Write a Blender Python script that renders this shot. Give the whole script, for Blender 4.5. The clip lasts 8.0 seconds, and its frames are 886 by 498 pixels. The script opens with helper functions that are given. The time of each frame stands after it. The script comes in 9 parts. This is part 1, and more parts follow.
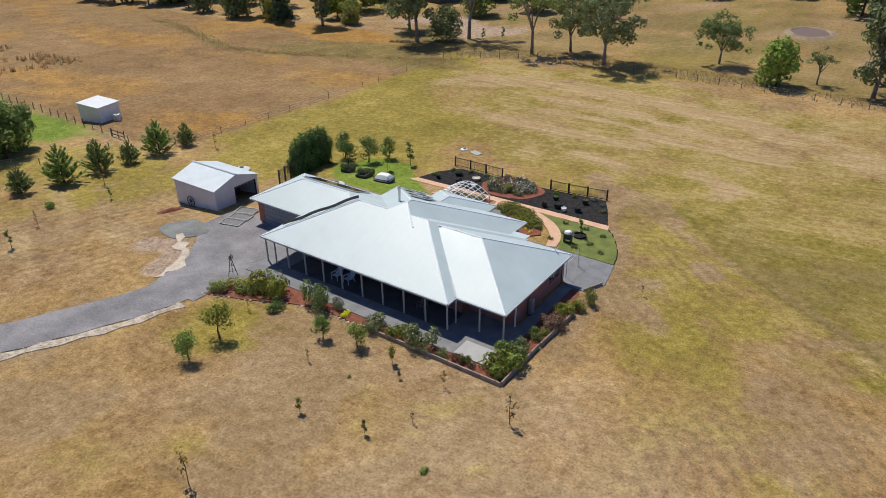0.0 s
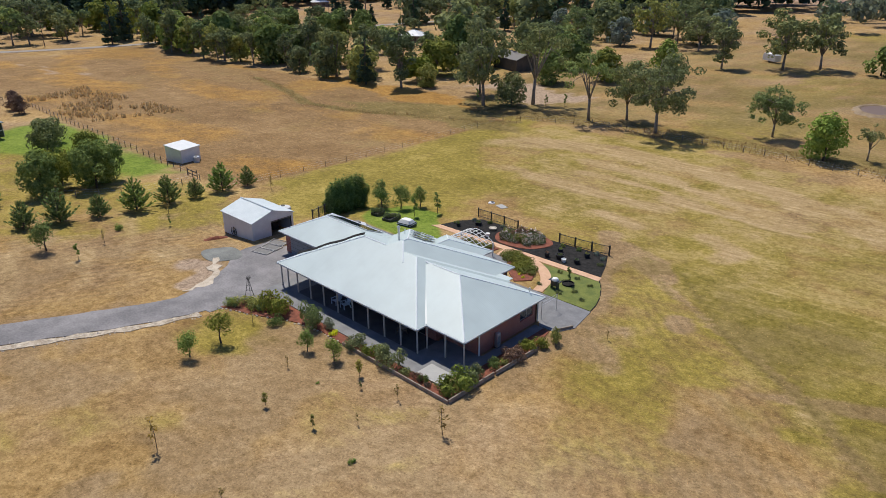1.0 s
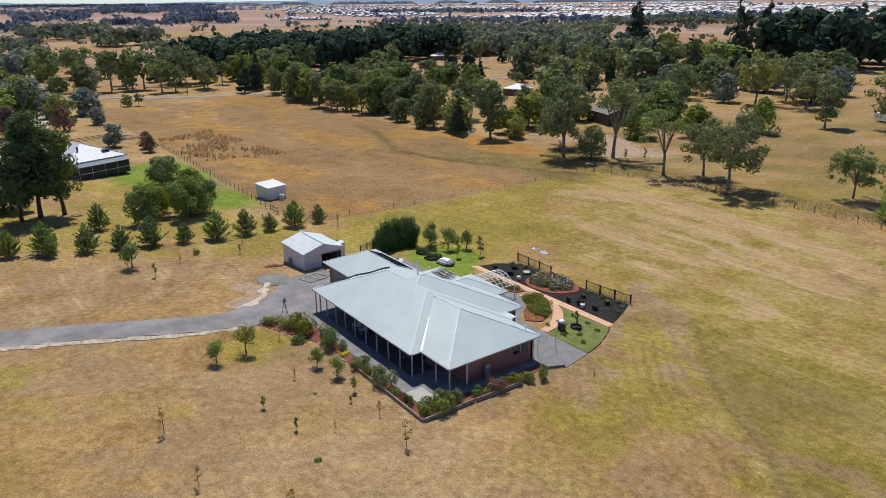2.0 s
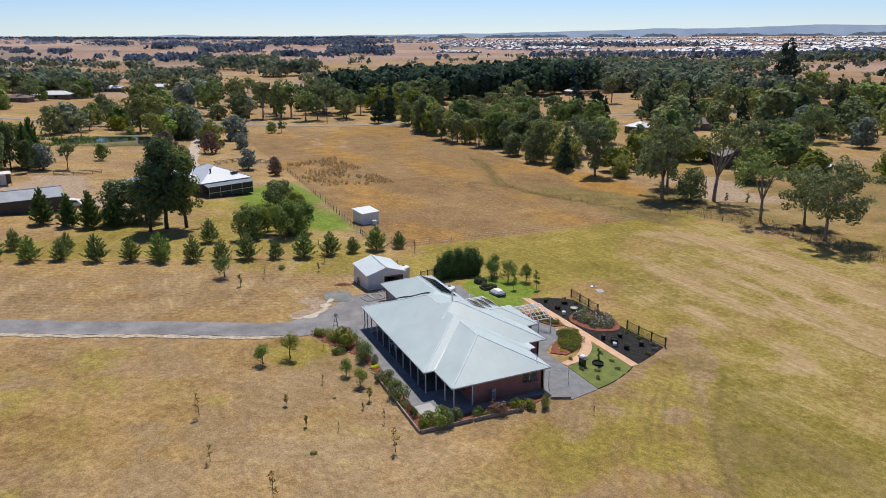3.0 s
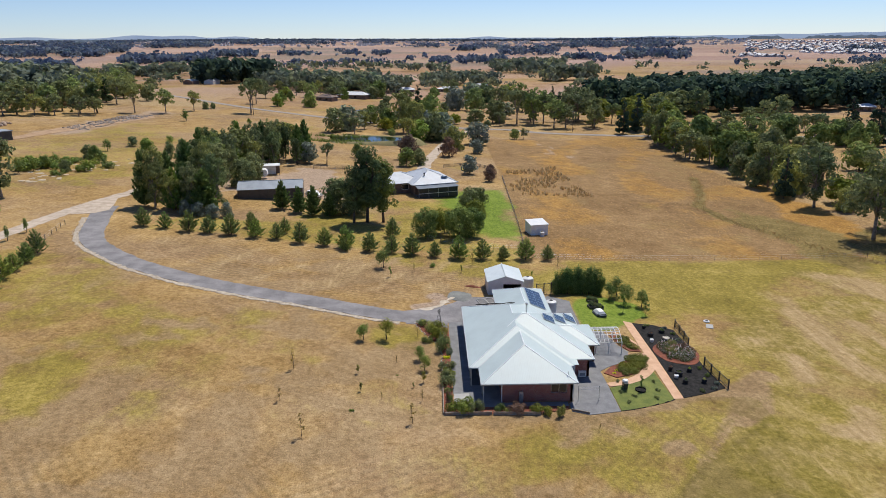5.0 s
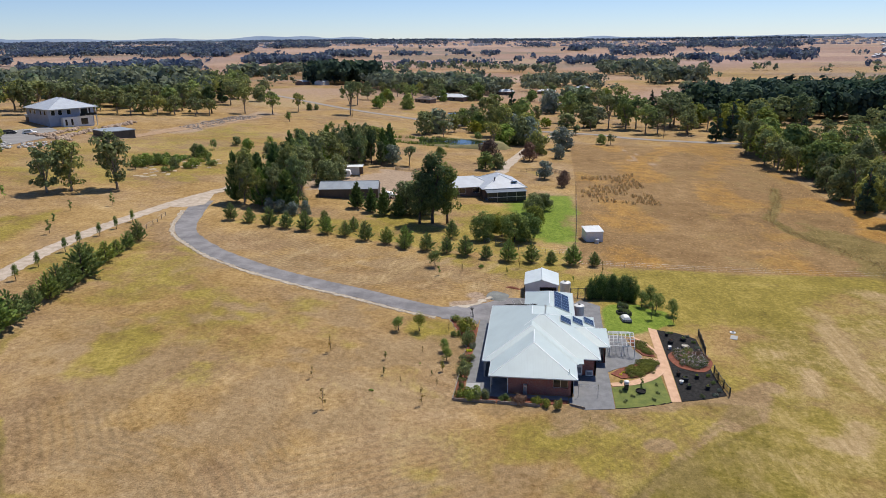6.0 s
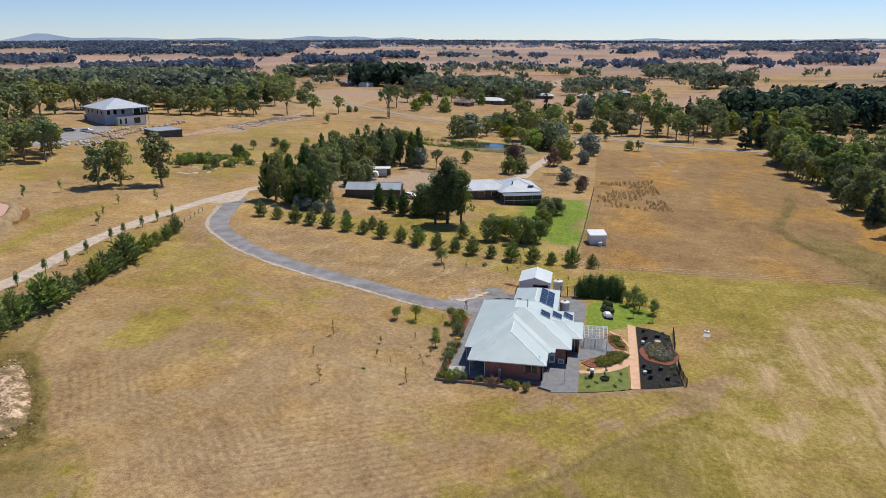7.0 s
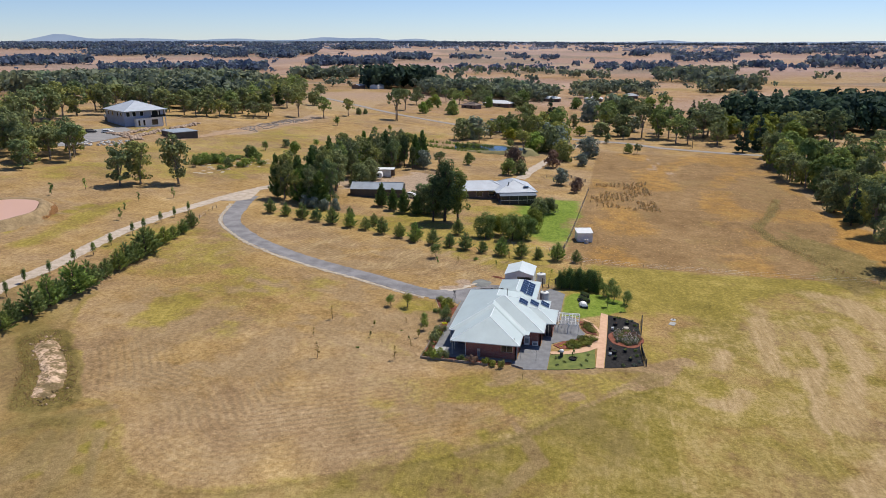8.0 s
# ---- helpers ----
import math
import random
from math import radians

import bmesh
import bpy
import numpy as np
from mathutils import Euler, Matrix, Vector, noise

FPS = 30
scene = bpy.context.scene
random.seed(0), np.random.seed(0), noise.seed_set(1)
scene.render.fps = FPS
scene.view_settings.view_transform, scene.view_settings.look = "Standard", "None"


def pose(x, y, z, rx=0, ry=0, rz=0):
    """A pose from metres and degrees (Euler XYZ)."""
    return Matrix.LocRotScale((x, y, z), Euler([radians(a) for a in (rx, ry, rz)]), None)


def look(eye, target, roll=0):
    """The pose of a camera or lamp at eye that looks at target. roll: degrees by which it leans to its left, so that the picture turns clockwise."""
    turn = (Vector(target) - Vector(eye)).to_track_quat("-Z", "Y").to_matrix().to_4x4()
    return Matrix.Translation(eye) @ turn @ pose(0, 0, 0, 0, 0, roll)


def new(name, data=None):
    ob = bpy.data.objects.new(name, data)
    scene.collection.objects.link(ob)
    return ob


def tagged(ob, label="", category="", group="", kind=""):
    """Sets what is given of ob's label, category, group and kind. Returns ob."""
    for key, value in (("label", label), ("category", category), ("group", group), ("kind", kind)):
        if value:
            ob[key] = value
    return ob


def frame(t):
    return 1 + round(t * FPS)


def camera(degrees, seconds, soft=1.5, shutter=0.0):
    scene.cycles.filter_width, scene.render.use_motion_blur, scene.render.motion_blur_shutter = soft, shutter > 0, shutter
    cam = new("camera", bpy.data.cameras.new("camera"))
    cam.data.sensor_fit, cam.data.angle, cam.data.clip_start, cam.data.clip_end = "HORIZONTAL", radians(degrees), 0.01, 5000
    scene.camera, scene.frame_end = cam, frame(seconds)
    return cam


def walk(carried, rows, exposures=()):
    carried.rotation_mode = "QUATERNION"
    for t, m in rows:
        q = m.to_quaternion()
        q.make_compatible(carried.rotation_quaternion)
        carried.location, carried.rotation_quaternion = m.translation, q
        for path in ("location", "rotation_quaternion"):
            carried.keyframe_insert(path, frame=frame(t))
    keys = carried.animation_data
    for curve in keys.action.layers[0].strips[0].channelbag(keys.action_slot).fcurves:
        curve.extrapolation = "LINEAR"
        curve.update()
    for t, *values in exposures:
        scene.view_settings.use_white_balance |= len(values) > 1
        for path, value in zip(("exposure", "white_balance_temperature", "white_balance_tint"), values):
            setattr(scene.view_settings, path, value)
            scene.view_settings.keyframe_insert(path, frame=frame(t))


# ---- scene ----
cam = camera(64.4, 8.0, 0.75)
# seconds, x, y, z, yaw, pitch, roll
ROWS = [
    (0.0, 19.78, -35.75, 29.63, 34.936, -28.360, -0.527),
    (0.5, 25.20, -35.76, 29.98, 39.050, -25.893, -0.336),
    (1.0, 31.03, -35.04, 30.41, 43.491, -23.285, -0.207),
    (2.5, 47.44, -28.29, 32.29, 59.441, -17.387, -0.367),
    (3.0, 52.61, -24.61, 33.29, 65.710, -16.752, -0.402),
    (3.5, 57.19, -20.53, 34.43, 71.504, -16.693, -0.536),
    (4.0, 61.48, -15.75, 35.70, 77.649, -16.671, -0.473),
    (4.5, 65.19, -10.75, 37.03, 83.413, -16.648, -0.558),
    (5.0, 68.98, -5.16, 38.30, 89.081, -16.529, -0.572),
    (6.5, 81.31, 10.15, 42.54, 100.507, -16.475, -0.610),
    (7.0, 86.15, 14.53, 43.75, 101.739, -16.408, -0.270),
    (7.5, 91.11, 17.90, 44.86, 102.480, -16.369, -0.176),
    (8.0, 96.53, 20.78, 45.79, 102.786, -16.322, -0.134),
]


def eye_pose(x, y, z, yaw, pitch, roll):
    a, b = radians(yaw), radians(pitch)
    ahead = Vector((-math.sin(a) * math.cos(b), math.cos(a) * math.cos(b), math.sin(b)))
    return look((x, y, z), Vector((x, y, z)) + ahead, roll)


walk(cam, [(t, eye_pose(*row)) for t, *row in ROWS])

# ---- light ----
SUN_WAY = Vector((-0.46, 0.235, 0.857)).normalized()
world = bpy.data.worlds.new("sky")
scene.world = world
world.use_nodes = True
wn = world.node_tree.nodes
sky = wn.new("ShaderNodeTexSky")
sky.sky_type = "NISHITA"
sky.sun_disc = False
sky.sun_elevation = math.asin(SUN_WAY.z)
sky.sun_rotation = math.atan2(SUN_WAY.x, SUN_WAY.y)
sky.altitude = 400
sky.air_density, sky.dust_density, sky.ozone_density = 0.85, 0.0, 3.0
wn["Background"].inputs["Strength"].default_value = 0.090
tint = wn.new("ShaderNodeMix")
tint.data_type, tint.blend_type = "RGBA", "MULTIPLY"
tint.inputs[0].default_value = 1.0
tint.inputs[7].default_value = (0.88, 0.96, 1.20, 1)
world.node_tree.links.new(sky.outputs["Color"], tint.inputs[6])
world.node_tree.links.new(tint.outputs[2], wn["Background"].inputs["Color"])
sun = new("sun", bpy.data.lights.new("sun", "SUN"))
sun.data.energy, sun.data.angle, sun.data.color = 4.35, radians(0.53), (1.0, 0.945, 0.85)
sun.matrix_world = Matrix.Translation((0, 0, 80)) @ SUN_WAY.to_track_quat("Z", "Y").to_matrix().to_4x4()
scene.view_settings.exposure = 0.03

# ---- materials ----


def nodes_of(name):
    m = bpy.data.materials.new(name)
    m.use_nodes = True
    nt = m.node_tree
    return m, nt, nt.nodes["Principled BSDF"]


def plug(nt, a, b):
    nt.links.new(a, b)


def noise_tex(nt, vec, scale, detail=4.0, rough=0.55):
    n = nt.nodes.new("ShaderNodeTexNoise")
    n.inputs["Scale"].default_value, n.inputs["Detail"].default_value, n.inputs["Roughness"].default_value = scale, detail, rough
    if vec is not None:
        plug(nt, vec, n.inputs["Vector"])
    return n.outputs["Fac"]


def ramp(nt, fac, stops):
    r = nt.nodes.new("ShaderNodeValToRGB")
    while len(r.color_ramp.elements) < len(stops):
        r.color_ramp.elements.new(0.5)
    for e, (at, col) in zip(r.color_ramp.elements, stops):
        e.position, e.color = at, (*col, 1)
    plug(nt, fac, r.inputs["Fac"])
    return r.outputs["Color"]


def blend(nt, fac, a, b, mode="MIX"):
    n = nt.nodes.new("ShaderNodeMix")
    n.data_type, n.blend_type = "RGBA", mode
    for value, slot in ((fac, n.inputs[0]), (a, n.inputs[6]), (b, n.inputs[7])):
        if isinstance(value, (int, float)):
            slot.default_value = value
        elif isinstance(value, tuple):
            slot.default_value = (*value, 1)
        else:
            plug(nt, value, slot)
    return n.outputs[2]


def calc(nt, op, a, b=0.0, c=0.0):
    n = nt.nodes.new("ShaderNodeMath")
    n.operation = op
    for value, slot in zip((a, b, c), n.inputs):
        if isinstance(value, (int, float)):
            slot.default_value = value
        else:
            plug(nt, value, slot)
    return n.outputs[0]


def bumped(nt, bsdf, height, strength, distance):
    b = nt.nodes.new("ShaderNodeBump")
    b.inputs["Strength"].default_value, b.inputs["Distance"].default_value = strength, distance
    plug(nt, height, b.inputs["Height"])
    plug(nt, b.outputs["Normal"], bsdf.inputs["Normal"])


def coords(nt, kind="Object"):
    if kind == "World":
        return nt.nodes.new("ShaderNodeNewGeometry").outputs["Position"]
    return nt.nodes.new("ShaderNodeTexCoord").outputs[kind]


def surface(name, dark, light, scale=3.0, rough=0.7, metal=0.0, fine=40.0, bump=0.3, depth=0.01, space="World", spec=0.5, each=0.0):
    """A worn surface: broad stains and fine grain between two colours."""
    m, nt, bsdf = nodes_of(name)
    v = coords(nt, space)
    broad, grain = noise_tex(nt, v, scale, 5), noise_tex(nt, v, fine, 3)
    f = calc(nt, "ADD", calc(nt, "MULTIPLY", broad, 0.65), calc(nt, "MULTIPLY", grain, 0.35))
    col = ramp(nt, f, [(0.36, dark), (0.64, light)])
    if each:
        info = nt.nodes.new("ShaderNodeObjectInfo")
        col = blend(nt, 1.0, col, ramp(nt, info.outputs["Random"], [(0, (1 - each,) * 3), (1, (1, 1, 1))]), "MULTIPLY")
    plug(nt, col, bsdf.inputs["Base Color"])
    bsdf.inputs["Metallic"].default_value = metal
    bsdf.inputs["Specular IOR Level"].default_value = spec
    plug(nt, calc(nt, "ADD", calc(nt, "MULTIPLY", broad, 0.2), rough - 0.1), bsdf.inputs["Roughness"])
    bumped(nt, bsdf, grain, bump, depth)
    return m


def leaf_stuff(name, dark, mid, light, hue=0.12, bloom=None, tone=""):
    """Foliage: every leaf clump has its own green, and some light comes through."""
    m, nt, bsdf = nodes_of(name)
    dark, mid, light = (tuple(min(0.85, c * k) for c, k in zip(col, (2.57, 2.45, 2.72))) for col in (tuple(0.55 * a + 0.45 * b for a, b in zip(dark, mid)), mid, tuple(0.6 * a + 0.4 * b for a, b in zip(light, mid))))
    geo = nt.nodes.new("ShaderNodeNewGeometry")
    info = nt.nodes.new("ShaderNodeObjectInfo")
    col = ramp(nt, geo.outputs["Random Per Island"], [(0.0, dark), (0.55, mid), (1.0, light)] if bloom is None else [(0.0, dark), (0.5, mid), (0.78, light), (0.79, bloom), (1.0, bloom)])
    tint = ramp(nt, info.outputs["Random"], [(0.0, (1 + 2.2 * hue, 1 + 1.6 * hue, 0.85)), (0.3, (1 - 2 * hue, 1 - 1.7 * hue, 1 - hue)), (0.6, (1.0, 1.0, 1.0)), (0.8, (1 - 2.4 * hue, 1 - 1.6 * hue, 1 - hue)), (1.0, (1 + 1.2 * hue, 1 + 1.9 * hue, 0.9))])
    if tone:
        at = nt.nodes.new("ShaderNodeAttribute")
        at.attribute_name = tone
        tint = ramp(nt, at.outputs["Fac"], [(0.0, (0.55, 0.62, 0.72)), (0.35, (0.95, 0.98, 1.0)), (0.6, (1.05, 1.0, 0.9)), (0.85, (1.35, 1.3, 1.0)), (1.0, (0.75, 0.95, 0.85))])
    col = blend(nt, 1.0, col, tint, "MULTIPLY")
    plug(nt, col, bsdf.inputs["Base Color"])
    bsdf.inputs["Roughness"].default_value = 0.8
    bsdf.inputs["Specular IOR Level"].default_value = 0.04
    tr = nt.nodes.new("ShaderNodeBsdfTranslucent")
    plug(nt, col, tr.inputs["Color"])
    mix = nt.nodes.new("ShaderNodeMixShader")
    mix.inputs[0].default_value = 0.28
    plug(nt, bsdf.outputs[0], mix.inputs[1])
    plug(nt, tr.outputs[0], mix.inputs[2])
    plug(nt, mix.outputs[0], nt.nodes["Material Output"].inputs["Surface"])
    return m


def roof_steel(name, base, across, rough=0.48):
    """Painted corrugated steel with ribs that run along one axis, lap lines and faint grime."""
    m, nt, bsdf = nodes_of(name)
    v = coords(nt, "World")
    sep = nt.nodes.new("ShaderNodeSeparateXYZ")
    plug(nt, v, sep.inputs[0])
    along = sep.outputs["X" if across == "x" else "Y"]
    rib = calc(nt, "SINE", calc(nt, "MULTIPLY", along, 2 * math.pi / 0.19))
    lap = calc(nt, "GREATER_THAN", calc(nt, "FRACT", calc(nt, "DIVIDE", along, 0.76)), 0.95)
    grime = noise_tex(nt, v, 0.35, 6, 0.6)
    fine = noise_tex(nt, v, 9.0, 4)
    col = ramp(nt, calc(nt, "ADD", calc(nt, "MULTIPLY", grime, 0.75), calc(nt, "MULTIPLY", fine, 0.25)), [(0.3, tuple(c * 0.88 for c in base)), (0.7, tuple(min(1, c * 1.05) for c in base))])
    col = blend(nt, calc(nt, "MULTIPLY", lap, 0.10), col, (0.25, 0.28, 0.3))
    plug(nt, col, bsdf.inputs["Base Color"])
    plug(nt, calc(nt, "ADD", calc(nt, "MULTIPLY", grime, 0.16), rough - 0.08), bsdf.inputs["Roughness"])
    bsdf.inputs["Specular IOR Level"].default_value = 0.5
    bumped(nt, bsdf, rib, 0.09, 0.01)
    return m


def brickwork(name, a, b, mortar):
    """Face brick in stretcher bond at 240 x 86 mm, wrapped round walls along x and y."""
    m, nt, bsdf = nodes_of(name)
    v = coords(nt, "World")
    sep = nt.nodes.new("ShaderNodeSeparateXYZ")
    plug(nt, v, sep.inputs[0])
    com = nt.nodes.new("ShaderNodeCombineXYZ")
    plug(nt, calc(nt, "ADD", sep.outputs["X"], sep.outputs["Y"]), com.inputs["X"])
    plug(nt, sep.outputs["Z"], com.inputs["Y"])
    br = nt.nodes.new("ShaderNodeTexBrick")
    plug(nt, com.outputs[0], br.inputs["Vector"])
    br.inputs["Scale"].default_value = 1.0
    br.inputs["Brick Width"].default_value, br.inputs["Row Height"].default_value = 0.24, 0.086
    br.inputs["Mortar Size"].default_value = 0.007
    br.inputs["Color1"].default_value, br.inputs["Color2"].default_value, br.inputs["Mortar"].default_value = (*a, 1), (*b, 1), (*mortar, 1)
    stain = ramp(nt, noise_tex(nt, v, 0.8, 5), [(0.3, (0.82, 0.8, 0.8)), (0.7, (1, 1, 1))])
    plug(nt, blend(nt, 1.0, br.outputs["Color"], stain, "MULTIPLY"), bsdf.inputs["Base Color"])
    bsdf.inputs["Roughness"].default_value = 0.85
    bumped(nt, bsdf, calc(nt, "SUBTRACT", 1.0, br.outputs["Fac"]), 0.5, 0.008)
    return m


def glassy(name, tint=(0.02, 0.025, 0.03)):
    m, nt, bsdf = nodes_of(name)
    bsdf.inputs["Base Color"].default_value = (*tint, 1)
    bsdf.inputs["Roughness"].default_value = 0.06
    bsdf.inputs["Specular IOR Level"].default_value = 0.8
    v = coords(nt, "World")
    bumped(nt, bsdf, noise_tex(nt, v, 1.5, 2), 0.03, 0.02)
    return m


ROOF_TONE = (0.475, 0.555, 0.55)
ROOF_X = roof_steel("pale grey roof sheet, ribs up x slopes", ROOF_TONE, "y")
ROOF_Y = roof_steel("pale grey roof sheet, ribs up y slopes", ROOF_TONE, "x")
# paler than the roof slopes: the caps' bright highlight is put into the paint
RIDGE = surface("ridge capping, highlight painted in", (0.66, 0.71, 0.72), (0.76, 0.80, 0.80), 1.0, 0.4, fine=20, bump=0.1)
GUTTER = surface("gutter and fascia", (0.40, 0.44, 0.45), (0.50, 0.54, 0.55), 2.0, 0.4, fine=20, bump=0.1)
SOFFIT = surface("soffit lining", (0.55, 0.55, 0.52), (0.65, 0.65, 0.62), 2.0, 0.8)
BRICK = brickwork("red face brick", (0.40, 0.135, 0.095), (0.29, 0.09, 0.068), (0.40, 0.32, 0.27))
SHED_WALL = surface("pale shed cladding", (0.56, 0.58, 0.60), (0.66, 0.68, 0.70), 1.2, 0.5, fine=12, bump=0.2)
WHITE = surface("white paint", (0.70, 0.70, 0.68), (0.82, 0.82, 0.80), 2.0, 0.5, fine=30, bump=0.1)
DARKSTEEL = surface("dark painted steel", (0.02, 0.022, 0.024), (0.045, 0.048, 0.05), 3.0, 0.5, fine=30, bump=0.1)
POSTMAT = surface("cream painted post", (0.42, 0.40, 0.36), (0.52, 0.50, 0.46), 3.0, 0.6, fine=30)
GREYDOOR = surface("grey panel door", (0.20, 0.22, 0.24), (0.27, 0.29, 0.31), 1.5, 0.5, fine=8, bump=0.1)
GLASS = glassy("window glass")
SOLAR = glassy("solar cell glass", (0.012, 0.018, 0.035))
ALU = surface("brushed aluminium", (0.5, 0.52, 0.53), (0.65, 0.66, 0.67), 3.0, 0.35, metal=0.8, fine=40, bump=0.05)
PAVING = surface("concrete paving", (0.14, 0.142, 0.148), (0.23, 0.23, 0.236), 0.9, 0.85, fine=14, bump=0.2)
PAVING_PALE = surface("pale concrete", (0.33, 0.33, 0.32), (0.43, 0.42, 0.40), 0.9, 0.85, fine=14, bump=0.2)
GRAVEL = surface("grey drive gravel", (0.136, 0.129, 0.131), (0.285, 0.270, 0.268), 0.35, 0.92, fine=6, bump=0.5, depth=0.02)
GRAVEL_PALE = surface("pale quarry rubble", (0.26, 0.20, 0.135), (0.60, 0.52, 0.41), 2.2, 0.95, fine=7, bump=0.8, depth=0.05)
TRACK = surface("pale gravel track", (0.34, 0.27, 0.20), (0.56, 0.465, 0.37), 0.7, 0.95, fine=5, bump=0.4, depth=0.02)
TANPATH = surface("tan crushed granite", (0.52, 0.31, 0.19), (0.66, 0.43, 0.28), 1.2, 0.95, fine=15, bump=0.3)
MULCH_BLACK = surface("black mulch", (0.012, 0.012, 0.012), (0.045, 0.042, 0.04), 2.5, 0.95, fine=22, bump=1.0, depth=0.03, spec=0.1)
MULCH_RED = surface("red bark mulch", (0.13, 0.04, 0.022), (0.28, 0.09, 0.05), 2.5, 0.95, fine=18, bump=0.8, depth=0.03)
SLEEPER = surface("weathered sleeper", (0.20, 0.16, 0.12), (0.38, 0.32, 0.26), 2.0, 0.85, fine=20, bump=0.5)
TIMBER = surface("grey fence timber", (0.10, 0.085, 0.07), (0.24, 0.21, 0.18), 2.0, 0.85, fine=20, bump=0.4)
BARK = surface("grey gum bark", (0.14, 0.11, 0.085), (0.36, 0.31, 0.26), 1.2, 0.85, fine=8, bump=0.6, depth=0.03)
BARK_DARK = surface("dark bark", (0.06, 0.045, 0.035), (0.13, 0.10, 0.08), 1.5, 0.9, fine=8, bump=0.6, depth=0.03)
STONE = surface("garden stone", (0.36, 0.31, 0.25), (0.60, 0.55, 0.47), 1.5, 0.9, fine=10, bump=0.6, depth=0.03)
TERRACOTTA = surface("dark pot", (0.02, 0.02, 0.021), (0.045, 0.045, 0.048), 3.0, 0.75, fine=30, spec=0.15)
LEAF_GUM = leaf_stuff("gum leaves", (0.044, 0.058, 0.024), (0.102, 0.119, 0.045), (0.20, 0.212, 0.082), 0.15)
LEAF_LUSH = leaf_stuff("bright leaves", (0.046, 0.069, 0.017), (0.088, 0.119, 0.031), (0.165, 0.195, 0.054))
LEAF_GOLD = leaf_stuff("yellow-green leaves", (0.050, 0.064, 0.012), (0.100, 0.115, 0.020), (0.18, 0.178, 0.034))
LEAF_HEDGE = leaf_stuff("hedge leaves", (0.034, 0.056, 0.014), (0.068, 0.100, 0.027), (0.13, 0.165, 0.047))
LEAF_TALL = leaf_stuff("dark gum leaves", (0.030, 0.045, 0.017), (0.058, 0.078, 0.028), (0.115, 0.135, 0.05))
LEAF_DARK = leaf_stuff("dark pine needles", (0.014, 0.024, 0.014), (0.028, 0.046, 0.025), (0.055, 0.08, 0.04), 0.08)
LEAF_CONIFER = leaf_stuff("young conifer needles", (0.045, 0.066, 0.019), (0.090, 0.120, 0.036), (0.17, 0.20, 0.062))
LEAF_GREY = leaf_stuff("grey-green leaves", (0.055, 0.07, 0.05), (0.10, 0.122, 0.085), (0.17, 0.19, 0.14), 0.06)
LEAF_RUST = leaf_stuff("rusty leaves", (0.06, 0.04, 0.026), (0.11, 0.072, 0.045), (0.17, 0.12, 0.07))
LEAF_YELLOW = leaf_stuff("yellow flowers", (0.45, 0.30, 0.01), (0.7, 0.48, 0.02), (0.8, 0.6, 0.05), 0.05)
LEAF_PINK = leaf_stuff("rose leaves and pale roses", (0.030, 0.044, 0.014), (0.055, 0.075, 0.024), (0.10, 0.12, 0.042), 0.05, (0.85, 0.74, 0.70))
LEAF_OLIVE = leaf_stuff("olive sapling leaves", (0.052, 0.056, 0.016), (0.098, 0.102, 0.028), (0.165, 0.16, 0.045))
LEAF_AUTUMN = leaf_stuff("yellowing sapling leaves", (0.075, 0.055, 0.02), (0.13, 0.10, 0.03), (0.20, 0.155, 0.05))
LEAF_MOUND = leaf_stuff("low hedge leaves", (0.042, 0.050, 0.011), (0.075, 0.085, 0.020), (0.125, 0.132, 0.036), 0.08)

# ---- building tools ----


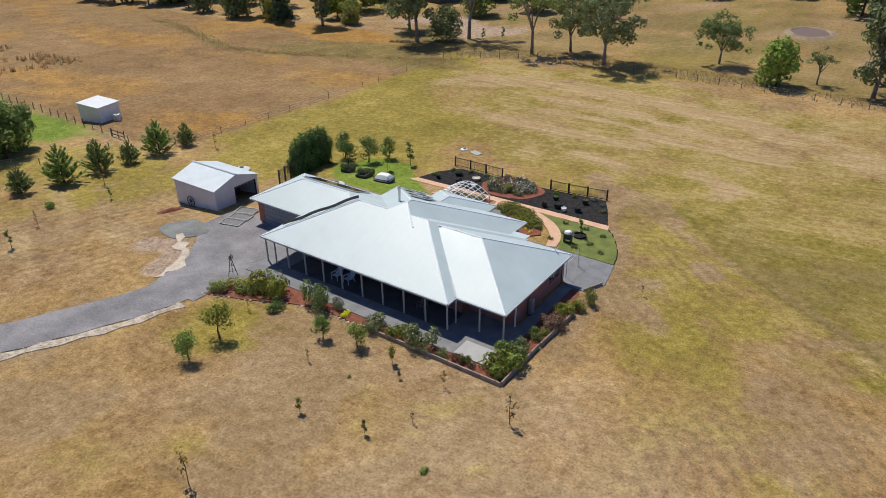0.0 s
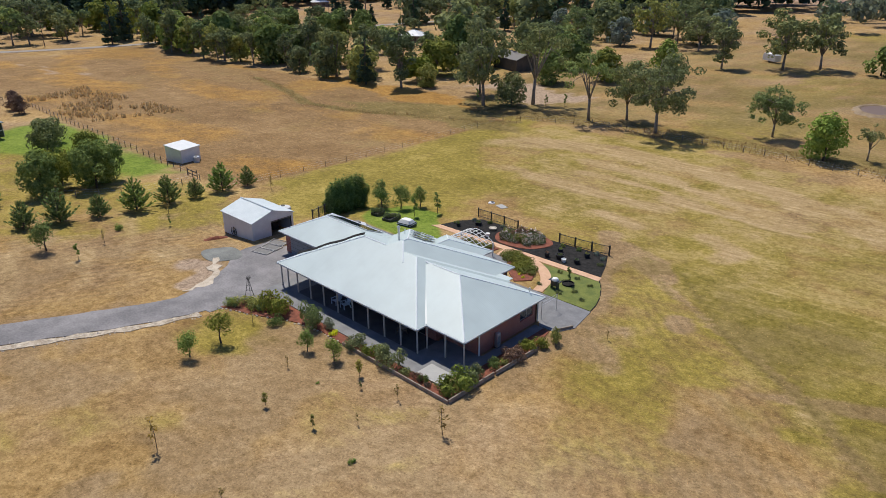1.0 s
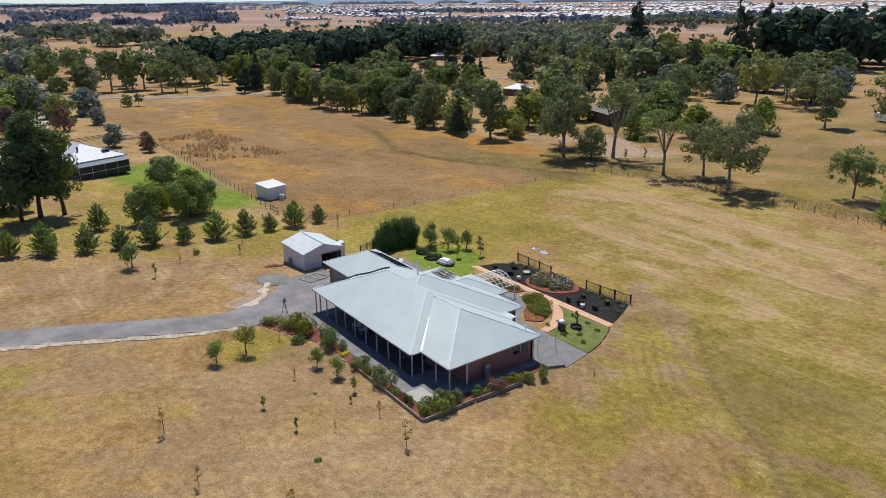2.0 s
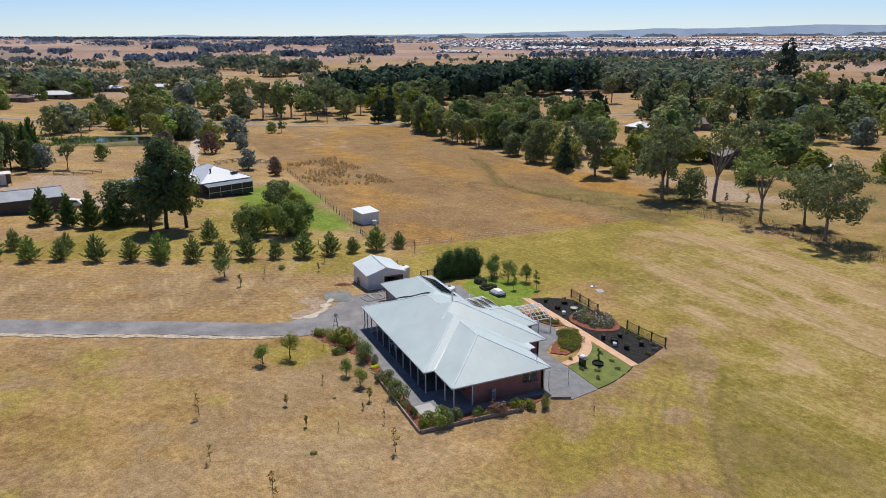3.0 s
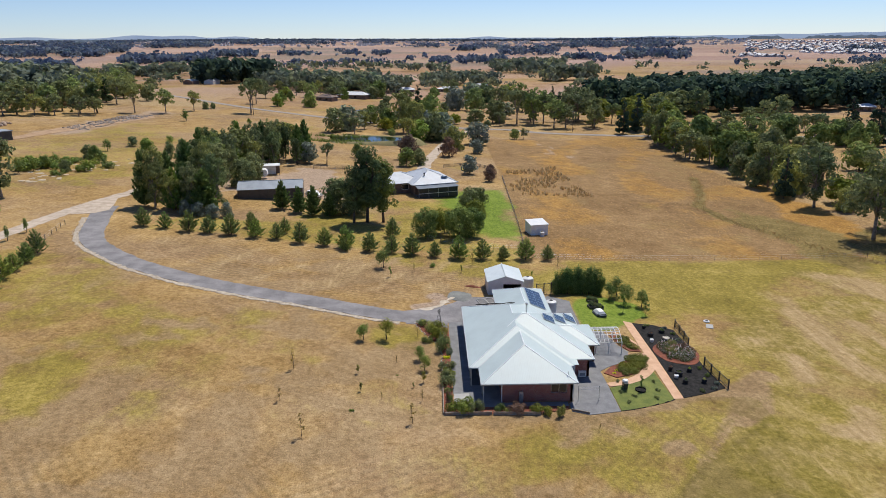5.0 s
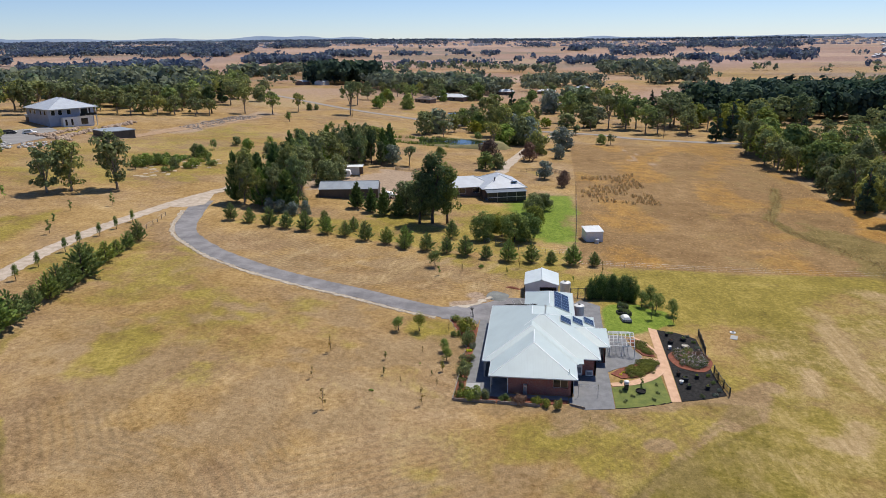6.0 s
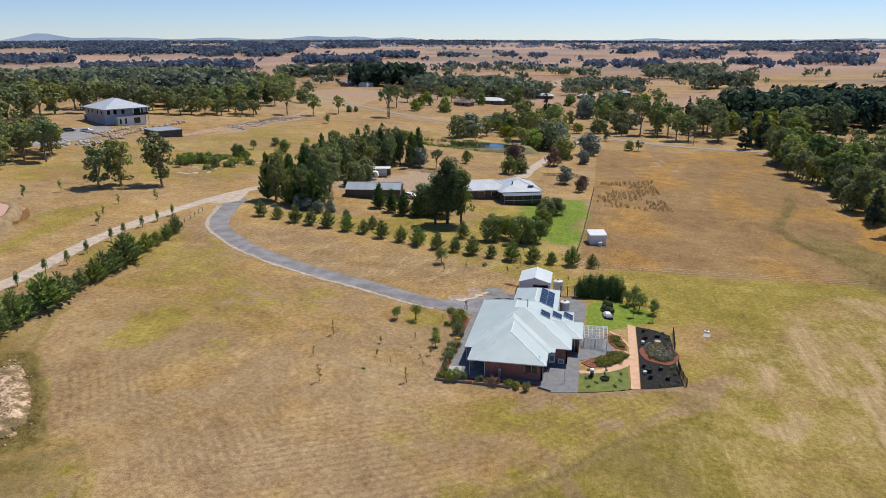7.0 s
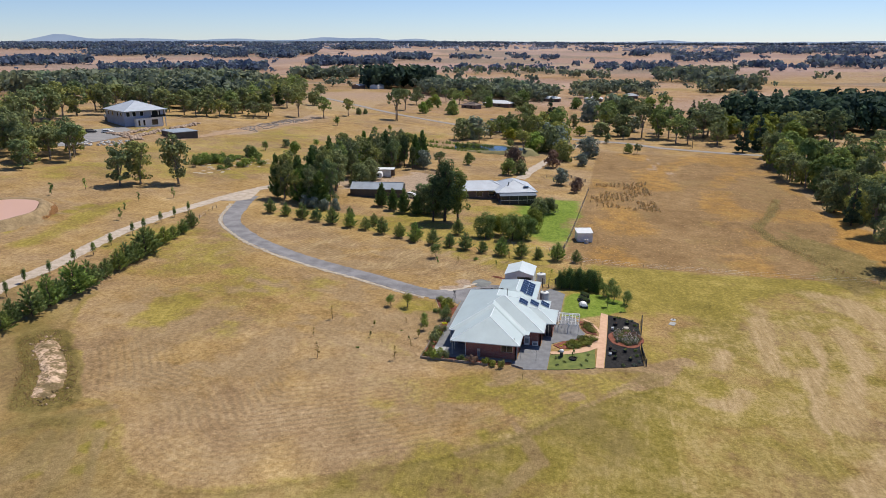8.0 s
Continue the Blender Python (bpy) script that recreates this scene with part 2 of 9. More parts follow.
class Geo:
    """Collects points and faces for one mesh."""

    def __init__(self):
        self.v, self.f, self.m = [], [], []

    def face(self, pts, slot=0):
        n = len(self.v)
        self.v.extend(tuple(p) for p in pts)
        self.f.append(tuple(range(n, n + len(pts))))
        self.m.append(slot)
        return self

    def box(self, x0, y0, z0, x1, y1, z1):
        n = len(self.v)
        self.v += [(x0, y0, z0), (x1, y0, z0), (x1, y1, z0), (x0, y1, z0), (x0, y0, z1), (x1, y0, z1), (x1, y1, z1), (x0, y1, z1)]
        self.f += [tuple(n + i for i in q) for q in ((0, 3, 2, 1), (4, 5, 6, 7), (0, 1, 5, 4), (1, 2, 6, 5), (2, 3, 7, 6), (3, 0, 4, 7))]
        self.m += [0] * 6
        return self

    def beam(self, a, b, w, h):
        """A bar with a square end from a to b."""
        a, b = Vector(a), Vector(b)
        d = (b - a).normalized()
        side = d.cross(Vector((0, 0, 1)))
        side = side.normalized() if side.length > 1e-4 else Vector((1, 0, 0))
        up = side.cross(d)
        n = len(self.v)
        for p in (a, b):
            for s, t in ((-1, -1), (1, -1), (1, 1), (-1, 1)):
                self.v.append(tuple(p + side * (s * w / 2) + up * (t * h / 2)))
        self.f += [tuple(n + i for i in q) for q in ((0, 1, 2, 3), (7, 6, 5, 4), (0, 4, 5, 1), (1, 5, 6, 2), (2, 6, 7, 3), (3, 7, 4, 0))]
        self.m += [0] * 6
        return self

    def tube(self, pts, radii, sides=6, cap=True):
        pts = [Vector(p) for p in pts]
        n = len(self.v)
        for i, p in enumerate(pts):
            d = (pts[min(i + 1, len(pts) - 1)] - pts[max(i - 1, 0)]).normalized()
            side = d.cross(Vector((0.31, 0.95, 0.05)))
            side = side.normalized() if side.length > 1e-3 else Vector((1, 0, 0))
            up = side.cross(d)
            for k in range(sides):
                a = 2 * math.pi * k / sides
                self.v.append(tuple(p + radii[i] * (math.cos(a) * side + math.sin(a) * up)))
        for i in range(len(pts) - 1):
            for k in range(sides):
                k2 = (k + 1) % sides
                self.f.append((n + i * sides + k, n + i * sides + k2, n + (i + 1) * sides + k2, n + (i + 1) * sides + k))
                self.m.append(0)
        if cap:
            last = n + (len(pts) - 1) * sides
            self.f += [tuple(n + k for k in reversed(range(sides))), tuple(last + k for k in range(sides))]
            self.m += [0, 0]
        return self

    def lathe(self, profile, sides=12, at=(0, 0, 0)):
        """A turned shape from (radius, height) pairs."""
        n = len(self.v)
        for r, h in profile:
            for k in range(sides):
                a = 2 * math.pi * k / sides
                self.v.append((at[0] + r * math.cos(a), at[1] + r * math.sin(a), at[2] + h))
        for i in range(len(profile) - 1):
            for k in range(sides):
                k2 = (k + 1) % sides
                self.f.append((n + i * sides + k, n + i * sides + k2, n + (i + 1) * sides + k2, n + (i + 1) * sides + k))
                self.m.append(0)
        last = n + (len(profile) - 1) * sides
        self.f += [tuple(n + k for k in reversed(range(sides))), tuple(last + k for k in range(sides))]
        self.m += [0, 0]
        return self

    def mesh(self, name, bevel=0.0, smooth=False, weld=False):
        me = bpy.data.meshes.new(name)
        me.from_pydata(self.v, [], self.f)
        if any(self.m):
            me.polygons.foreach_set("material_index", self.m)
        if weld:
            bm = bmesh.new()
            bm.from_mesh(me)
            bmesh.ops.remove_doubles(bm, verts=bm.verts[:], dist=0.001)
            bm.to_mesh(me)
            bm.free()
        if bevel:
            bm = bmesh.new()
            bm.from_mesh(me)
            bmesh.ops.bevel(bm, geom=[e for e in bm.edges if len(e.link_faces) == 2 and e.calc_face_angle(0) > 0.8], offset=bevel, segments=1, affect="EDGES", clamp_overlap=True)
            bm.to_mesh(me)
            bm.free()
        if smooth:
            me.polygons.foreach_set("use_smooth", [True] * len(me.polygons))
        me.update()
        return me


def thing(name, at, label, category, group="", kind="", turn=0.0):
    ob = new(name)
    ob.empty_display_size = 0.3
    ob.matrix_basis = pose(*at, 0, 0, turn)
    return tagged(ob, label, category, group, kind)


def part(name, geo, material, parent=None, label="", placed=True, bevel=0.0, smooth=False):
    """Links a mesh as one part. placed: its points are in the world, not in its thing."""
    me = geo if isinstance(geo, bpy.types.Mesh) else geo.mesh(name, bevel, smooth)
    mats = material if isinstance(material, (list, tuple)) else [material]
    if not me.materials:
        for m in mats:
            me.materials.append(m)
    ob = new(name, me)
    if parent is not None:
        ob.parent = parent
        if placed:
            top, m = parent, Matrix.Identity(4)
            while top is not None:
                m = top.matrix_basis if top.parent is None else m
                top = top.parent
            ob.matrix_parent_inverse = m.inverted() if parent.parent is None else Matrix.Identity(4)
    if label:
        ob["label"] = label
    return ob


def solid(name, geo, material, label, category, group="", kind="", bevel=0.0, smooth=False):
    """A thing that is a single mesh, in world places."""
    return tagged(part(name, geo, material, bevel=bevel, smooth=smooth), label, category, group, kind)


# ---- the lie of the land ----


def ease(a, b, v):
    v = np.clip((v - a) / (b - a), 0, 1)
    return v * v * (3 - 2 * v)


def land(x, y):
    """Height of the ground: a gentle fall to the north-west with a level pad under the house."""
    x, y = np.asarray(x, float), np.asarray(y, float)
    u, v = np.tanh(x / 300), np.tanh(y / 200)
    z = 0.333 + 6.116 * u - 10.688 * v - 2.227 * u * v + 12.19 * v * v
    k = ease(250, 1100, np.hypot(x, y))
    z = z * (1 - k) - 8 * k + (36 + 15 * ease(80, 108, np.degrees(np.arctan2(-x, y)) % 360)) * ease(1200, 4300, np.hypot(x, y))
    dx = np.maximum(np.maximum(-32 - x, 0), x - 1.5)
    dy = np.maximum(np.maximum(-3.2 - y, 0), y - 15.5)
    z = z * ease(0, 9, np.hypot(dx, dy))
    return z


def gz(x, y):
    return float(land(x, y))


def inside(poly, x, y):
    """Signed nearness of points to a polygon: metres inside (plus) or outside (minus)."""
    x, y = np.asarray(x, float), np.asarray(y, float)
    best, into = np.full(x.shape, 1e9), np.zeros(x.shape, bool)
    for (x0, y0), (x1, y1) in zip(poly, poly[1:] + poly[:1]):
        dx, dy = x1 - x0, y1 - y0
        t = np.clip(((x - x0) * dx + (y - y0) * dy) / (dx * dx + dy * dy + 1e-9), 0, 1)
        best = np.minimum(best, np.hypot(x - x0 - t * dx, y - y0 - t * dy))
        cross = ((y0 > y) != (y1 > y)) & (x < dx * (y - y0) / (dy if dy else 1e-9) + x0)
        into ^= cross
    return np.where(into, best, -best)


def curve_through(pts, step=1.0):
    """A smooth line through points (Catmull-Rom), about a step between its places."""
    pts = [np.array(p, float) for p in pts]
    ext = [2 * pts[0] - pts[1]] + pts + [2 * pts[-1] - pts[-2]]
    out = []
    for a, b, c, d in zip(ext, ext[1:], ext[2:], ext[3:]):
        n = max(2, int(np.linalg.norm(c - b) / step))
        for i in range(n):
            t = i / n
            out.append(0.5 * (2 * b + (c - a) * t + (2 * a - 5 * b + 4 * c - d) * t * t + (3 * b - a - 3 * c + d) * t**3))
    return out + [pts[-1]]


def ribbon(line, width, lift, across=4, thick=0.25, wobble=0.0, seed=3, shift=0.0):
    """A strip of ground cover laid on the land along a line; its edges go down into the soil."""
    g, rnd = Geo(), random.Random(seed)
    rows = []
    for i, p in enumerate(line):
        d = np.array(line[min(i + 1, len(line) - 1)]) - np.array(line[max(i - 1, 0)])
        d = d / (np.linalg.norm(d) + 1e-9)
        side = np.array((-d[1], d[0]))
        w = width(i / (len(line) - 1)) if callable(width) else width
        row = []
        l, r = -w / 2 + shift + rnd.uniform(-wobble, wobble), w / 2 + shift + rnd.uniform(-wobble, wobble)
        for k in range(across + 1):
            q = p[:2] + side * (l + (r - l) * k / across)
            row.append((q[0], q[1], gz(*q) + lift))
        row = [(row[0][0], row[0][1], row[0][2] - thick)] + row + [(row[-1][0], row[-1][1], row[-1][2] - thick)]
        rows.append(row)
    m = len(rows[0])
    for row in rows:
        g.v += row
    for i in range(len(rows) - 1):
        for k in range(m - 1):
            g.f.append((i * m + k + 1, i * m + k, (i + 1) * m + k, (i + 1) * m + k + 1))
            g.m.append(0)
    return g


def sheet(poly, lift, step=0.8, thick=0.25):
    """A flat bed or paved area laid on the land: a polygon, cut into a grid, with sides."""
    bm = bmesh.new()
    vs = [bm.verts.new((x, y, 0)) for x, y in poly]
    bm.faces.new(vs)
    xs, ys = [p[0] for p in poly], [p[1] for p in poly]
    for axis, lo, hi in ((0, min(xs), max(xs)), (1, min(ys), max(ys))):
        c = lo + step
        while c < hi - 0.05:
            co, no = [0, 0, 0], [0, 0, 0]
            co[axis], no[axis] = c, 1
            bmesh.ops.bisect_plane(bm, geom=bm.verts[:] + bm.edges[:] + bm.faces[:], plane_co=co, plane_no=no)
            c += step
    edge = [e for e in bm.edges if e.is_boundary]
    out = bmesh.ops.extrude_edge_only(bm, edges=edge)
    low = {v for v in out["geom"] if isinstance(v, bmesh.types.BMVert)}
    for v in bm.verts:
        v.co.z = gz(v.co.x, v.co.y) + lift - (thick if v in low else 0)
    bmesh.ops.recalc_face_normals(bm, faces=bm.faces[:])
    me = bpy.data.meshes.new("sheet")
    bm.to_mesh(me)
    bm.free()
    if sum(p.normal.z * p.area for p in me.polygons) < 0:
        me.flip_normals()
    return me

# ---- ground ----
PADDOCK = [(-57.0, 13.5), (-58.0, 40.0), (-59.0, 62.0), (-60.0, 79.0), (-82.0, 87.0), (-262.0, 91.0), (-244.0, 18.5), (-150.0, 17.0)]
BACK_GREEN = [(-55.0, 13.0), (-57.0, 62.0), (-40.0, 60.0), (-29.0, 34.0), (-20.0, 30.0), (-25.0, 22.0), (-30.0, 13.0), (-44.0, 10.0)]
NEIGHBOUR_LAWN = [(-72.0, 6.0), (-70.0, 13.0), (-110.0, 15.2), (-128.0, 15.0), (-122.0, 3.0), (-112.0, -6.0), (-100.0, 0.0)]
ROUGH_STRIP = [(-62.0, 80.0), (-46.0, 88.0), (-16.0, 87.0), (30.0, 80.0), (90.0, 70.0), (200.0, 130.0), (60.0, 260.0), (-60.0, 260.0), (-90.0, 130.0), (-84.0, 90.0)]
ROW_GRASS = [(-72.0, -64.0), (-70.0, -20.0), (-66.0, 13.0), (-59.5, 13.0), (-60.5, -20.0), (-66.0, -62.0)]
DRY_LAWN = [(-56.0, 5.0), (-34.0, -2.0), (-31.0, -14.0), (-38.0, -36.0), (-52.0, -56.0), (-64.0, -58.0), (-60.0, -20.0)]
GREEN_SOUTH = [(-2.0, -45.0), (14.0, -48.0), (13.0, -31.0), (3.0, -34.0)]
HOME_BACK = [(-28.5, 15.3), (-32.0, 17.0), (-36.0, 22.0), (-33.0, 26.2), (-28.0, 27.0), (-25.2, 23.4), (-20.0, 19.4), (-19.5, 15.2)]
DAM_GRASS = [(-10.0, -94.0), (-30.0, -98.0), (-52.0, -103.0), (-66.0, -100.0), (-50.0, -94.0), (-20.0, -90.0)]
DRIVE = [(-84, -76.5), (-77, -74.8), (-68, -72.0), (-60, -69.3), (-54.5, -66.2), (-49, -61), (-43.5, -54.3), (-38.6, -46), (-35, -38.2), (-32.2, -30.2), (-30.1, -23.5), (-27.6, -17.2), (-25.9, -12.5), (-25.2, -8.5)]
BARE_SPOTS = [(-34.2, -4.6, 2.0), (-118.0, -62.0, 7.0), (-125.0, -45.0, 12.0), (-112.0, -30.0, 8.0), (-68.0, 104.0, 10.0), (-85.0, 112.0, 9.0)]


def spaced(lo, hi, fine, far, grow=1.09):
    mid = list(np.arange(lo, hi + fine / 2, fine))
    up, step = [hi], fine
    while up[-1] < far:
        step = min(step * grow, 220)
        up.append(up[-1] + step)
    down, step = [lo], fine
    while down[-1] > -far:
        step = min(step * grow, 220)
        down.append(down[-1] - step)
    return np.array(sorted(set(down[1:] + mid + up[1:])))


MOWN_EDGE = [(2, -62), (13.4, -56), (19.3, -49.5), (25, -45), (30.3, -41.8), (30.1, -35.8), (33, -33.2), (37.6, -29.9), (41.3, -24.8), (42.5, -20), (41, -14.6), (37.3, -8.9), (33.2, -2.8), (27.7, 5.1), (23.9, 9.4), (20.1, 13), (14.6, 16.7), (7.5, 23.9), (3.3, 29.3)]
MOWN = MOWN_EDGE + [(-6, 20), (-20, 8), (-60, 8), (-64, -60), (-20, -62)]
STRAW_BANDS = [([(-52, 62), (-40, 70), (-28, 72), (-14, 69.5), (0, 66), (12, 60), (22, 52)], 5.2), ([(-30, 63), (-16, 62), (-4, 57.5), (8, 53)], 2.6), ([(-46, 45), (-36, 51), (-20, 48.5), (-8, 48.5)], 2.4), ([(-26, 57), (-12, 56), (0, 51.5), (9, 50.5)], 1.6), ([(1.2, 42.3), (6.0, 39.4), (4.8, 36.2)], 2.0), ([(-10, 54), (-3, 52), (5, 54)], 2.6), ([(-14, 42), (-7, 40)], 1.6)]
WORN_WAYS = [([(0.5, 28), (9.2, 22.1), (17.2, 16.5), (21.4, 13), (27, 7)], 0.9), ([(2.6, 2), (2.8, 10), (1.6, 16.5), (-1.5, 23), (-4, 29), (-8, 35)], 1.7), ([(-6, 33), (-2.6, 31.5), (1.5, 28.5)], 2.2), ([(2.8, 28), (3.4, 27.2)], 1.5), ([(8.3, 19.4), (9.2, 18.6)], 1.5), ([(2.4, -3), (4.2, -7), (3.0, -14), (-2, -22)], 1.4), ([(18, 12), (26, 16), (34, 12)], 1.1), ([(46, -50), (39.6, -42.9), (34.9, -39.6), (30.3, -35.6)], 1.1), ([(10.6, 20.4), (15.5, 17.9), (20, 15)], 0.5), ([(52, -40), (44, -36), (38, -38)], 1.8), ([(50, -30), (42, -33), (33, -39)], 1.2), ([(48, -26), (43, -29), (36, -33)], 0.8)]
SAND_WAYS = [([(-236, 40), (-220, 46), (-206, 40), (-196, 48)], 1.6)]
MOWN_TURNS = [([(3.5, 30.2), (8.1, 24.6), (15.2, 17.4), (20.7, 13.7), (24.5, 10), (28.4, 5.6), (33.9, -2.3), (38, -8.4), (41.8, -14.3)], 0.45), ([(30.5, -43), (25.3, -46), (19.7, -50.4), (14, -57)], 0.5), ([(34.9, -40.3), (30.3, -36.4)], 0.5), ([(18.4, 15.3), (10, 21), (4.4, 24.8), (-4.9, 36.1)], 0.35), ([(-34, 58), (-20, 59), (-6, 54.2), (3.2, 49.6), (9.4, 49.4)], 0.35), ([(48, -47), (41, -41.5), (36, -38)], 0.3)]
REED_LINE = [(-150, 78), (-125, 71), (-108, 64), (-92, 65), (-80, 70), (-63, 75), (-57, 79)]
ORANGE = [(-70, 82), (-74, 92), (-110, 95), (-140, 92), (-120, 86), (-92, 79)]


def near(line, X, Y):
    """Distance from every place to a line."""
    best = np.full(X.shape, 1e9)
    for (x0, y0), (x1, y1) in zip(line, line[1:]):
        dx, dy = x1 - x0, y1 - y0
        t = np.clip(((X - x0) * dx + (Y - y0) * dy) / (dx * dx + dy * dy), 0, 1)
        best = np.minimum(best, np.hypot(X - x0 - t * dx, Y - y0 - t * dy))
    return best


def field_noise(X, Y, sx, sy, z):
    return np.array([noise.noise(Vector((x * sx, y * sy, z))) for x, y in zip(X.ravel(), Y.ravel())]).reshape(X.shape)


def build_ground():
    xs, ys = spaced(-118, 50, 0.7, 4700), spaced(-84, 98, 0.7, 4700)
    X, Y = np.meshgrid(xs, ys)
    Z = land(X, Y)
    nx, ny = len(xs), len(ys)
    idx = np.arange(nx * ny).reshape(ny, nx)
    quads = np.stack([idx[:-1, :-1], idx[:-1, 1:], idx[1:, 1:], idx[1:, :-1]], -1).reshape(-1, 4)
    me = bpy.data.meshes.new("ground")
    me.from_pydata(np.stack([X, Y, Z], -1).reshape(-1, 3).tolist(), [], quads.tolist())
    me.polygons.foreach_set("use_smooth", [True] * len(me.polygons))
    wob = field_noise(X, Y, 0.11, 0.11, 0.3) + 0.5 * field_noise(X, Y, 0.4, 0.4, 2.0)
    big = field_noise(X + 140, Y, 0.021, 0.021, 5.0)
    lay_of = 0.5 + field_noise(0.88 * X - 0.47 * Y, 0.47 * X + 0.88 * Y, 0.05, 0.32, 8.0)
    soft = lambda poly, w=2.0, push=2.0: ease(-w, w, inside(poly, X, Y) + push * wob)
    # cover: red = green grass, green = dry rusty paddock, blue = bare soil, alpha = lush lawn
    pad = soft(PADDOCK, 0.7, 0.25)
    mown_in = inside(MOWN, X, Y)
    green = np.maximum.reduce([0.85 * soft(BACK_GREEN, 7, 5), 0.55 * soft(ROW_GRASS, 2.5, 2), 0.7 * soft(DAM_GRASS, 3, 2)])
    edge = ease(8, 0, np.abs(inside(PADDOCK, X, Y) + 4.0)) * (X > -66) * (Y > 20)
    green = np.maximum(green, 0.85 * edge)
    green = np.maximum(green, 0.62 * ease(0.0, 0.45, big + 0.3 * wob + 0.004 * np.clip(X, -40, 40)) * (1 - pad))
    back = soft([(-58, 14), (-60, 80), (-16, 82), (22, 76), (60, 60), (45, -20), (39, -10), (23, 9), (5, 25), (-10, 34), (-30, 34)], 4, 3)
    green = np.maximum(green, back * (0.46 + 0.36 * ease(-0.4, 0.3, wob + 0.7 * big)))
    green = np.maximum(green, 0.6 * soft(GREEN_SOUTH, 6, 6))
    for gx, gy, r, k in ((9, 8, 9, 0.72), (16, 0, 8, 0.6), (24, 14, 9, 0.75), (30, 4, 7, 0.7), (14, 27, 7, 0.8), (-15, -9, 6, 0.75), (-3, -11.5, 4.5, 0.55), (-8, -20.5, 4, 0.48), (-14, -23, 4, 0.4), (3, -20, 6, 0.52), (8, -14, 7, 0.55), (14, -7, 6, 0.5), (3.5, -7, 3, 0.6), (12, 13, 8, 0.7), (22, 9, 3.5, 0.9), (-21, -30, 7, 0.55), (-4, -50, 9, 0.75), (-3, -33, 6, 0.5), (13, 20, 5, 0.9), (1, 38, 4, 1.0), (-12, 36, 6, 0.7), (6, 9, 4, 0.6)):
        green = np.maximum(green, k * ease(r * 1.25, r * 0.3, np.hypot(X - gx, (Y - gy) * 1.3) + 0.8 * r * wob))
    verge = ease(1.3, 0.2, np.abs(mown_in + 0.9 * wob)) * (near(MOWN_EDGE, X, Y) < 3)
    green = np.maximum(green * (1 - 0.5 * ease(-1, 6, mown_in) * ease(36, 18, np.hypot(X - 22, Y + 24))), 0.5 * verge)
    for gx, gy, r, k in ((22.8, 10.8, 1.6, 1.0), (16, 19, 3, 0.8), (11.5, 21.8, 1.6, 0.9), (18, 19.7, 2.2, 0.85), (21.5, 14.5, 1.8, 0.8), (34.2, -34.6, 1.0, 0.9), (38.4, -32.1, 1.3, 1.0), (42.4, -30.4, 1.1, 0.9), (44, -34.5, 1.5, 0.7), (3, -46, 7, 0.7), (3, -36, 4, 0.5), (20.5, -4, 4, 0.5)):
        green = np.maximum(green, k * ease(r * 1.5, r * 0.3, np.hypot(X - gx, Y - gy) + 0.9 * r * wob))
    green = green * (1 - 0.8 * soft(DRY_LAWN, 4, 4))
    green = np.maximum(green, 0.62 * soft([(-59, 14), (-58, -5), (-67, -45), (-73, -62), (-81, -60), (-80, -42), (-84, -25), (-78, -4), (-70, 8)], 2.5, 2.5))
    green = np.maximum(green, soft([(-119, -158), (-180, -150), (-235, -137), (-237, -108), (-150, -84), (-100, -92), (-84, -110), (-75, -152)], 8, 8) * (0.45 + 0.3 * wob))
    green = np.maximum(green, 0.85 * ease(2.6, 0.6, near([(-4, -101), (-22, -103), (-40, -104), (-52, -104)], X, Y) + 1.5 * wob))
    green = np.maximum(green, (0.66 + 0.4 * wob) * soft([(-60, 14), (-36, 14), (-36, 9), (-42, 2), (-47, -5), (-52, -14), (-60, -18)], 4, 4))
    green = np.maximum(green, (0.6 + 0.45 * wob) * soft([(-70, -34), (-68, 12), (-104, 8), (-112, -8), (-100, -34)], 4, 4))
    lush = np.maximum(0.95 * soft(NEIGHBOUR_LAWN, 4.5, 3.0), soft(HOME_BACK, 0.9, 0.8))
    bare = np.zeros_like(X)
    for bx, by, r in BARE_SPOTS:
        bare = np.maximum(bare, ease(r * 1.3, r * 0.4, np.hypot(X - bx, Y - by) + 1.6 * wob * r * 0.4))
    bare = np.maximum(bare, 0.95 * soft([(-108, -59), (-112, -50), (-111, -37), (-126, -36), (-150, -34), (-152, -44), (-135, -49), (-124, -58)], 2.5, 4))
    bare = np.maximum(bare, 0.95 * ease(1.5, 0.5, near([(-32.8, -2.6), (-31.6, -4.0), (-30.5, -5.4), (-29.8, -7.0)], X, Y) + 0.8 * wob))
    bare = np.maximum(bare, 0.75 * soft([(-186, -150), (-290, -144), (-290, -133), (-188, -136)], 3, 4))
    for line, w in SAND_WAYS:
        bare = np.maximum(bare, 0.6 * ease(w * 1.2, w * 0.4, near(line, X, Y) + w * wob))
    r = np.hypot(X + 40, Y)
    far = ease(260, 520, r)
    pad = np.clip(np.maximum(pad, far * (0.18 + 0.8 * big)), 0, 1)
    green = green * (1 - far) + far * np.clip(0.25 - 0.9 * big, 0, 0.6)
    bare = np.maximum(bare, far * 0.62 * ease(-0.15, 0.25, field_noise(X, Y, 0.004, 0.004, 21.0)))
    beyond = ease(700, 1500, r)
    pad, green = pad * (1 - 0.85 * beyond), green * (1 - 0.8 * beyond)
    bare = np.maximum(bare, beyond * (0.66 + 0.45 * field_noise(X, Y, 0.003, 0.005, 31.0)))
    # growth: red = pale straw, green = worn earth, blue = rough olive growth, alpha = rusty seed heads
    straw = np.zeros_like(X)
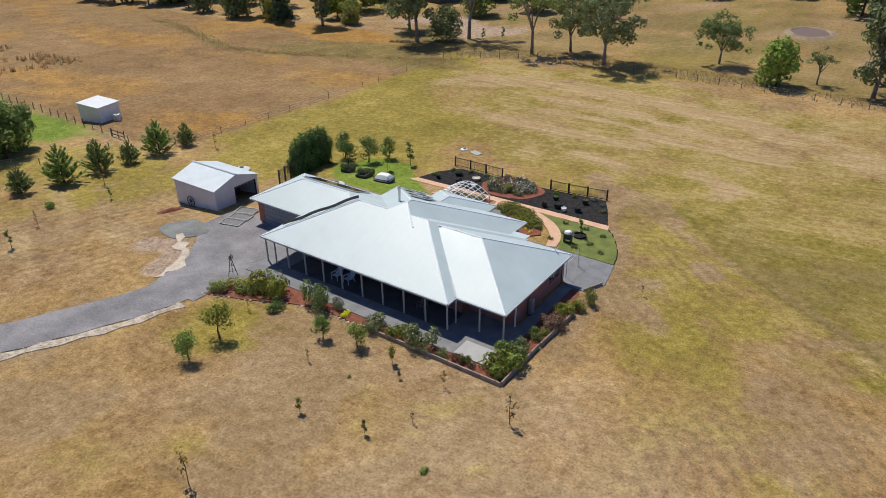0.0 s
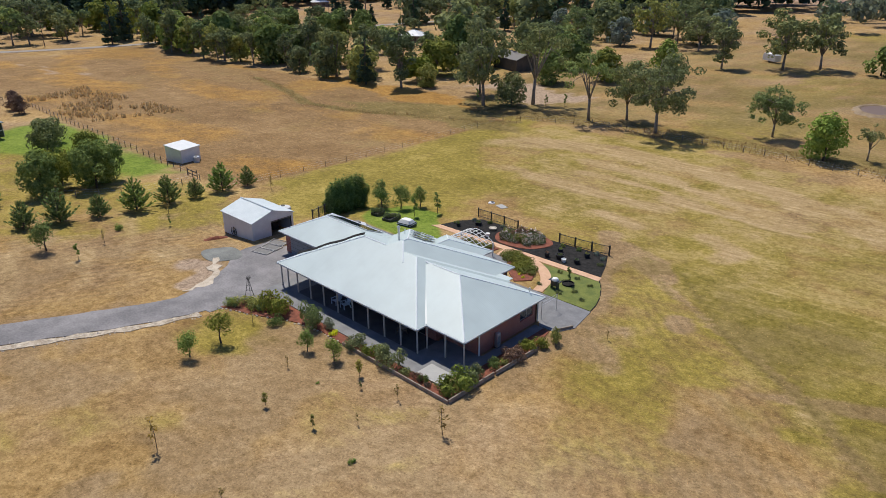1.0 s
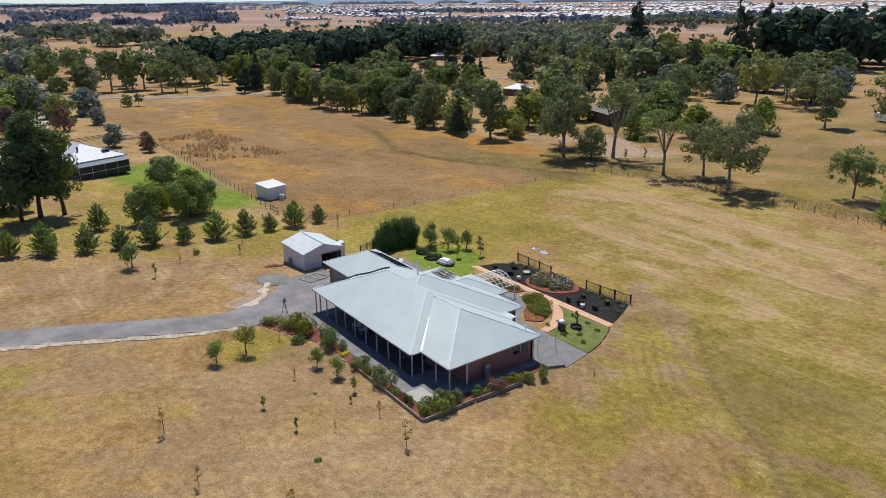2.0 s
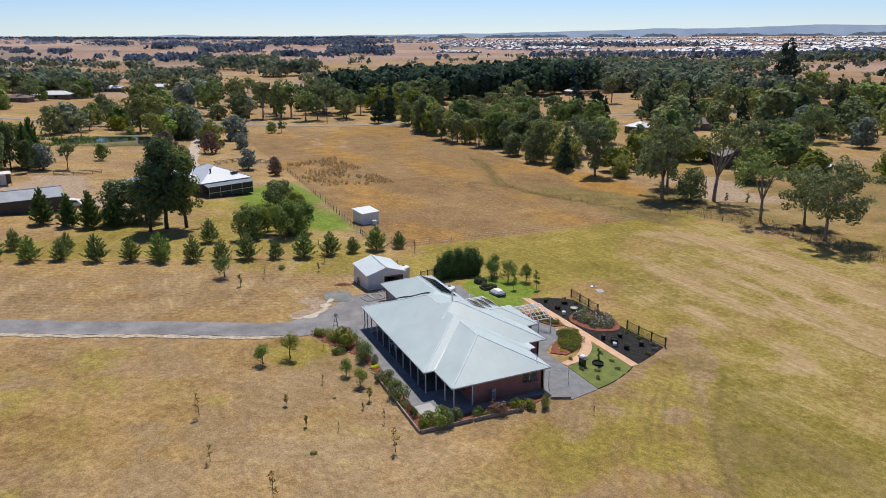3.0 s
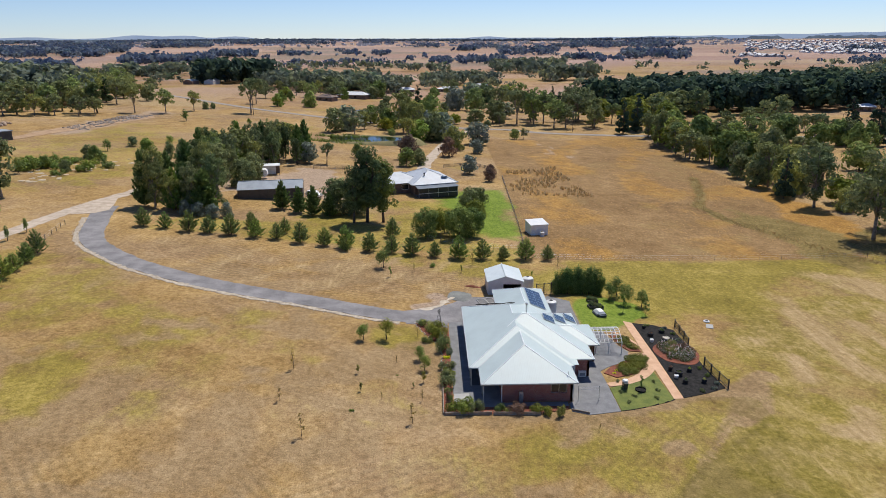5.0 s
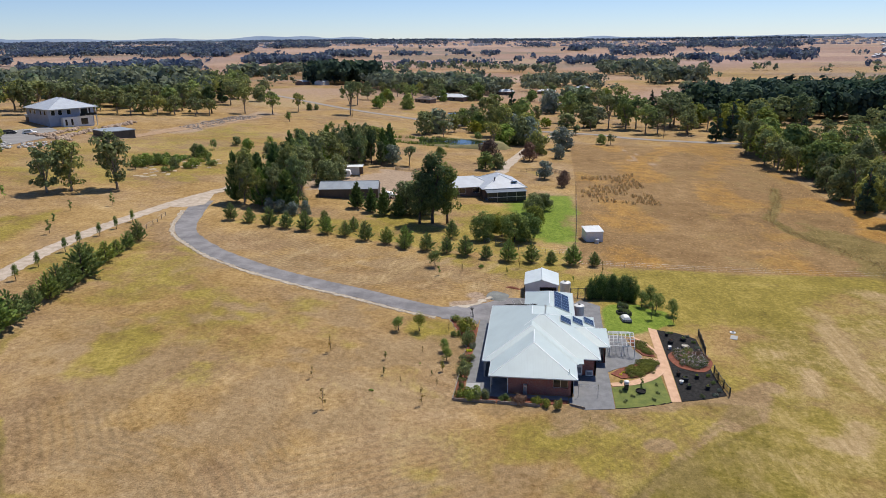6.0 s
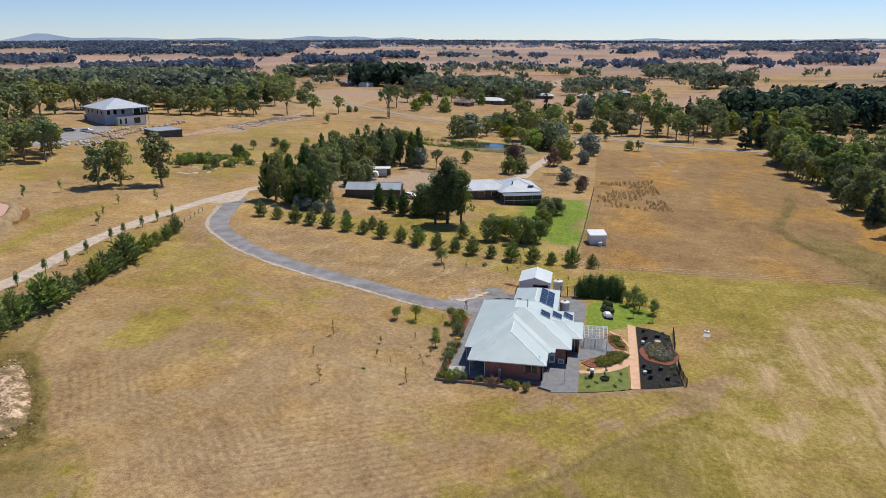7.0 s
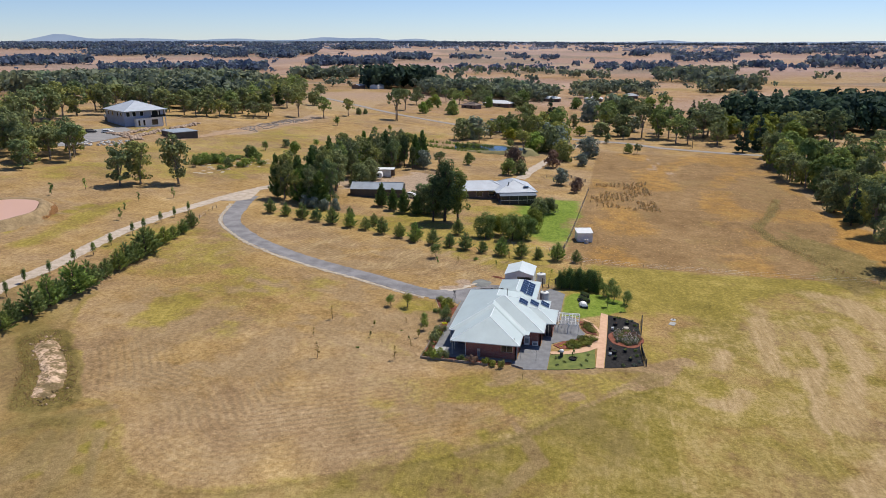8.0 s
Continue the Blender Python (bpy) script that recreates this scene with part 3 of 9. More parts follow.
    for line, w in STRAW_BANDS:
        straw = np.maximum(straw, ease(w * 1.25, w * 0.35, near(line, X, Y) + w * 0.55 * wob) * (0.62 + 0.16 * ease(0.1, 0.8, lay_of) + 0.25 * wob))
    straw = np.maximum(straw, 0.5 * soft(DRY_LAWN, 5, 5) * ease(0.3, 0.8, lay_of))
    straw = np.maximum(straw, far * 0.5 * ease(0.0, 0.4, big))
    straw = np.maximum(straw, back * (0.36 + 0.05 * lay_of + 0.15 * wob))
    straw *= 1 - 0.85 * np.maximum(soft(BACK_GREEN, 8, 5) * ease(62, 46, Y), edge)
    straw = np.maximum(straw, 0.85 * soft([(-310, -165), (-420, -215), (-560, -210), (-520, -150), (-330, -130)], 8, 8))
    worn = far * (0.40 + 0.35 * big)
    for line, w in WORN_WAYS:
        worn = np.maximum(worn, min(0.96, 0.60 + 0.22 * w) * ease(w * 1.3, w * 0.3, near(line, X, Y) + 0.7 * w * wob))
    ring = np.hypot((X + 33) / 13.5, (Y + 115) / 10.5)
    worn = np.maximum(worn, ease(0.95, 1.1, ring) * ease(2.1, 1.3, ring + 0.5 * wob) * (0.45 + 0.4 * np.sin(ring * 26 + 3 * wob)))
    worn = np.maximum(worn, 0.72 * ease(-0.25, 0.4, wob - 0.5 * big) * ease(-3, 10, mown_in))
    rough = soft(ROUGH_STRIP, 4, 4) * (0.52 + 0.25 * ease(100, 86, Y) + 0.35 * wob)
    rough = np.maximum(rough, ease(0.5, -1.0, mown_in) * ease(8, 20, X) * ease(-24, -32, Y) * (0.34 + 0.6 * wob))
    rough = np.maximum(rough, 0.95 * ease(4.6, 2.6, near([(17, -57), (24, -50), (31.5, -44)], X, Y) + 1.0 * wob))
    rough = np.maximum(rough, ease(-0.4, -2.5, mown_in) * ease(-16, -9, mown_in + 3 * wob) * ease(2, 12, X) * ease(34, 24, Y) * (0.40 + 0.4 * wob))
    for line, w in MOWN_TURNS:
        rough = np.maximum(rough, (0.50 + 0.2 * wob) * ease(w * 2.0, w * 0.6, near(line, X, Y) + 0.5 * w * wob))
    rough = np.maximum(rough, 0.95 * ease(2.2, 0.5, near(REED_LINE, X, Y) + 1.2 * wob) * (X > -150))
    rough = np.maximum(rough, 0.95 * soft([(-58, 79), (-50, 72), (-66, 68), (-92, 66), (-104, 70), (-84, 86)], 4, 4))
    rough = np.maximum(rough, 0.35 * soft(PADDOCK, 2, 2) * ease(-0.1, 0.4, wob + big))
    seed = np.maximum(0.95 * soft(ORANGE, 3.5, 3.5), 0.60 * soft(PADDOCK, 3, 2) * ease(-0.25, 0.35, field_noise(X, Y, 0.035, 0.06, 11.0) + 0.2 * wob + 0.0012 * (-140 - X)))
    for name, lay in (("cover", (green, pad, bare, lush)), ("growth", (straw, worn, rough, seed))):
        at = me.attributes.new(name, "FLOAT_COLOR", "POINT")
        at.data.foreach_set("color", np.clip(np.stack(lay, -1), 0, 1).reshape(-1, 4).astype(np.float32).ravel())
    by_drive = near(DRIVE, X, Y)
    beyond_drive = soft(DRY_LAWN, 3, 1) > 0.5
    passes = np.where(beyond_drive, by_drive, np.where((X > -2) & (Y < 31), mown_in, np.maximum(mown_in, 0.4)))
    lane = me.attributes.new("lane", "FLOAT", "POINT")
    lane.data.foreach_set("value", passes.astype(np.float32).ravel())
    # the lawn before the house shows its mowing less
    shown = me.attributes.new("striped", "FLOAT", "POINT")
    shown.data.foreach_set("value", (1 - 0.8 * ease(2, -8, Y) * ease(20, 6, X) * (1 - beyond_drive)).astype(np.float32).ravel())
    return me


def ground_material():
    m, nt, bsdf = nodes_of("dry pasture")
    v = coords(nt, "World")

    def layer(name):
        at = nt.nodes.new("ShaderNodeAttribute")
        at.attribute_name = name
        sep = nt.nodes.new("ShaderNodeSeparateColor")
        plug(nt, at.outputs["Color"], sep.inputs[0])
        return sep.outputs["Red"], sep.outputs["Green"], sep.outputs["Blue"], at.outputs["Alpha"], at.outputs["Fac"]

    c_green, c_rust, c_bare, c_lush, _ = layer("cover")
    g_straw, g_worn, g_rough, g_seed, _ = layer("growth")
    lane, striped = layer("lane")[4], layer("striped")[4]
    broad, mid, tuft, blade = noise_tex(nt, v, 0.035, 5), noise_tex(nt, v, 0.22, 6, 0.62), noise_tex(nt, v, 1.5, 7, 0.70), noise_tex(nt, v, 6.0, 5, 0.75)
    turn = nt.nodes.new("ShaderNodeMapping")
    turn.inputs["Rotation"].default_value, turn.inputs["Scale"].default_value = (0, 0, radians(28)), (0.16, 1.5, 0.2)
    plug(nt, v, turn.inputs["Vector"])
    swath = noise_tex(nt, turn.outputs[0], 1.0, 5, 0.65)
    mixed = calc(nt, "ADD", calc(nt, "ADD", calc(nt, "MULTIPLY", broad, 0.24), calc(nt, "MULTIPLY", mid, 0.34)), calc(nt, "MULTIPLY", tuft, 0.42))
    dry = ramp(nt, mixed, [(0.37, (0.20, 0.116, 0.040)), (0.46, (0.315, 0.198, 0.076)), (0.55, (0.41, 0.271, 0.115)), (0.64, (0.53, 0.378, 0.185))])
    pinkish = ramp(nt, mixed, [(0.37, (0.195, 0.120, 0.058)), (0.5, (0.315, 0.208, 0.108)), (0.63, (0.44, 0.315, 0.18))])
    hue = ramp(nt, noise_tex(nt, v, 0.05, 4, 0.6), [(0.42, (0, 0, 0)), (0.6, (1, 1, 1))])
    dry = blend(nt, hue, dry, pinkish)
    green = ramp(nt, mixed, [(0.37, (0.150, 0.118, 0.020)), (0.5, (0.268, 0.208, 0.043)), (0.63, (0.42, 0.318, 0.092))])
    rust = ramp(nt, mixed, [(0.36, (0.148, 0.086, 0.035)), (0.46, (0.225, 0.136, 0.058)), (0.55, (0.295, 0.186, 0.084)), (0.66, (0.41, 0.275, 0.138))])
    bare = ramp(nt, tuft, [(0.35, (0.27, 0.190, 0.128)), (0.65, (0.46, 0.345, 0.25))])
    lawn = ramp(nt, mixed, [(0.37, (0.086, 0.138, 0.014)), (0.5, (0.160, 0.222, 0.028)), (0.64, (0.25, 0.305, 0.058))])
    straw = ramp(nt, calc(nt, "ADD", calc(nt, "MULTIPLY", swath, 0.6), calc(nt, "MULTIPLY", tuft, 0.4)), [(0.36, (0.315, 0.215, 0.098)), (0.5, (0.39, 0.275, 0.138)), (0.64, (0.475, 0.352, 0.195))])
    worn = ramp(nt, mixed, [(0.37, (0.205, 0.132, 0.064)), (0.5, (0.30, 0.202, 0.103)), (0.63, (0.40, 0.285, 0.158))])
    rough = ramp(nt, mixed, [(0.37, (0.095, 0.070, 0.021)), (0.48, (0.185, 0.135, 0.044)), (0.62, (0.30, 0.22, 0.09))])
    seeds = ramp(nt, mixed, [(0.37, (0.22, 0.11, 0.028)), (0.5, (0.34, 0.185, 0.046)), (0.63, (0.46, 0.27, 0.085))])
    ragged = calc(nt, "MULTIPLY", calc(nt, "SUBTRACT", tuft, 0.5), 0.4)
    patch = calc(nt, "MULTIPLY", calc(nt, "SUBTRACT", mid, 0.5), 1.1)
    streak = calc(nt, "MULTIPLY", calc(nt, "SUBTRACT", swath, 0.5), 0.9)

    def weight(w, lines=0.0):
        n = nt.nodes.new("ShaderNodeMapRange")
        n.interpolation_type = "SMOOTHSTEP"
        n.inputs["From Min"].default_value, n.inputs["From Max"].default_value = 0.2, 0.8
        edge = calc(nt, "MULTIPLY", calc(nt, "MULTIPLY", w, calc(nt, "SUBTRACT", 1.0, w)), 4.0)
        uneven = calc(nt, "ADD", ragged, patch)
        if lines:
            uneven = calc(nt, "ADD", uneven, calc(nt, "MULTIPLY", streak, lines))
        plug(nt, calc(nt, "ADD", w, calc(nt, "MULTIPLY", uneven, edge)), n.inputs["Value"])
        return n.outputs[0]

    col = blend(nt, weight(c_green, 0.5), dry, green)
    col = blend(nt, weight(c_rust), col, rust)
    col = blend(nt, weight(g_seed, 0.4), col, seeds)
    col = blend(nt, weight(g_worn), col, worn)
    col = blend(nt, weight(g_straw, 0.2), col, straw)
    col = blend(nt, weight(g_rough), col, rough)
    col = blend(nt, weight(c_lush), col, lawn)
    col = blend(nt, weight(c_bare), col, bare)
    # far paddocks differ in tone, each with straight borders; their lifted blue is painted haze
    square = nt.nodes.new("ShaderNodeMapping")
    square.inputs["Rotation"].default_value, square.inputs["Scale"].default_value = (0, 0, radians(14)), (0.0045, 0.0026, 0.0)
    plug(nt, v, square.inputs["Vector"])
    cell = nt.nodes.new("ShaderNodeTexVoronoi")
    cell.distance = "CHEBYCHEV"
    cell.inputs["Scale"].default_value = 1.0
    plug(nt, square.outputs[0], cell.inputs["Vector"])
    pick = nt.nodes.new("ShaderNodeSeparateColor")
    plug(nt, cell.outputs["Color"], pick.inputs[0])
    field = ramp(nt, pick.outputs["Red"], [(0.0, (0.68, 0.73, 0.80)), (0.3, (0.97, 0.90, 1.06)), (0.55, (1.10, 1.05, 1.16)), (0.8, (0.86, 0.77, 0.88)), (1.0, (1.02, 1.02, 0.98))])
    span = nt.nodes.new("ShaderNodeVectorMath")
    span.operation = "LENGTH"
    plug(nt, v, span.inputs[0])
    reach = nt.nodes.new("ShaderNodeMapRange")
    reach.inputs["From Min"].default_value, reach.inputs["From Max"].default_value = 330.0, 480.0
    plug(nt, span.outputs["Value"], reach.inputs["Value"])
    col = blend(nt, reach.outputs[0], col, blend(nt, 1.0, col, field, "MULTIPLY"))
    # the mower's passes, parallel to the edge of the mown lawn
    lines = calc(nt, "SINE", calc(nt, "ADD", calc(nt, "MULTIPLY", lane, 2 * math.pi / 1.05), calc(nt, "MULTIPLY", mid, 1.3)))
    amount = nt.nodes.new("ShaderNodeMapRange")
    amount.inputs["From Min"].default_value, amount.inputs["From Max"].default_value = 0.5, 3.0
    plug(nt, lane, amount.inputs["Value"])
    faint = ramp(nt, noise_tex(nt, v, 0.06, 3), [(0.40, (0.25, 0.25, 0.25)), (0.60, (1, 1, 1))])
    rows = ramp(nt, calc(nt, "ADD", 0.5, calc(nt, "MULTIPLY", calc(nt, "MULTIPLY", calc(nt, "MULTIPLY", lines, amount.outputs[0]), calc(nt, "MULTIPLY", striped, 0.5)), faint)), [(0.0, (0.87, 0.885, 0.90)), (0.35, (0.98, 0.98, 0.98)), (1.0, (1.08, 1.07, 1.05))])
    col = blend(nt, 1.0, col, rows, "MULTIPLY")
    # the lawn stops at a crisp edge; beyond it the grass is longer and darker
    rim_at = nt.nodes.new("ShaderNodeMapRange")
    rim_at.interpolation_type = "SMOOTHSTEP"
    rim_at.inputs["From Min"].default_value, rim_at.inputs["From Max"].default_value = 0.3, -0.3
    plug(nt, calc(nt, "ADD", lane, calc(nt, "MULTIPLY", calc(nt, "SUBTRACT", tuft, 0.5), 0.9)), rim_at.inputs["Value"])
    col = blend(nt, rim_at.outputs[0], col, blend(nt, 1.0, col, (0.84, 0.86, 0.74), "MULTIPLY"))
    groove = calc(nt, "SUBTRACT", 1.0, calc(nt, "MINIMUM", 1.0, calc(nt, "MULTIPLY", calc(nt, "ABSOLUTE", calc(nt, "ADD", lane, 0.75)), 3.0)))
    col = blend(nt, calc(nt, "MULTIPLY", calc(nt, "MULTIPLY", groove, 0.34), faint), col, blend(nt, 1.0, col, (0.52, 0.54, 0.45), "MULTIPLY"))
    combed = ramp(nt, swath, [(0.32, (0.95, 0.955, 0.95)), (0.68, (1.05, 1.045, 1.04))])
    col = blend(nt, 1.0, col, combed, "MULTIPLY")
    mottle = ramp(nt, tuft, [(0.36, (0.91, 0.915, 0.91)), (0.5, (1.0, 1.0, 1.0)), (0.64, (1.075, 1.07, 1.06))])
    col = blend(nt, 1.0, col, mottle, "MULTIPLY")
    fleck = ramp(nt, blade, [(0.30, (0.58, 0.59, 0.57)), (0.45, (0.97, 0.97, 0.96)), (0.55, (1.02, 1.02, 1.02)), (0.70, (1.33, 1.32, 1.28))])
    col = blend(nt, 1.0, col, fleck, "MULTIPLY")
    plug(nt, col, bsdf.inputs["Base Color"])
    bsdf.inputs["Roughness"].default_value = 0.95
    bsdf.inputs["Specular IOR Level"].default_value = 0.15
    bumped(nt, bsdf, calc(nt, "ADD", calc(nt, "MULTIPLY", tuft, 0.7), calc(nt, "MULTIPLY", blade, 0.3)), 0.9, 0.16)
    return m


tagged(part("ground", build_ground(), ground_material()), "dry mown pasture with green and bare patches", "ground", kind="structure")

# ---- drive, track and roads ----
drive_line = curve_through(DRIVE, 1.0)
tagged(part("driveway", ribbon(drive_line, 4.3, 0.05, wobble=0.12), GRAVEL), "curved grey gravel driveway to the house", "driveway", kind="structure")
APRON = [(-22.6, -9.0), (-22.9, -5.2), (-21.5, -3.2), (-23.4, -3.1), (-23.4, 3.5), (-19.5, 4.3), (-29.8, 4.3), (-30.2, 5.0), (-33.4, 4.6), (-33.6, 1.6), (-33.2, -0.2), (-31.0, -2.2), (-29.6, -4.4), (-28.4, -7.2), (-27.6, -9.4)]
tagged(part("driveway_apron", sheet(APRON, 0.045, 1.2), GRAVEL), "grey gravel parking area before the garage", "driveway", kind="structure")
TRACK_LINE = [(60, -64), (30, -71), (3, -77.5), (-10, -78.6), (-34, -82.5), (-55, -83.2), (-77, -81.6), (-92, -79.3), (-103, -77.3), (-130, -76.5), (-160, -78), (-190, -84)]
tagged(part("gravel_track", ribbon(curve_through(TRACK_LINE, 1.0), 3.1, 0.05, wobble=0.22), TRACK), "pale gravel farm track along the tree row", "track", kind="structure")
tagged(part("track_junction", sheet([(-80, -74.6), (-76.5, -76.2), (-74, -80.2), (-82, -79.6), (-92, -77.8), (-86, -76.0)], 0.06, 2.0), TRACK), "pale gravel where track and drive meet", "track", kind="structure")
FAR_ROAD = [(-420, -190), (-350, -120), (-318, -70), (-300, -30), (-292, 8), (-287, 34), (-276, 48), (-268, 68), (-261, 90), (-250, 130), (-235, 180), (-200, 260)]
ROADMAT = surface("pale asphalt", (0.20, 0.19, 0.185), (0.30, 0.285, 0.27), 0.2, 0.9, fine=2, bump=0.1)
tagged(part("country_road", ribbon(curve_through(FAR_ROAD, 4.0), 5.5, 0.10), surface("worn pale road seal", (0.22, 0.195, 0.17), (0.32, 0.285, 0.25), 0.4, 0.92, fine=4)), "worn pale-grey country road behind the paddock", "road", kind="structure")
tagged(part("side_track", ribbon(curve_through([(-287, 20), (-265, 8), (-240, 3), (-210, -2), (-180, -6), (-158, -8)], 3.0), 4.0, 0.07, wobble=0.3), TRACK), "pale gravel drive to the neighbouring house", "track", kind="structure")
rim = random.Random(5)


def rubble_edge(name, line, offset, lo, hi, label):
    """Loose pale stones along the edge of the drive."""
    g = Geo()
    for i in range(int(len(line) * lo), int(len(line) * hi) - 1):
        p, q = np.array(line[i]), np.array(line[i + 1])
        d = (q - p) / np.linalg.norm(q - p)
        side = np.array((-d[1], d[0]))
        for _ in range(17):
            c = p + (q - p) * rim.random() + side * (offset + rim.gauss(0, 0.3))
            r = rim.uniform(0.05, 0.12)
            z = gz(*c)
            n = len(g.v)
            for k in range(5):
                a = k * 1.2566 + rim.random() * 0.6
                g.v.append((c[0] + r * math.cos(a), c[1] + r * math.sin(a), z - 0.02))
            g.v.append((c[0] + rim.uniform(-0.03, 0.03), c[1], z + 0.05 + r * 0.6))
            g.f += [(n + k, n + (k + 1) % 5, n + 5) for k in range(5)]
            g.m += [0] * 5
    return tagged(part(name, g, STONE), label, "stones", kind="stuff")


rubble_edge("rubble_edging", drive_line, -2.6, 0.13, 0.60, "loose pale stones along the driveway edge")
rubble_edge("rubble_edging", drive_line, -2.6, 0.60, 0.99, "loose pale stones along the driveway edge")
tagged(part("gravel_verge", ribbon(drive_line[int(len(drive_line) * 0.13):int(len(drive_line) * 0.995)], 0.95, 0.05, 2, wobble=0.3, shift=-2.6), GRAVEL_PALE), "pale rubble verge of the driveway", "verge", kind="structure")
tagged(part("sandy_edge", ribbon(curve_through([(-33.6, -1.9), (-32.2, -2.9), (-30.6, -3.9), (-29.3, -5.0), (-28.7, -6.6), (-28.3, -8.4)], 0.6), lambda t: 0.35 + 0.75 * math.sin(math.pi * t), 0.055, wobble=0.45), surface("pale sand", (0.36, 0.29, 0.21), (0.62, 0.54, 0.43), 0.8, 0.95, fine=8, bump=0.5, depth=0.03)), "pale sandy edge round the bend of the drive", "verge", kind="structure")
circle = [(-34.2 + 2.5 * math.cos(a) + 0.3 * math.sin(3 * a), -1.0 + 1.9 * math.sin(a)) for a in np.linspace(0, 2 * math.pi, 28)[:-1]]
tagged(part("gravel_pad", sheet(circle, 0.05, 1.0), surface("greenish pad gravel", (0.115, 0.120, 0.112), (0.235, 0.24, 0.22), 0.5, 0.92, fine=6, bump=0.5, depth=0.02)), "round grey gravel pad beside the drive", "gravel pad", kind="structure")

# ---- the brick house ----
EAVE, PITCH = 2.45, 0.43
RECTS = [(-23.2, -1.1, -4.1, 10.9), (-20.0, -1.1, -5.85, 13.6), (-14.0, 0.0, 0.0, 10.5), (-30.0, 3.75, -17.0, 11.0), (-16.0, 6.0, -9.8, 15.1)]


def clip(poly, a, b, c):
    """The part of a polygon where a x + b y + c >= 0."""
    out = []
    for p, q in zip(poly, poly[1:] + poly[:1]):
        dp, dq = a * p[0] + b * p[1] + c, a * q[0] + b * q[1] + c
        if dp >= -1e-9:
            out.append(p)
        if (dp > 1e-9 and dq < -1e-9) or (dp < -1e-9 and dq > 1e-9):
            t = dp / (dp - dq)
            out.append((p[0] + t * (q[0] - p[0]), p[1] + t * (q[1] - p[1])))
    return out if len(out) > 2 else []


def hip_planes(r):
    """Height above the eave over a hipped rectangle: the least of four planes (a, b, c)."""
    x0, y0, x1, y1 = r
    return [(PITCH, 0, -PITCH * x0), (-PITCH, 0, PITCH * x1), (0, PITCH, -PITCH * y0), (0, -PITCH, PITCH * y1)]


def roof_pieces():
    """Every visible roof face: hipped roofs over the rectangles, each cut where another is higher."""
    out = []
    for i, r in enumerate(RECTS):
        x0, y0, x1, y1 = r
        for k, (a, b, c) in enumerate(hip_planes(r)):
            poly = [(x0, y0), (x1, y0), (x1, y1), (x0, y1)]
            for k2, (a2, b2, c2) in enumerate(hip_planes(r)):
                if k2 != k and poly:
                    poly = clip(poly, a2 - a, b2 - b, c2 - c)
            polys = [poly] if poly else []
            for j, s in enumerate(RECTS):
                if j == i:
                    continue
                tie = 1e-6 if j < i else -1e-6
                cuts = [(1, 0, -s[0]), (-1, 0, s[2]), (0, 1, -s[1]), (0, -1, s[3])] + [(a2 - a, b2 - b, c2 - c + tie) for a2, b2, c2 in hip_planes(s)]
                left = []
                for p in polys:
                    rest = p
                    for cut in cuts:
                        if not rest:
                            break
                        gone = clip(rest, -cut[0], -cut[1], -cut[2])
                        if gone:
                            left.append(gone)
                        rest = clip(rest, *cut)
                polys = left
            for p in polys:
                area = abs(sum(u[0] * v[1] - v[0] * u[1] for u, v in zip(p, p[1:] + p[:1]))) / 2
                if area > 0.003:
                    out.append((k, [(x, y, EAVE + a * x + b * y + c) for x, y in p]))
    return out


house = thing("house", (-12, 5, 0), "single-storey red brick house with pale grey hipped steel roof", "house")
for k, pts in roof_pieces():
    e1, e2 = Vector(pts[1]) - Vector(pts[0]), Vector(pts[2]) - Vector(pts[0])
    part("roof_slope", Geo().face(pts if e1.cross(e2).z > 0 else pts[::-1]), ROOF_X if k < 2 else ROOF_Y, house, "pale grey corrugated steel roof slope")
roof_ob = house


def up(x, y):
    return EAVE + max(0, max(min(a * x + b * y + c for a, b, c in hip_planes(r)) for r in RECTS if r[0] - 0.01 <= x <= r[2] + 0.01 and r[1] - 0.01 <= y <= r[3] + 0.01))


HIPS = [((-23.2, -1.1), (-17.2, 4.9)), ((-4.1, -1.1), (-10.1, 4.9)), ((0, 0), (-5.25, 5.25)), ((0, 10.5), (-5.25, 5.25)), ((-5.25, 5.25), (-9.35, 5.25)), ((-5.85, 13.6), (-12.92, 6.53)), ((-12.92, 5.97), (-12.92, 6.53)),
        ((-17.2, 4.9), (-14.1, 4.9)), ((-12.92, 5.97), (-10.8, 3.9)), ((-20.0, 13.6), (-12.92, 6.53)), ((-30, 3.75), (-26.38, 7.37)), ((-30, 11), (-26.38, 7.37)), ((-26.38, 7.37), (-21, 7.37)), ((-9.8, 15.1), (-12.9, 12.0)), ((-16, 15.1), (-12.9, 12.0)), ((-12.9, 12.0), (-12.9, 10.5)), ((-23.2, 3.75), (-22.4, 4.6))]
for a, b in HIPS:
    cap, n = Geo(), 8
    cap.tube([(a[0] + (b[0] - a[0]) * i / n, a[1] + (b[1] - a[1]) * i / n, up(a[0] + (b[0] - a[0]) * i / n, a[1] + (b[1] - a[1]) * i / n) - 0.04) for i in range(n + 1)], [0.085] * (n + 1), 6)
    part("ridge_cap", cap, RIDGE, roof_ob)
for (a, b) in (((-4.1, 0.0), (-8.6, 4.5)), ((-5.85, 10.5), (-10.9, 5.4)), ((-9.8, 13.6), (-12.6, 10.8))):
    val = Geo().beam((*a, up(*a) + 0.02), (*b, up(*b) - 0.02), 0.16, 0.02)
    part("valley_gutter", val, GUTTER, roof_ob)
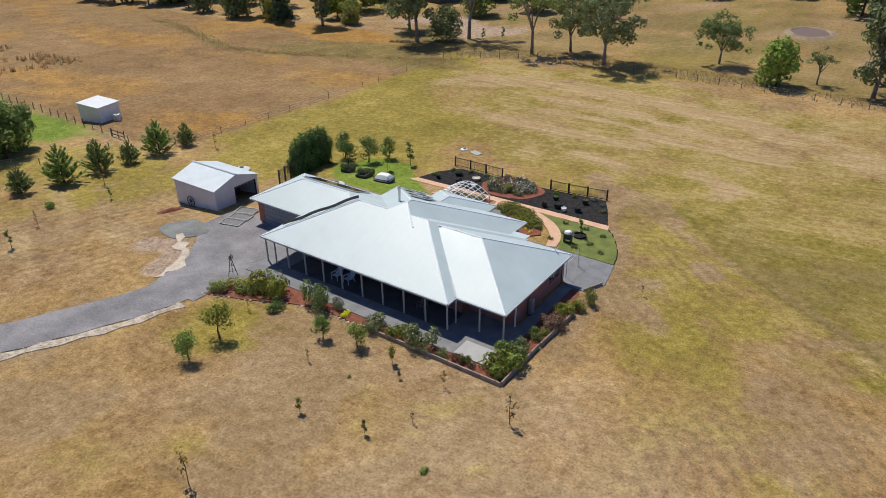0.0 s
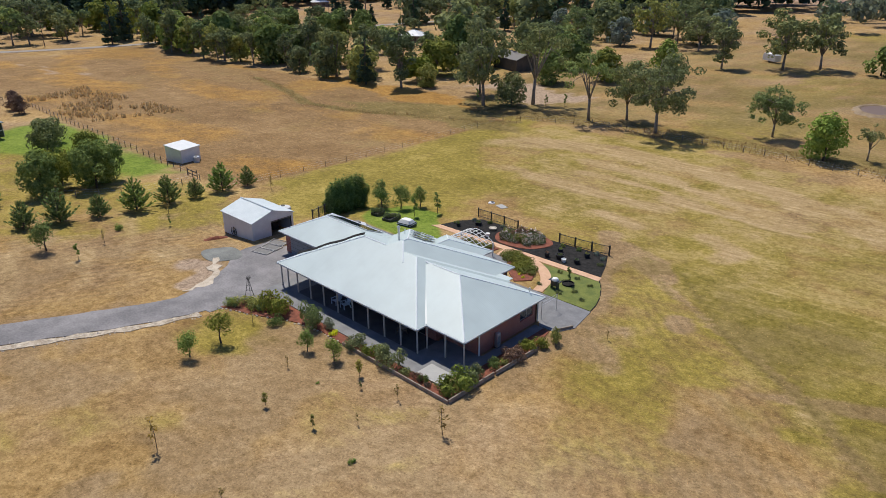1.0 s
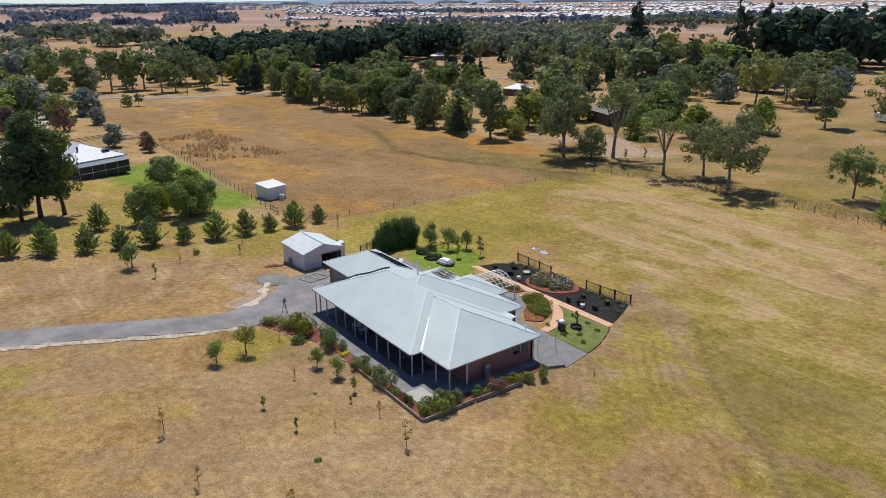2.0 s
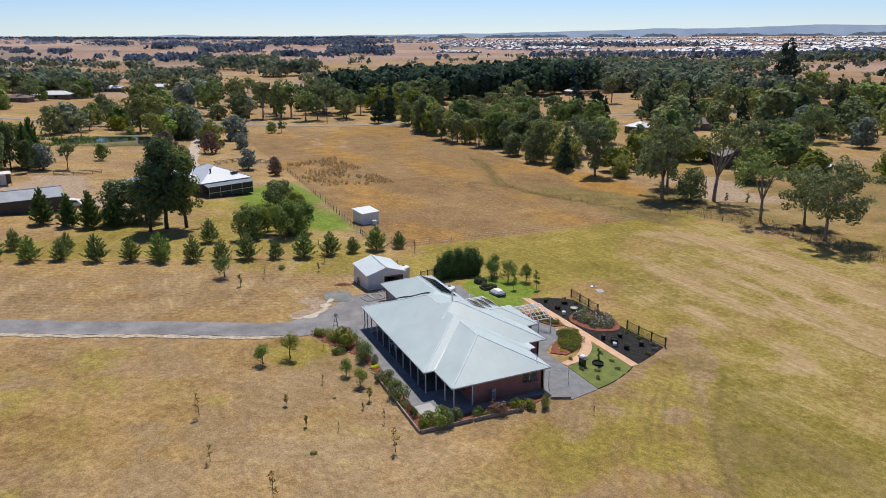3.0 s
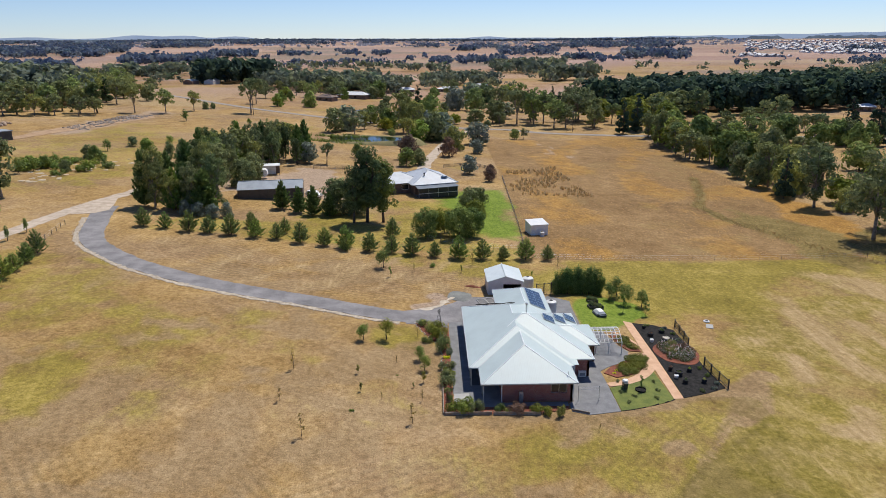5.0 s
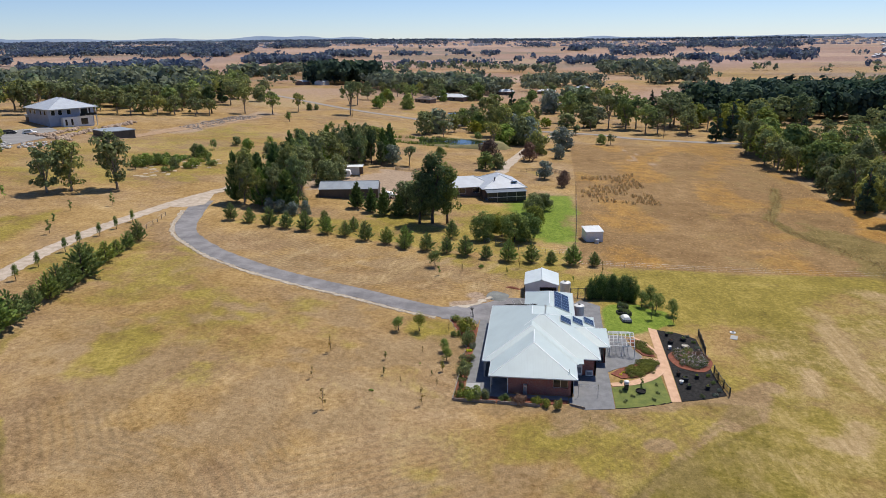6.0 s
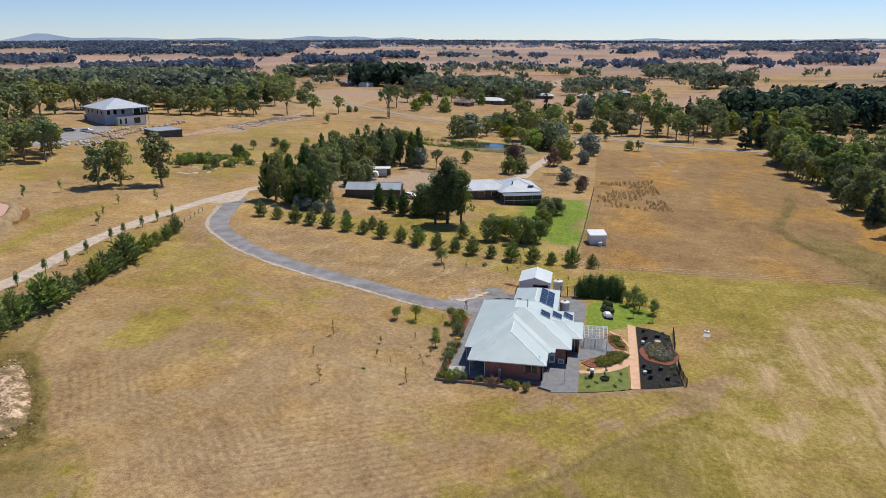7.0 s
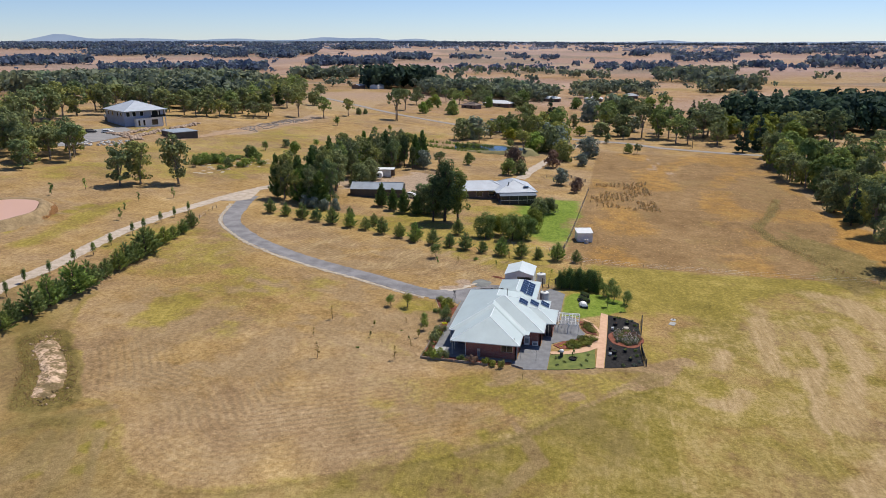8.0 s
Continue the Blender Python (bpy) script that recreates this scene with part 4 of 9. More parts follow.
OUTLINE = [(-23.2, -1.1), (-4.1, -1.1), (-4.1, 0), (0, 0), (0, 10.5), (-5.85, 10.5), (-5.85, 13.6), (-9.8, 13.6), (-9.8, 15.1), (-16, 15.1), (-16, 13.6), (-20, 13.6), (-20, 11), (-30, 11), (-30, 3.75), (-23.2, 3.75)]
for (x0, y0), (x1, y1) in zip(OUTLINE, OUTLINE[1:] + OUTLINE[:1]):
    d = Vector((x1 - x0, y1 - y0, 0)).normalized()
    o = Vector((d.y, -d.x, 0)) * 0.05
    part("gutter", Geo().beam(Vector((x0, y0, EAVE - 0.07)) + o - d * 0.1, Vector((x1, y1, EAVE - 0.07)) + o + d * 0.1, 0.11, 0.14), GUTTER, house, bevel=0.02)
for i, (x0, y0, x1, y1) in enumerate(RECTS):
    part("soffit", Geo().box(x0 + 0.03, y0 + 0.03, EAVE - 0.12 - 0.006 * i, x1 - 0.03, y1 - 0.03, EAVE - 0.105 - 0.006 * i), SOFFIT, house)
part("porch_awning", Geo().box(-5.8, 10.4, EAVE - 0.03, -4.3, 11.5, EAVE + 0.03), ROOF_Y, house)


def wall(x0, y0, x1, y1, holes=(), top=2.36, thick=0.24, base=-0.3, name="wall", mat=BRICK):
    """A wall along x or y whose outer face lies on the line; holes are (from, to, sill, head) along it."""
    g = Geo()
    d = Vector((x1 - x0, y1 - y0, 0))
    length, d = d.length, d.normalized()
    n = Vector((-d.y, d.x, 0)) * thick

    def block(s0, s1, z0, z1):
        if s1 - s0 < 0.01 or z1 - z0 < 0.01:
            return
        p = [Vector((x0, y0, 0)) + d * s0, Vector((x0, y0, 0)) + d * s1]
        c = [p[0], p[1], p[1] + n, p[0] + n]
        k = len(g.v)
        g.v += [(*q.xy, z0) for q in c] + [(*q.xy, z1) for q in c]
        g.f += [tuple(k + i for i in q) for q in ((0, 3, 2, 1), (4, 5, 6, 7), (0, 1, 5, 4), (1, 2, 6, 5), (2, 3, 7, 6), (3, 0, 4, 7))]
        g.m += [0] * 6

    at = 0.0
    for s0, s1, lo, hi in sorted(holes):
        block(at, s0, base, top)
        block(s0, s1, base, lo)
        block(s0, s1, hi, top)
        at = s1
    block(at, length, base, top)
    ob = part(name, g.mesh(name, weld=True), mat, house)
    for s0, s1, lo, hi in holes:
        opening(Vector((x0, y0, 0)), d, n / thick, s0, s1, lo, hi)
    return ob


def opening(o, d, n, s0, s1, lo, hi):
    """A window or glazed door set back in its hole, with frame, sill, sashes and panes."""
    w = part("glazed_door" if lo < 0.2 else "window", bar(o, d, n, s0, s1, hi - 0.06, hi, 0.06, 0.12), ALU, house, "dark glass in a pale aluminium frame")
    for a, b, z0, z1 in ((s0, s0 + 0.06, lo, hi), (s1 - 0.06, s1, lo, hi), (s0, s1, lo, lo + 0.06), ((s0 + s1) / 2 - 0.03, (s0 + s1) / 2 + 0.03, lo, hi)):
        part("frame", bar(o, d, n, a, b, z0, z1, 0.062, 0.118), ALU, w)
    part("pane", bar(o, d, n, s0 + 0.05, (s0 + s1) / 2, lo + 0.05, hi - 0.05, 0.09, 0.10), GLASS, w)
    part("pane", bar(o, d, n, (s0 + s1) / 2, s1 - 0.05, lo + 0.05, hi - 0.05, 0.084, 0.094), GLASS, w)
    if lo > 0.2:
        part("sill", bar(o, d, n, s0, s1, lo - 0.09, lo - 0.002, -0.05, 0.2), BRICK, w)


def bar(o, d, n, s0, s1, z0, z1, t0, t1):
    c = [o + d * s0 + n * t0, o + d * s1 + n * t0, o + d * s1 + n * t1, o + d * s0 + n * t1]
    g = Geo()
    g.v = [(*q.xy, z0) for q in c] + [(*q.xy, z1) for q in c]
    g.f = [(0, 3, 2, 1), (4, 5, 6, 7), (0, 1, 5, 4), (1, 2, 6, 5), (2, 3, 7, 6), (3, 0, 4, 7)]
    g.m = [0] * 6
    return g


wall(-0.45, 2.3, -0.45, 10.05, [(5.35, 7.15, 1.0, 2.1)])
wall(-0.45, 10.05, -6.3, 10.05, [(3.9, 4.8, 0.02, 2.1)])
wall(-6.3, 10.29, -6.3, 13.15, [])
wall(-6.3, 13.15, -10.25, 13.15, [(1.2, 2.6, 0.9, 2.0)])
wall(-10.25, 13.39, -10.25, 14.65, [(0.15, 1.1, 0.02, 2.1)])
wall(-10.25, 14.65, -15.6, 14.65, [(0.8, 4.2, 0.02, 2.15)])
wall(-15.6, 14.65, -15.6, 13.15)
wall(-15.6, 13.15, -19.5, 13.15, [(1.0, 2.4, 0.9, 2.0)])
wall(-19.5, 12.9, -19.5, 10.55)
wall(-19.74, 10.55, -29.5, 10.55)
wall(-29.5, 10.3, -29.5, 4.2)
wall(-29.26, 4.2, -20.7, 4.2, [])
wall(-20.7, 4.2, -20.7, 1.6)
wall(-20.46, 1.6, -4.6, 1.6, [(0.8, 2.6, 0.6, 2.05), (3.6, 5.4, 0.6, 2.05), (6.6, 7.8, 0.02, 2.1), (9.0, 10.8, 0.6, 2.05), (12.4, 14.6, 0.02, 2.1)])
wall(-4.6, 1.84, -4.6, 2.3)
wall(-4.6, 2.3, -0.69, 2.3, [(0.7, 2.4, 0.7, 2.05)])
door = part("garage_door", Geo().box(-28.6, 4.14, 0.0, -24.0, 4.195, 2.2), GREYDOOR, house, "grey sectional garage door")
for z in (0.44, 0.88, 1.32, 1.76):
    part("door_panel_joint", Geo().box(-28.6, 4.125, z - 0.01, -24.0, 4.139, z + 0.01), DARKSTEEL, door)
# verandah posts
for x, y in [(-21.9, -0.9), (-20.4, -0.9), (-18.4, -0.9), (-16.4, -0.9), (-14.4, -0.9), (-12.3, -0.9), (-10.25, -0.9), (-8.2, -0.9), (-6.2, -0.9), (-4.25, -0.9), (-4.25, 0.22), (-2.2, 0.22), (-0.2, 0.22), (-22.95, -0.9), (-22.95, 3.4)]:
    post = part("verandah_post", Geo().box(x - 0.055, y - 0.055, 0.0, x + 0.055, y + 0.055, EAVE - 0.125), POSTMAT, house, bevel=0.01)
    part("post_shoe", Geo().box(x - 0.075, y - 0.075, 0.0, x + 0.075, y + 0.075, 0.08), DARKSTEEL, post)
part("verandah_beam", Geo().box(-23.05, -1.0, EAVE - 0.30, -4.15, -0.85, EAVE - 0.122), POSTMAT, house)
part("verandah_beam", Geo().box(-4.1, 0.12, EAVE - 0.30, -0.1, 0.27, EAVE - 0.122), POSTMAT, house)
part("downpipe", Geo().box(-0.44, 10.06, 0.0, -0.36, 10.14, EAVE - 0.1), GUTTER, house)
part("downpipe", Geo().box(-0.44, 2.2, 0.0, -0.34, 2.29, EAVE - 0.1), WHITE, house)
# flue and vents
flue = part("flue", Geo().lathe([(0.11, 0), (0.11, 1.25), (0.17, 1.27), (0.17, 1.42), (0.05, 1.52)], 12, (-14.3, 6.7, up(-14.3, 6.7) - 0.05)), ALU, roof_ob, "steel chimney flue", smooth=False)
part("vent_pipe", Geo().lathe([(0.04, 0), (0.04, 0.5), (0.07, 0.52), (0.07, 0.58)], 8, (-17.4, 10.4, up(-17.4, 10.4) - 0.05)), WHITE, roof_ob)
part("vent_pipe", Geo().lathe([(0.04, 0), (0.04, 0.45), (0.07, 0.47), (0.07, 0.53)], 8, (-1.0, 9.6, up(-1.0, 9.6) - 0.05)), ALU, roof_ob)


def solar_panel(x0, x1, y0, y1, tilt_extra=0.0, rows=1, cols=1):
    """A framed panel laid on the slope that faces +y, with a stand under its upper edge."""
    z0, z1 = up((x0 + x1) / 2, y1) + 0.10, up((x0 + x1) / 2, y0) + 0.10 + tilt_extra
    p = lambda s, t, h=0.0: (x0 + (x1 - x0) * s, y1 + (y0 - y1) * t, z0 + (z1 - z0) * t + h)
    ob = part("solar_panel", Geo().face([p(0, 0, -0.05), p(0, 1, -0.05), p(1, 1, -0.05), p(1, 0, -0.05)]).beam(p(0, 0), p(1, 0), 0.05, 0.05).beam(p(0, 1), p(1, 1), 0.05, 0.05).beam(p(0, 0), p(0, 1), 0.05, 0.05).beam(p(1, 0), p(1, 1), 0.05, 0.05), ALU, roof_ob, "dark blue solar panel in a metal frame")
    for i in range(cols):
        for j in range(rows):
            part("cell_sheet", Geo().face([p((i + 0.03) / cols, (j + 0.02) / rows, 0.012), p((i + 0.97) / cols, (j + 0.02) / rows, 0.012), p((i + 0.97) / cols, (j + 0.98) / rows, 0.012), p((i + 0.03) / cols, (j + 0.98) / rows, 0.012)][::1]), SOLAR, ob)
    if tilt_extra:
        for s in (0.15, 0.85):
            q = p(s, 0.95)
            part("strut", Geo().beam((q[0], q[1], up(q[0], q[1])), q, 0.04, 0.04), ALU, ob)


solar_panel(-27.2, -20.6, 8.1, 10.3, rows=2, cols=6)
for x, y in ((-14.0, 8.8), (-15.6, 10.5), (-17.4, 12.15)):
    solar_panel(x - 1.0, x + 1.0, y, y + 1.4, 0.04, 1, 2)

# ---- trees and shrubs ----


def leaves(name, clumps, per, size, seed, hollow=0.5, stretch=1.5, upward=0.0):
    """A crown of many small bent leaf sprays scattered through clumps (x, y, z, radius, height radius)."""
    rng = np.random.default_rng(seed)
    c = np.array(clumps, float)
    share = c[:, 3] ** 2
    pick = rng.choice(len(c), int(per * len(c)), p=share / share.sum())
    n = len(pick)
    d = rng.normal(size=(n, 3))
    d /= np.linalg.norm(d, axis=1, keepdims=True)
    r = rng.uniform(hollow, 1.0, (n, 1)) ** 0.6
    at = c[pick, :3] + d * r * np.stack([c[pick, 3], c[pick, 3], c[pick, 4]], 1)
    # the sprays lie over the clump like shingles, so a clump has a sunny and a shady side
    out = at - np.average(c[:, :3], 0, share)
    out /= np.linalg.norm(out, axis=1, keepdims=True) + 1e-6
    face = d + 0.5 * out + 0.3 * rng.normal(size=(n, 3)) + np.array((0, 0, 0.2))
    face /= np.linalg.norm(face, axis=1, keepdims=True)
    u = np.cross(face, rng.normal(size=(n, 3))) + np.array((0, 0, upward))
    u /= np.linalg.norm(u, axis=1, keepdims=True)
    v = np.cross(face, u)
    v /= np.linalg.norm(v, axis=1, keepdims=True)
    s = size * rng.uniform(0.6, 1.4, (n, 1))
    fold = np.cross(u, v) * s * 0.2
    pts = np.stack([at - u * s * stretch * 0.5, at - v * s * 0.5 + fold, at + u * s * stretch * 0.5, at + v * s * 0.5 + fold], 1).reshape(-1, 3)
    k = np.arange(n)[:, None] * 4
    tri = np.concatenate([k + np.array((0, 1, 2)), k + np.array((0, 2, 3))], 1).reshape(-1, 3)
    me = bpy.data.meshes.new(name)
    me.from_pydata(pts.tolist(), [], tri.tolist())
    return me


def limbs(trunk, ends, base_r, seed):
    """A tapered trunk that forks into crooked limbs, which reach the given ends."""
    rnd, g = random.Random(seed), Geo()
    top = Vector(trunk[-1])
    pts = [Vector(p) for p in trunk]
    rs = [base_r * (1.25 if i == 0 else 1 - 0.45 * i / (len(pts) - 1)) for i in range(len(pts))]
    g.tube(pts, rs, 7)
    for e in ends:
        e = Vector(e)
        t = rnd.uniform(0.55, 1.0)
        i = min(int(t * (len(pts) - 1)), len(pts) - 2)
        s = pts[i].lerp(pts[i + 1], t * (len(pts) - 1) - i)
        mid = s.lerp(e, 0.5) + Vector((rnd.uniform(-0.5, 0.5), rnd.uniform(-0.5, 0.5), rnd.uniform(-0.2, 0.5))) * (e - s).length * 0.18
        r0 = rs[-1] * rnd.uniform(0.45, 0.75)
        g.tube([s, s.lerp(mid, 0.55), mid, e], [r0, r0 * 0.8, r0 * 0.6, r0 * 0.18], 5)
    return g


def gum_shape(seed, h=14.0, spread=4.4, low=0.42, clumps=26, open_=1.0):
    """An open gum: leaning trunk, forked limbs and a ragged umbrella of leaf clumps."""
    rnd = random.Random(seed)
    lean = (rnd.uniform(-0.7, 0.7), rnd.uniform(-0.7, 0.7))
    fork = h * min(0.30, 0.16 + 0.3 * low)
    heads = []
    for i in range(5):
        a = i * 1.257 + rnd.uniform(-0.4, 0.4)
        w = spread * rnd.uniform(0.42, 0.72)
        heads.append((lean[0] + w * math.cos(a), lean[1] + w * math.sin(a), h * rnd.uniform(0.62, 0.82)))
    heads.append((lean[0], lean[1], h * 0.86))
    cl = []
    for i in range(clumps):
        x, y, z = heads[i % len(heads)]
        a, q = rnd.uniform(0, 2 * math.pi), math.sqrt(rnd.random())
        r = rnd.uniform(0.75, 1.5) * h / 14
        drop = rnd.random() ** 1.6
        cl.append((x + 0.55 * spread * q * math.cos(a), y + 0.55 * spread * q * math.sin(a), max(h * low, z + h * (0.10 - 0.10 * q * q) - drop * (z - h * low)), r, r * rnd.uniform(0.6, 0.85)))
    g = Geo()
    base = Vector((lean[0] * 0.4, lean[1] * 0.4, fork))
    r0 = 0.019 * h
    g.tube([(0, 0, -0.3), (lean[0] * 0.1, lean[1] * 0.15, fork * 0.5), base], [r0 * 1.3, r0, r0 * 0.9], 7)
    for x, y, z in heads:
        e = Vector((x, y, z))
        mid = base.lerp(e, 0.5) + Vector((rnd.uniform(-0.4, 0.4), rnd.uniform(-0.4, 0.4), rnd.uniform(-0.4, 0.6)))
        g.tube([base - Vector((0, 0, 0.2)), base.lerp(mid, 0.5), mid, e], [r0 * 0.65, r0 * 0.52, r0 * 0.40, r0 * 0.12], 6)
    for i in range(0, clumps, 2):
        x, y, z = heads[i % len(heads)]
        c = Vector(cl[i][:3])
        s0 = base.lerp(Vector((x, y, z)), rnd.uniform(0.45, 0.85))
        g.tube([s0, s0.lerp(c, 0.5) + Vector((0, 0, 0.25)), c], [r0 * 0.26, r0 * 0.18, r0 * 0.06], 4, cap=False)
    return g, cl


def dome_shape(seed, h=8.0, spread=3.6, clumps=30, low=0.07):
    """A dense rounded tree whose leaves come close to the ground."""
    rnd = random.Random(seed)
    cl = []
    for i in range(clumps):
        a, t = rnd.uniform(0, 2 * math.pi), rnd.random()
        z = h * (low + (0.86 - low) * t)
        w = spread * math.sqrt(max(0.05, 1 - (2 * t - 0.75) ** 2 * 0.75)) * rnd.uniform(0.35, 1.0) * 0.85
        r = rnd.uniform(0.13, 0.22) * h
        cl.append((w * math.cos(a), w * math.sin(a), z, r, r * 0.85))
    return limbs([(0, 0, -0.2), (0.1, 0, h * 0.2), (0.1, 0.15, h * 0.45)], [c[:3] for c in cl[::4]], 0.022 * h, seed), cl


def pine_shape(seed, h=20.0, spread=4.6, tiers=11):
    """A tall dark pine with ragged tiers."""
    rnd = random.Random(seed)
    cl, ends = [], []
    for i in range(tiers):
        t = i / (tiers - 1)
        z = h * (0.12 + 0.84 * t)
        w = spread * (1 - 0.82 * t ** 1.4) * rnd.uniform(0.75, 1.1)
        for k in range(max(1, round(6 * (1 - t) + 1))):
            a = rnd.uniform(0, 2 * math.pi)
            q = rnd.uniform(0.35, 0.95)
            r = rnd.uniform(0.9, 1.6) * (1 - 0.5 * t) * h / 20
            cl.append((w * q * math.cos(a), w * q * math.sin(a), z + rnd.uniform(-0.6, 0.6), r * 1.2, r * 0.75))
        ends.append(cl[-1][:3])
    return limbs([(0, 0, -0.3), (0.1, 0, h * 0.4), (0, 0.1, h * 0.75), (0, 0, h * 0.97)], ends, 0.018 * h, seed), cl


def conifer_shape(seed, h=4.6, reach=2.0, whorls=13):
    """A young conifer: a stem with whorls of branches that sweep out and up."""
    rnd, g, twigs = random.Random(seed), Geo(), []
    g.tube([(0, 0, -0.15), (0, 0, h * 0.5), (0.02, 0.02, h * 0.96)], [0.10, 0.06, 0.015], 6)
    for i in range(whorls):
        t = i / (whorls - 1)
        z = h * (0.02 + 0.80 * t)
        n = 7 if t < 0.5 else (5 if t < 0.8 else 3)
        for k in range(n):
            a = i * 1.1 + k * 2 * math.pi / n + rnd.uniform(-0.3, 0.3)
            rr = reach * (1 - 0.80 * t ** 1.15) * rnd.uniform(0.7, 1.15)
            tip = Vector((rr * math.cos(a), rr * math.sin(a), z + rr * rnd.uniform(0.42, 0.75) + 0.12 * h * t))
            mid = Vector((tip.x * 0.55, tip.y * 0.55, z + (tip.z - z) * 0.36))
            g.tube([(0, 0, z), mid, tip], [0.025, 0.018, 0.006], 4, cap=False)
            twigs.append((Vector((0, 0, z)), mid, tip))
    twigs.append((Vector((0, 0, h * 0.75)), Vector((0, 0, h * 0.88)), Vector((0.02, 0.02, h))))
    return g, twigs


def needles(name, twigs, per, seed, long=0.46, wide=0.15):
    """Sprays of needles that follow the branches out to their tips."""
    rnd, pts = random.Random(seed), []
    for a, m, b in twigs:
        size = max(0.55, min(1.0, (b - a).length / 1.6))
        for j in range(per):
            q = 0.22 + 0.78 * (j + rnd.random()) / per
            p = a.lerp(m, q * 2) if q < 0.5 else m.lerp(b, q * 2 - 1)
            d = (b - m).normalized() + 0.55 * Vector((rnd.gauss(0, 1), rnd.gauss(0, 1), rnd.gauss(0.25, 0.7)))
            d.normalize()
            v = d.cross(Vector((rnd.gauss(0, 0.5), rnd.gauss(0, 0.5), 1))).normalized() * wide * size * rnd.uniform(0.7, 1.3)
            u = d * long * size * rnd.uniform(0.7, 1.3)
            pts += [p - u * 0.3, p + u * 0.25 - v, p + u * 0.8, p + u * 0.25 + v]
    me = bpy.data.meshes.new(name)
    me.from_pydata([tuple(p) for p in pts], [], [(k, k + 1, k + 2, k + 3) for k in range(0, len(pts), 4)])
    return me


def sapling_shape(seed, h=2.2, clumps=7):
    rnd = random.Random(seed)
    trunk = [(0, 0, -0.1), (rnd.uniform(-0.1, 0.1), rnd.uniform(-0.1, 0.1), h * 0.5), (rnd.uniform(-0.15, 0.15), rnd.uniform(-0.15, 0.15), h * 0.93)]
    cl = []
    for i in range(clumps):
        t = 0.35 + 0.62 * (i / max(1, clumps - 1))
        a = rnd.uniform(0, 6.28)
        w = 0.34 * rnd.uniform(0.3, 1) * (1.2 - 0.6 * t)
        cl.append((w * math.cos(a), w * math.sin(a), h * t, 0.22, 0.2))
    return limbs(trunk, [c[:3] for c in cl[:-1]], 0.022, seed), cl


def bush_shape(seed, h=1.3, spread=0.85, clumps=14):
    rnd = random.Random(seed)
    cl = []
    for i in range(clumps):
        a, q = rnd.uniform(0, 6.28), math.sqrt(rnd.random())
        r = rnd.uniform(0.24, 0.36) * h
        cl.append((spread * q * math.cos(a), spread * q * math.sin(a), h * (0.22 + 0.55 * rnd.random() * (1 - 0.5 * q * q)), r, r * 0.9))
    return limbs([(0, 0, -0.1), (0.02, 0, h * 0.25)], [c[:3] for c in cl[::2]], 0.035 * h, seed), cl


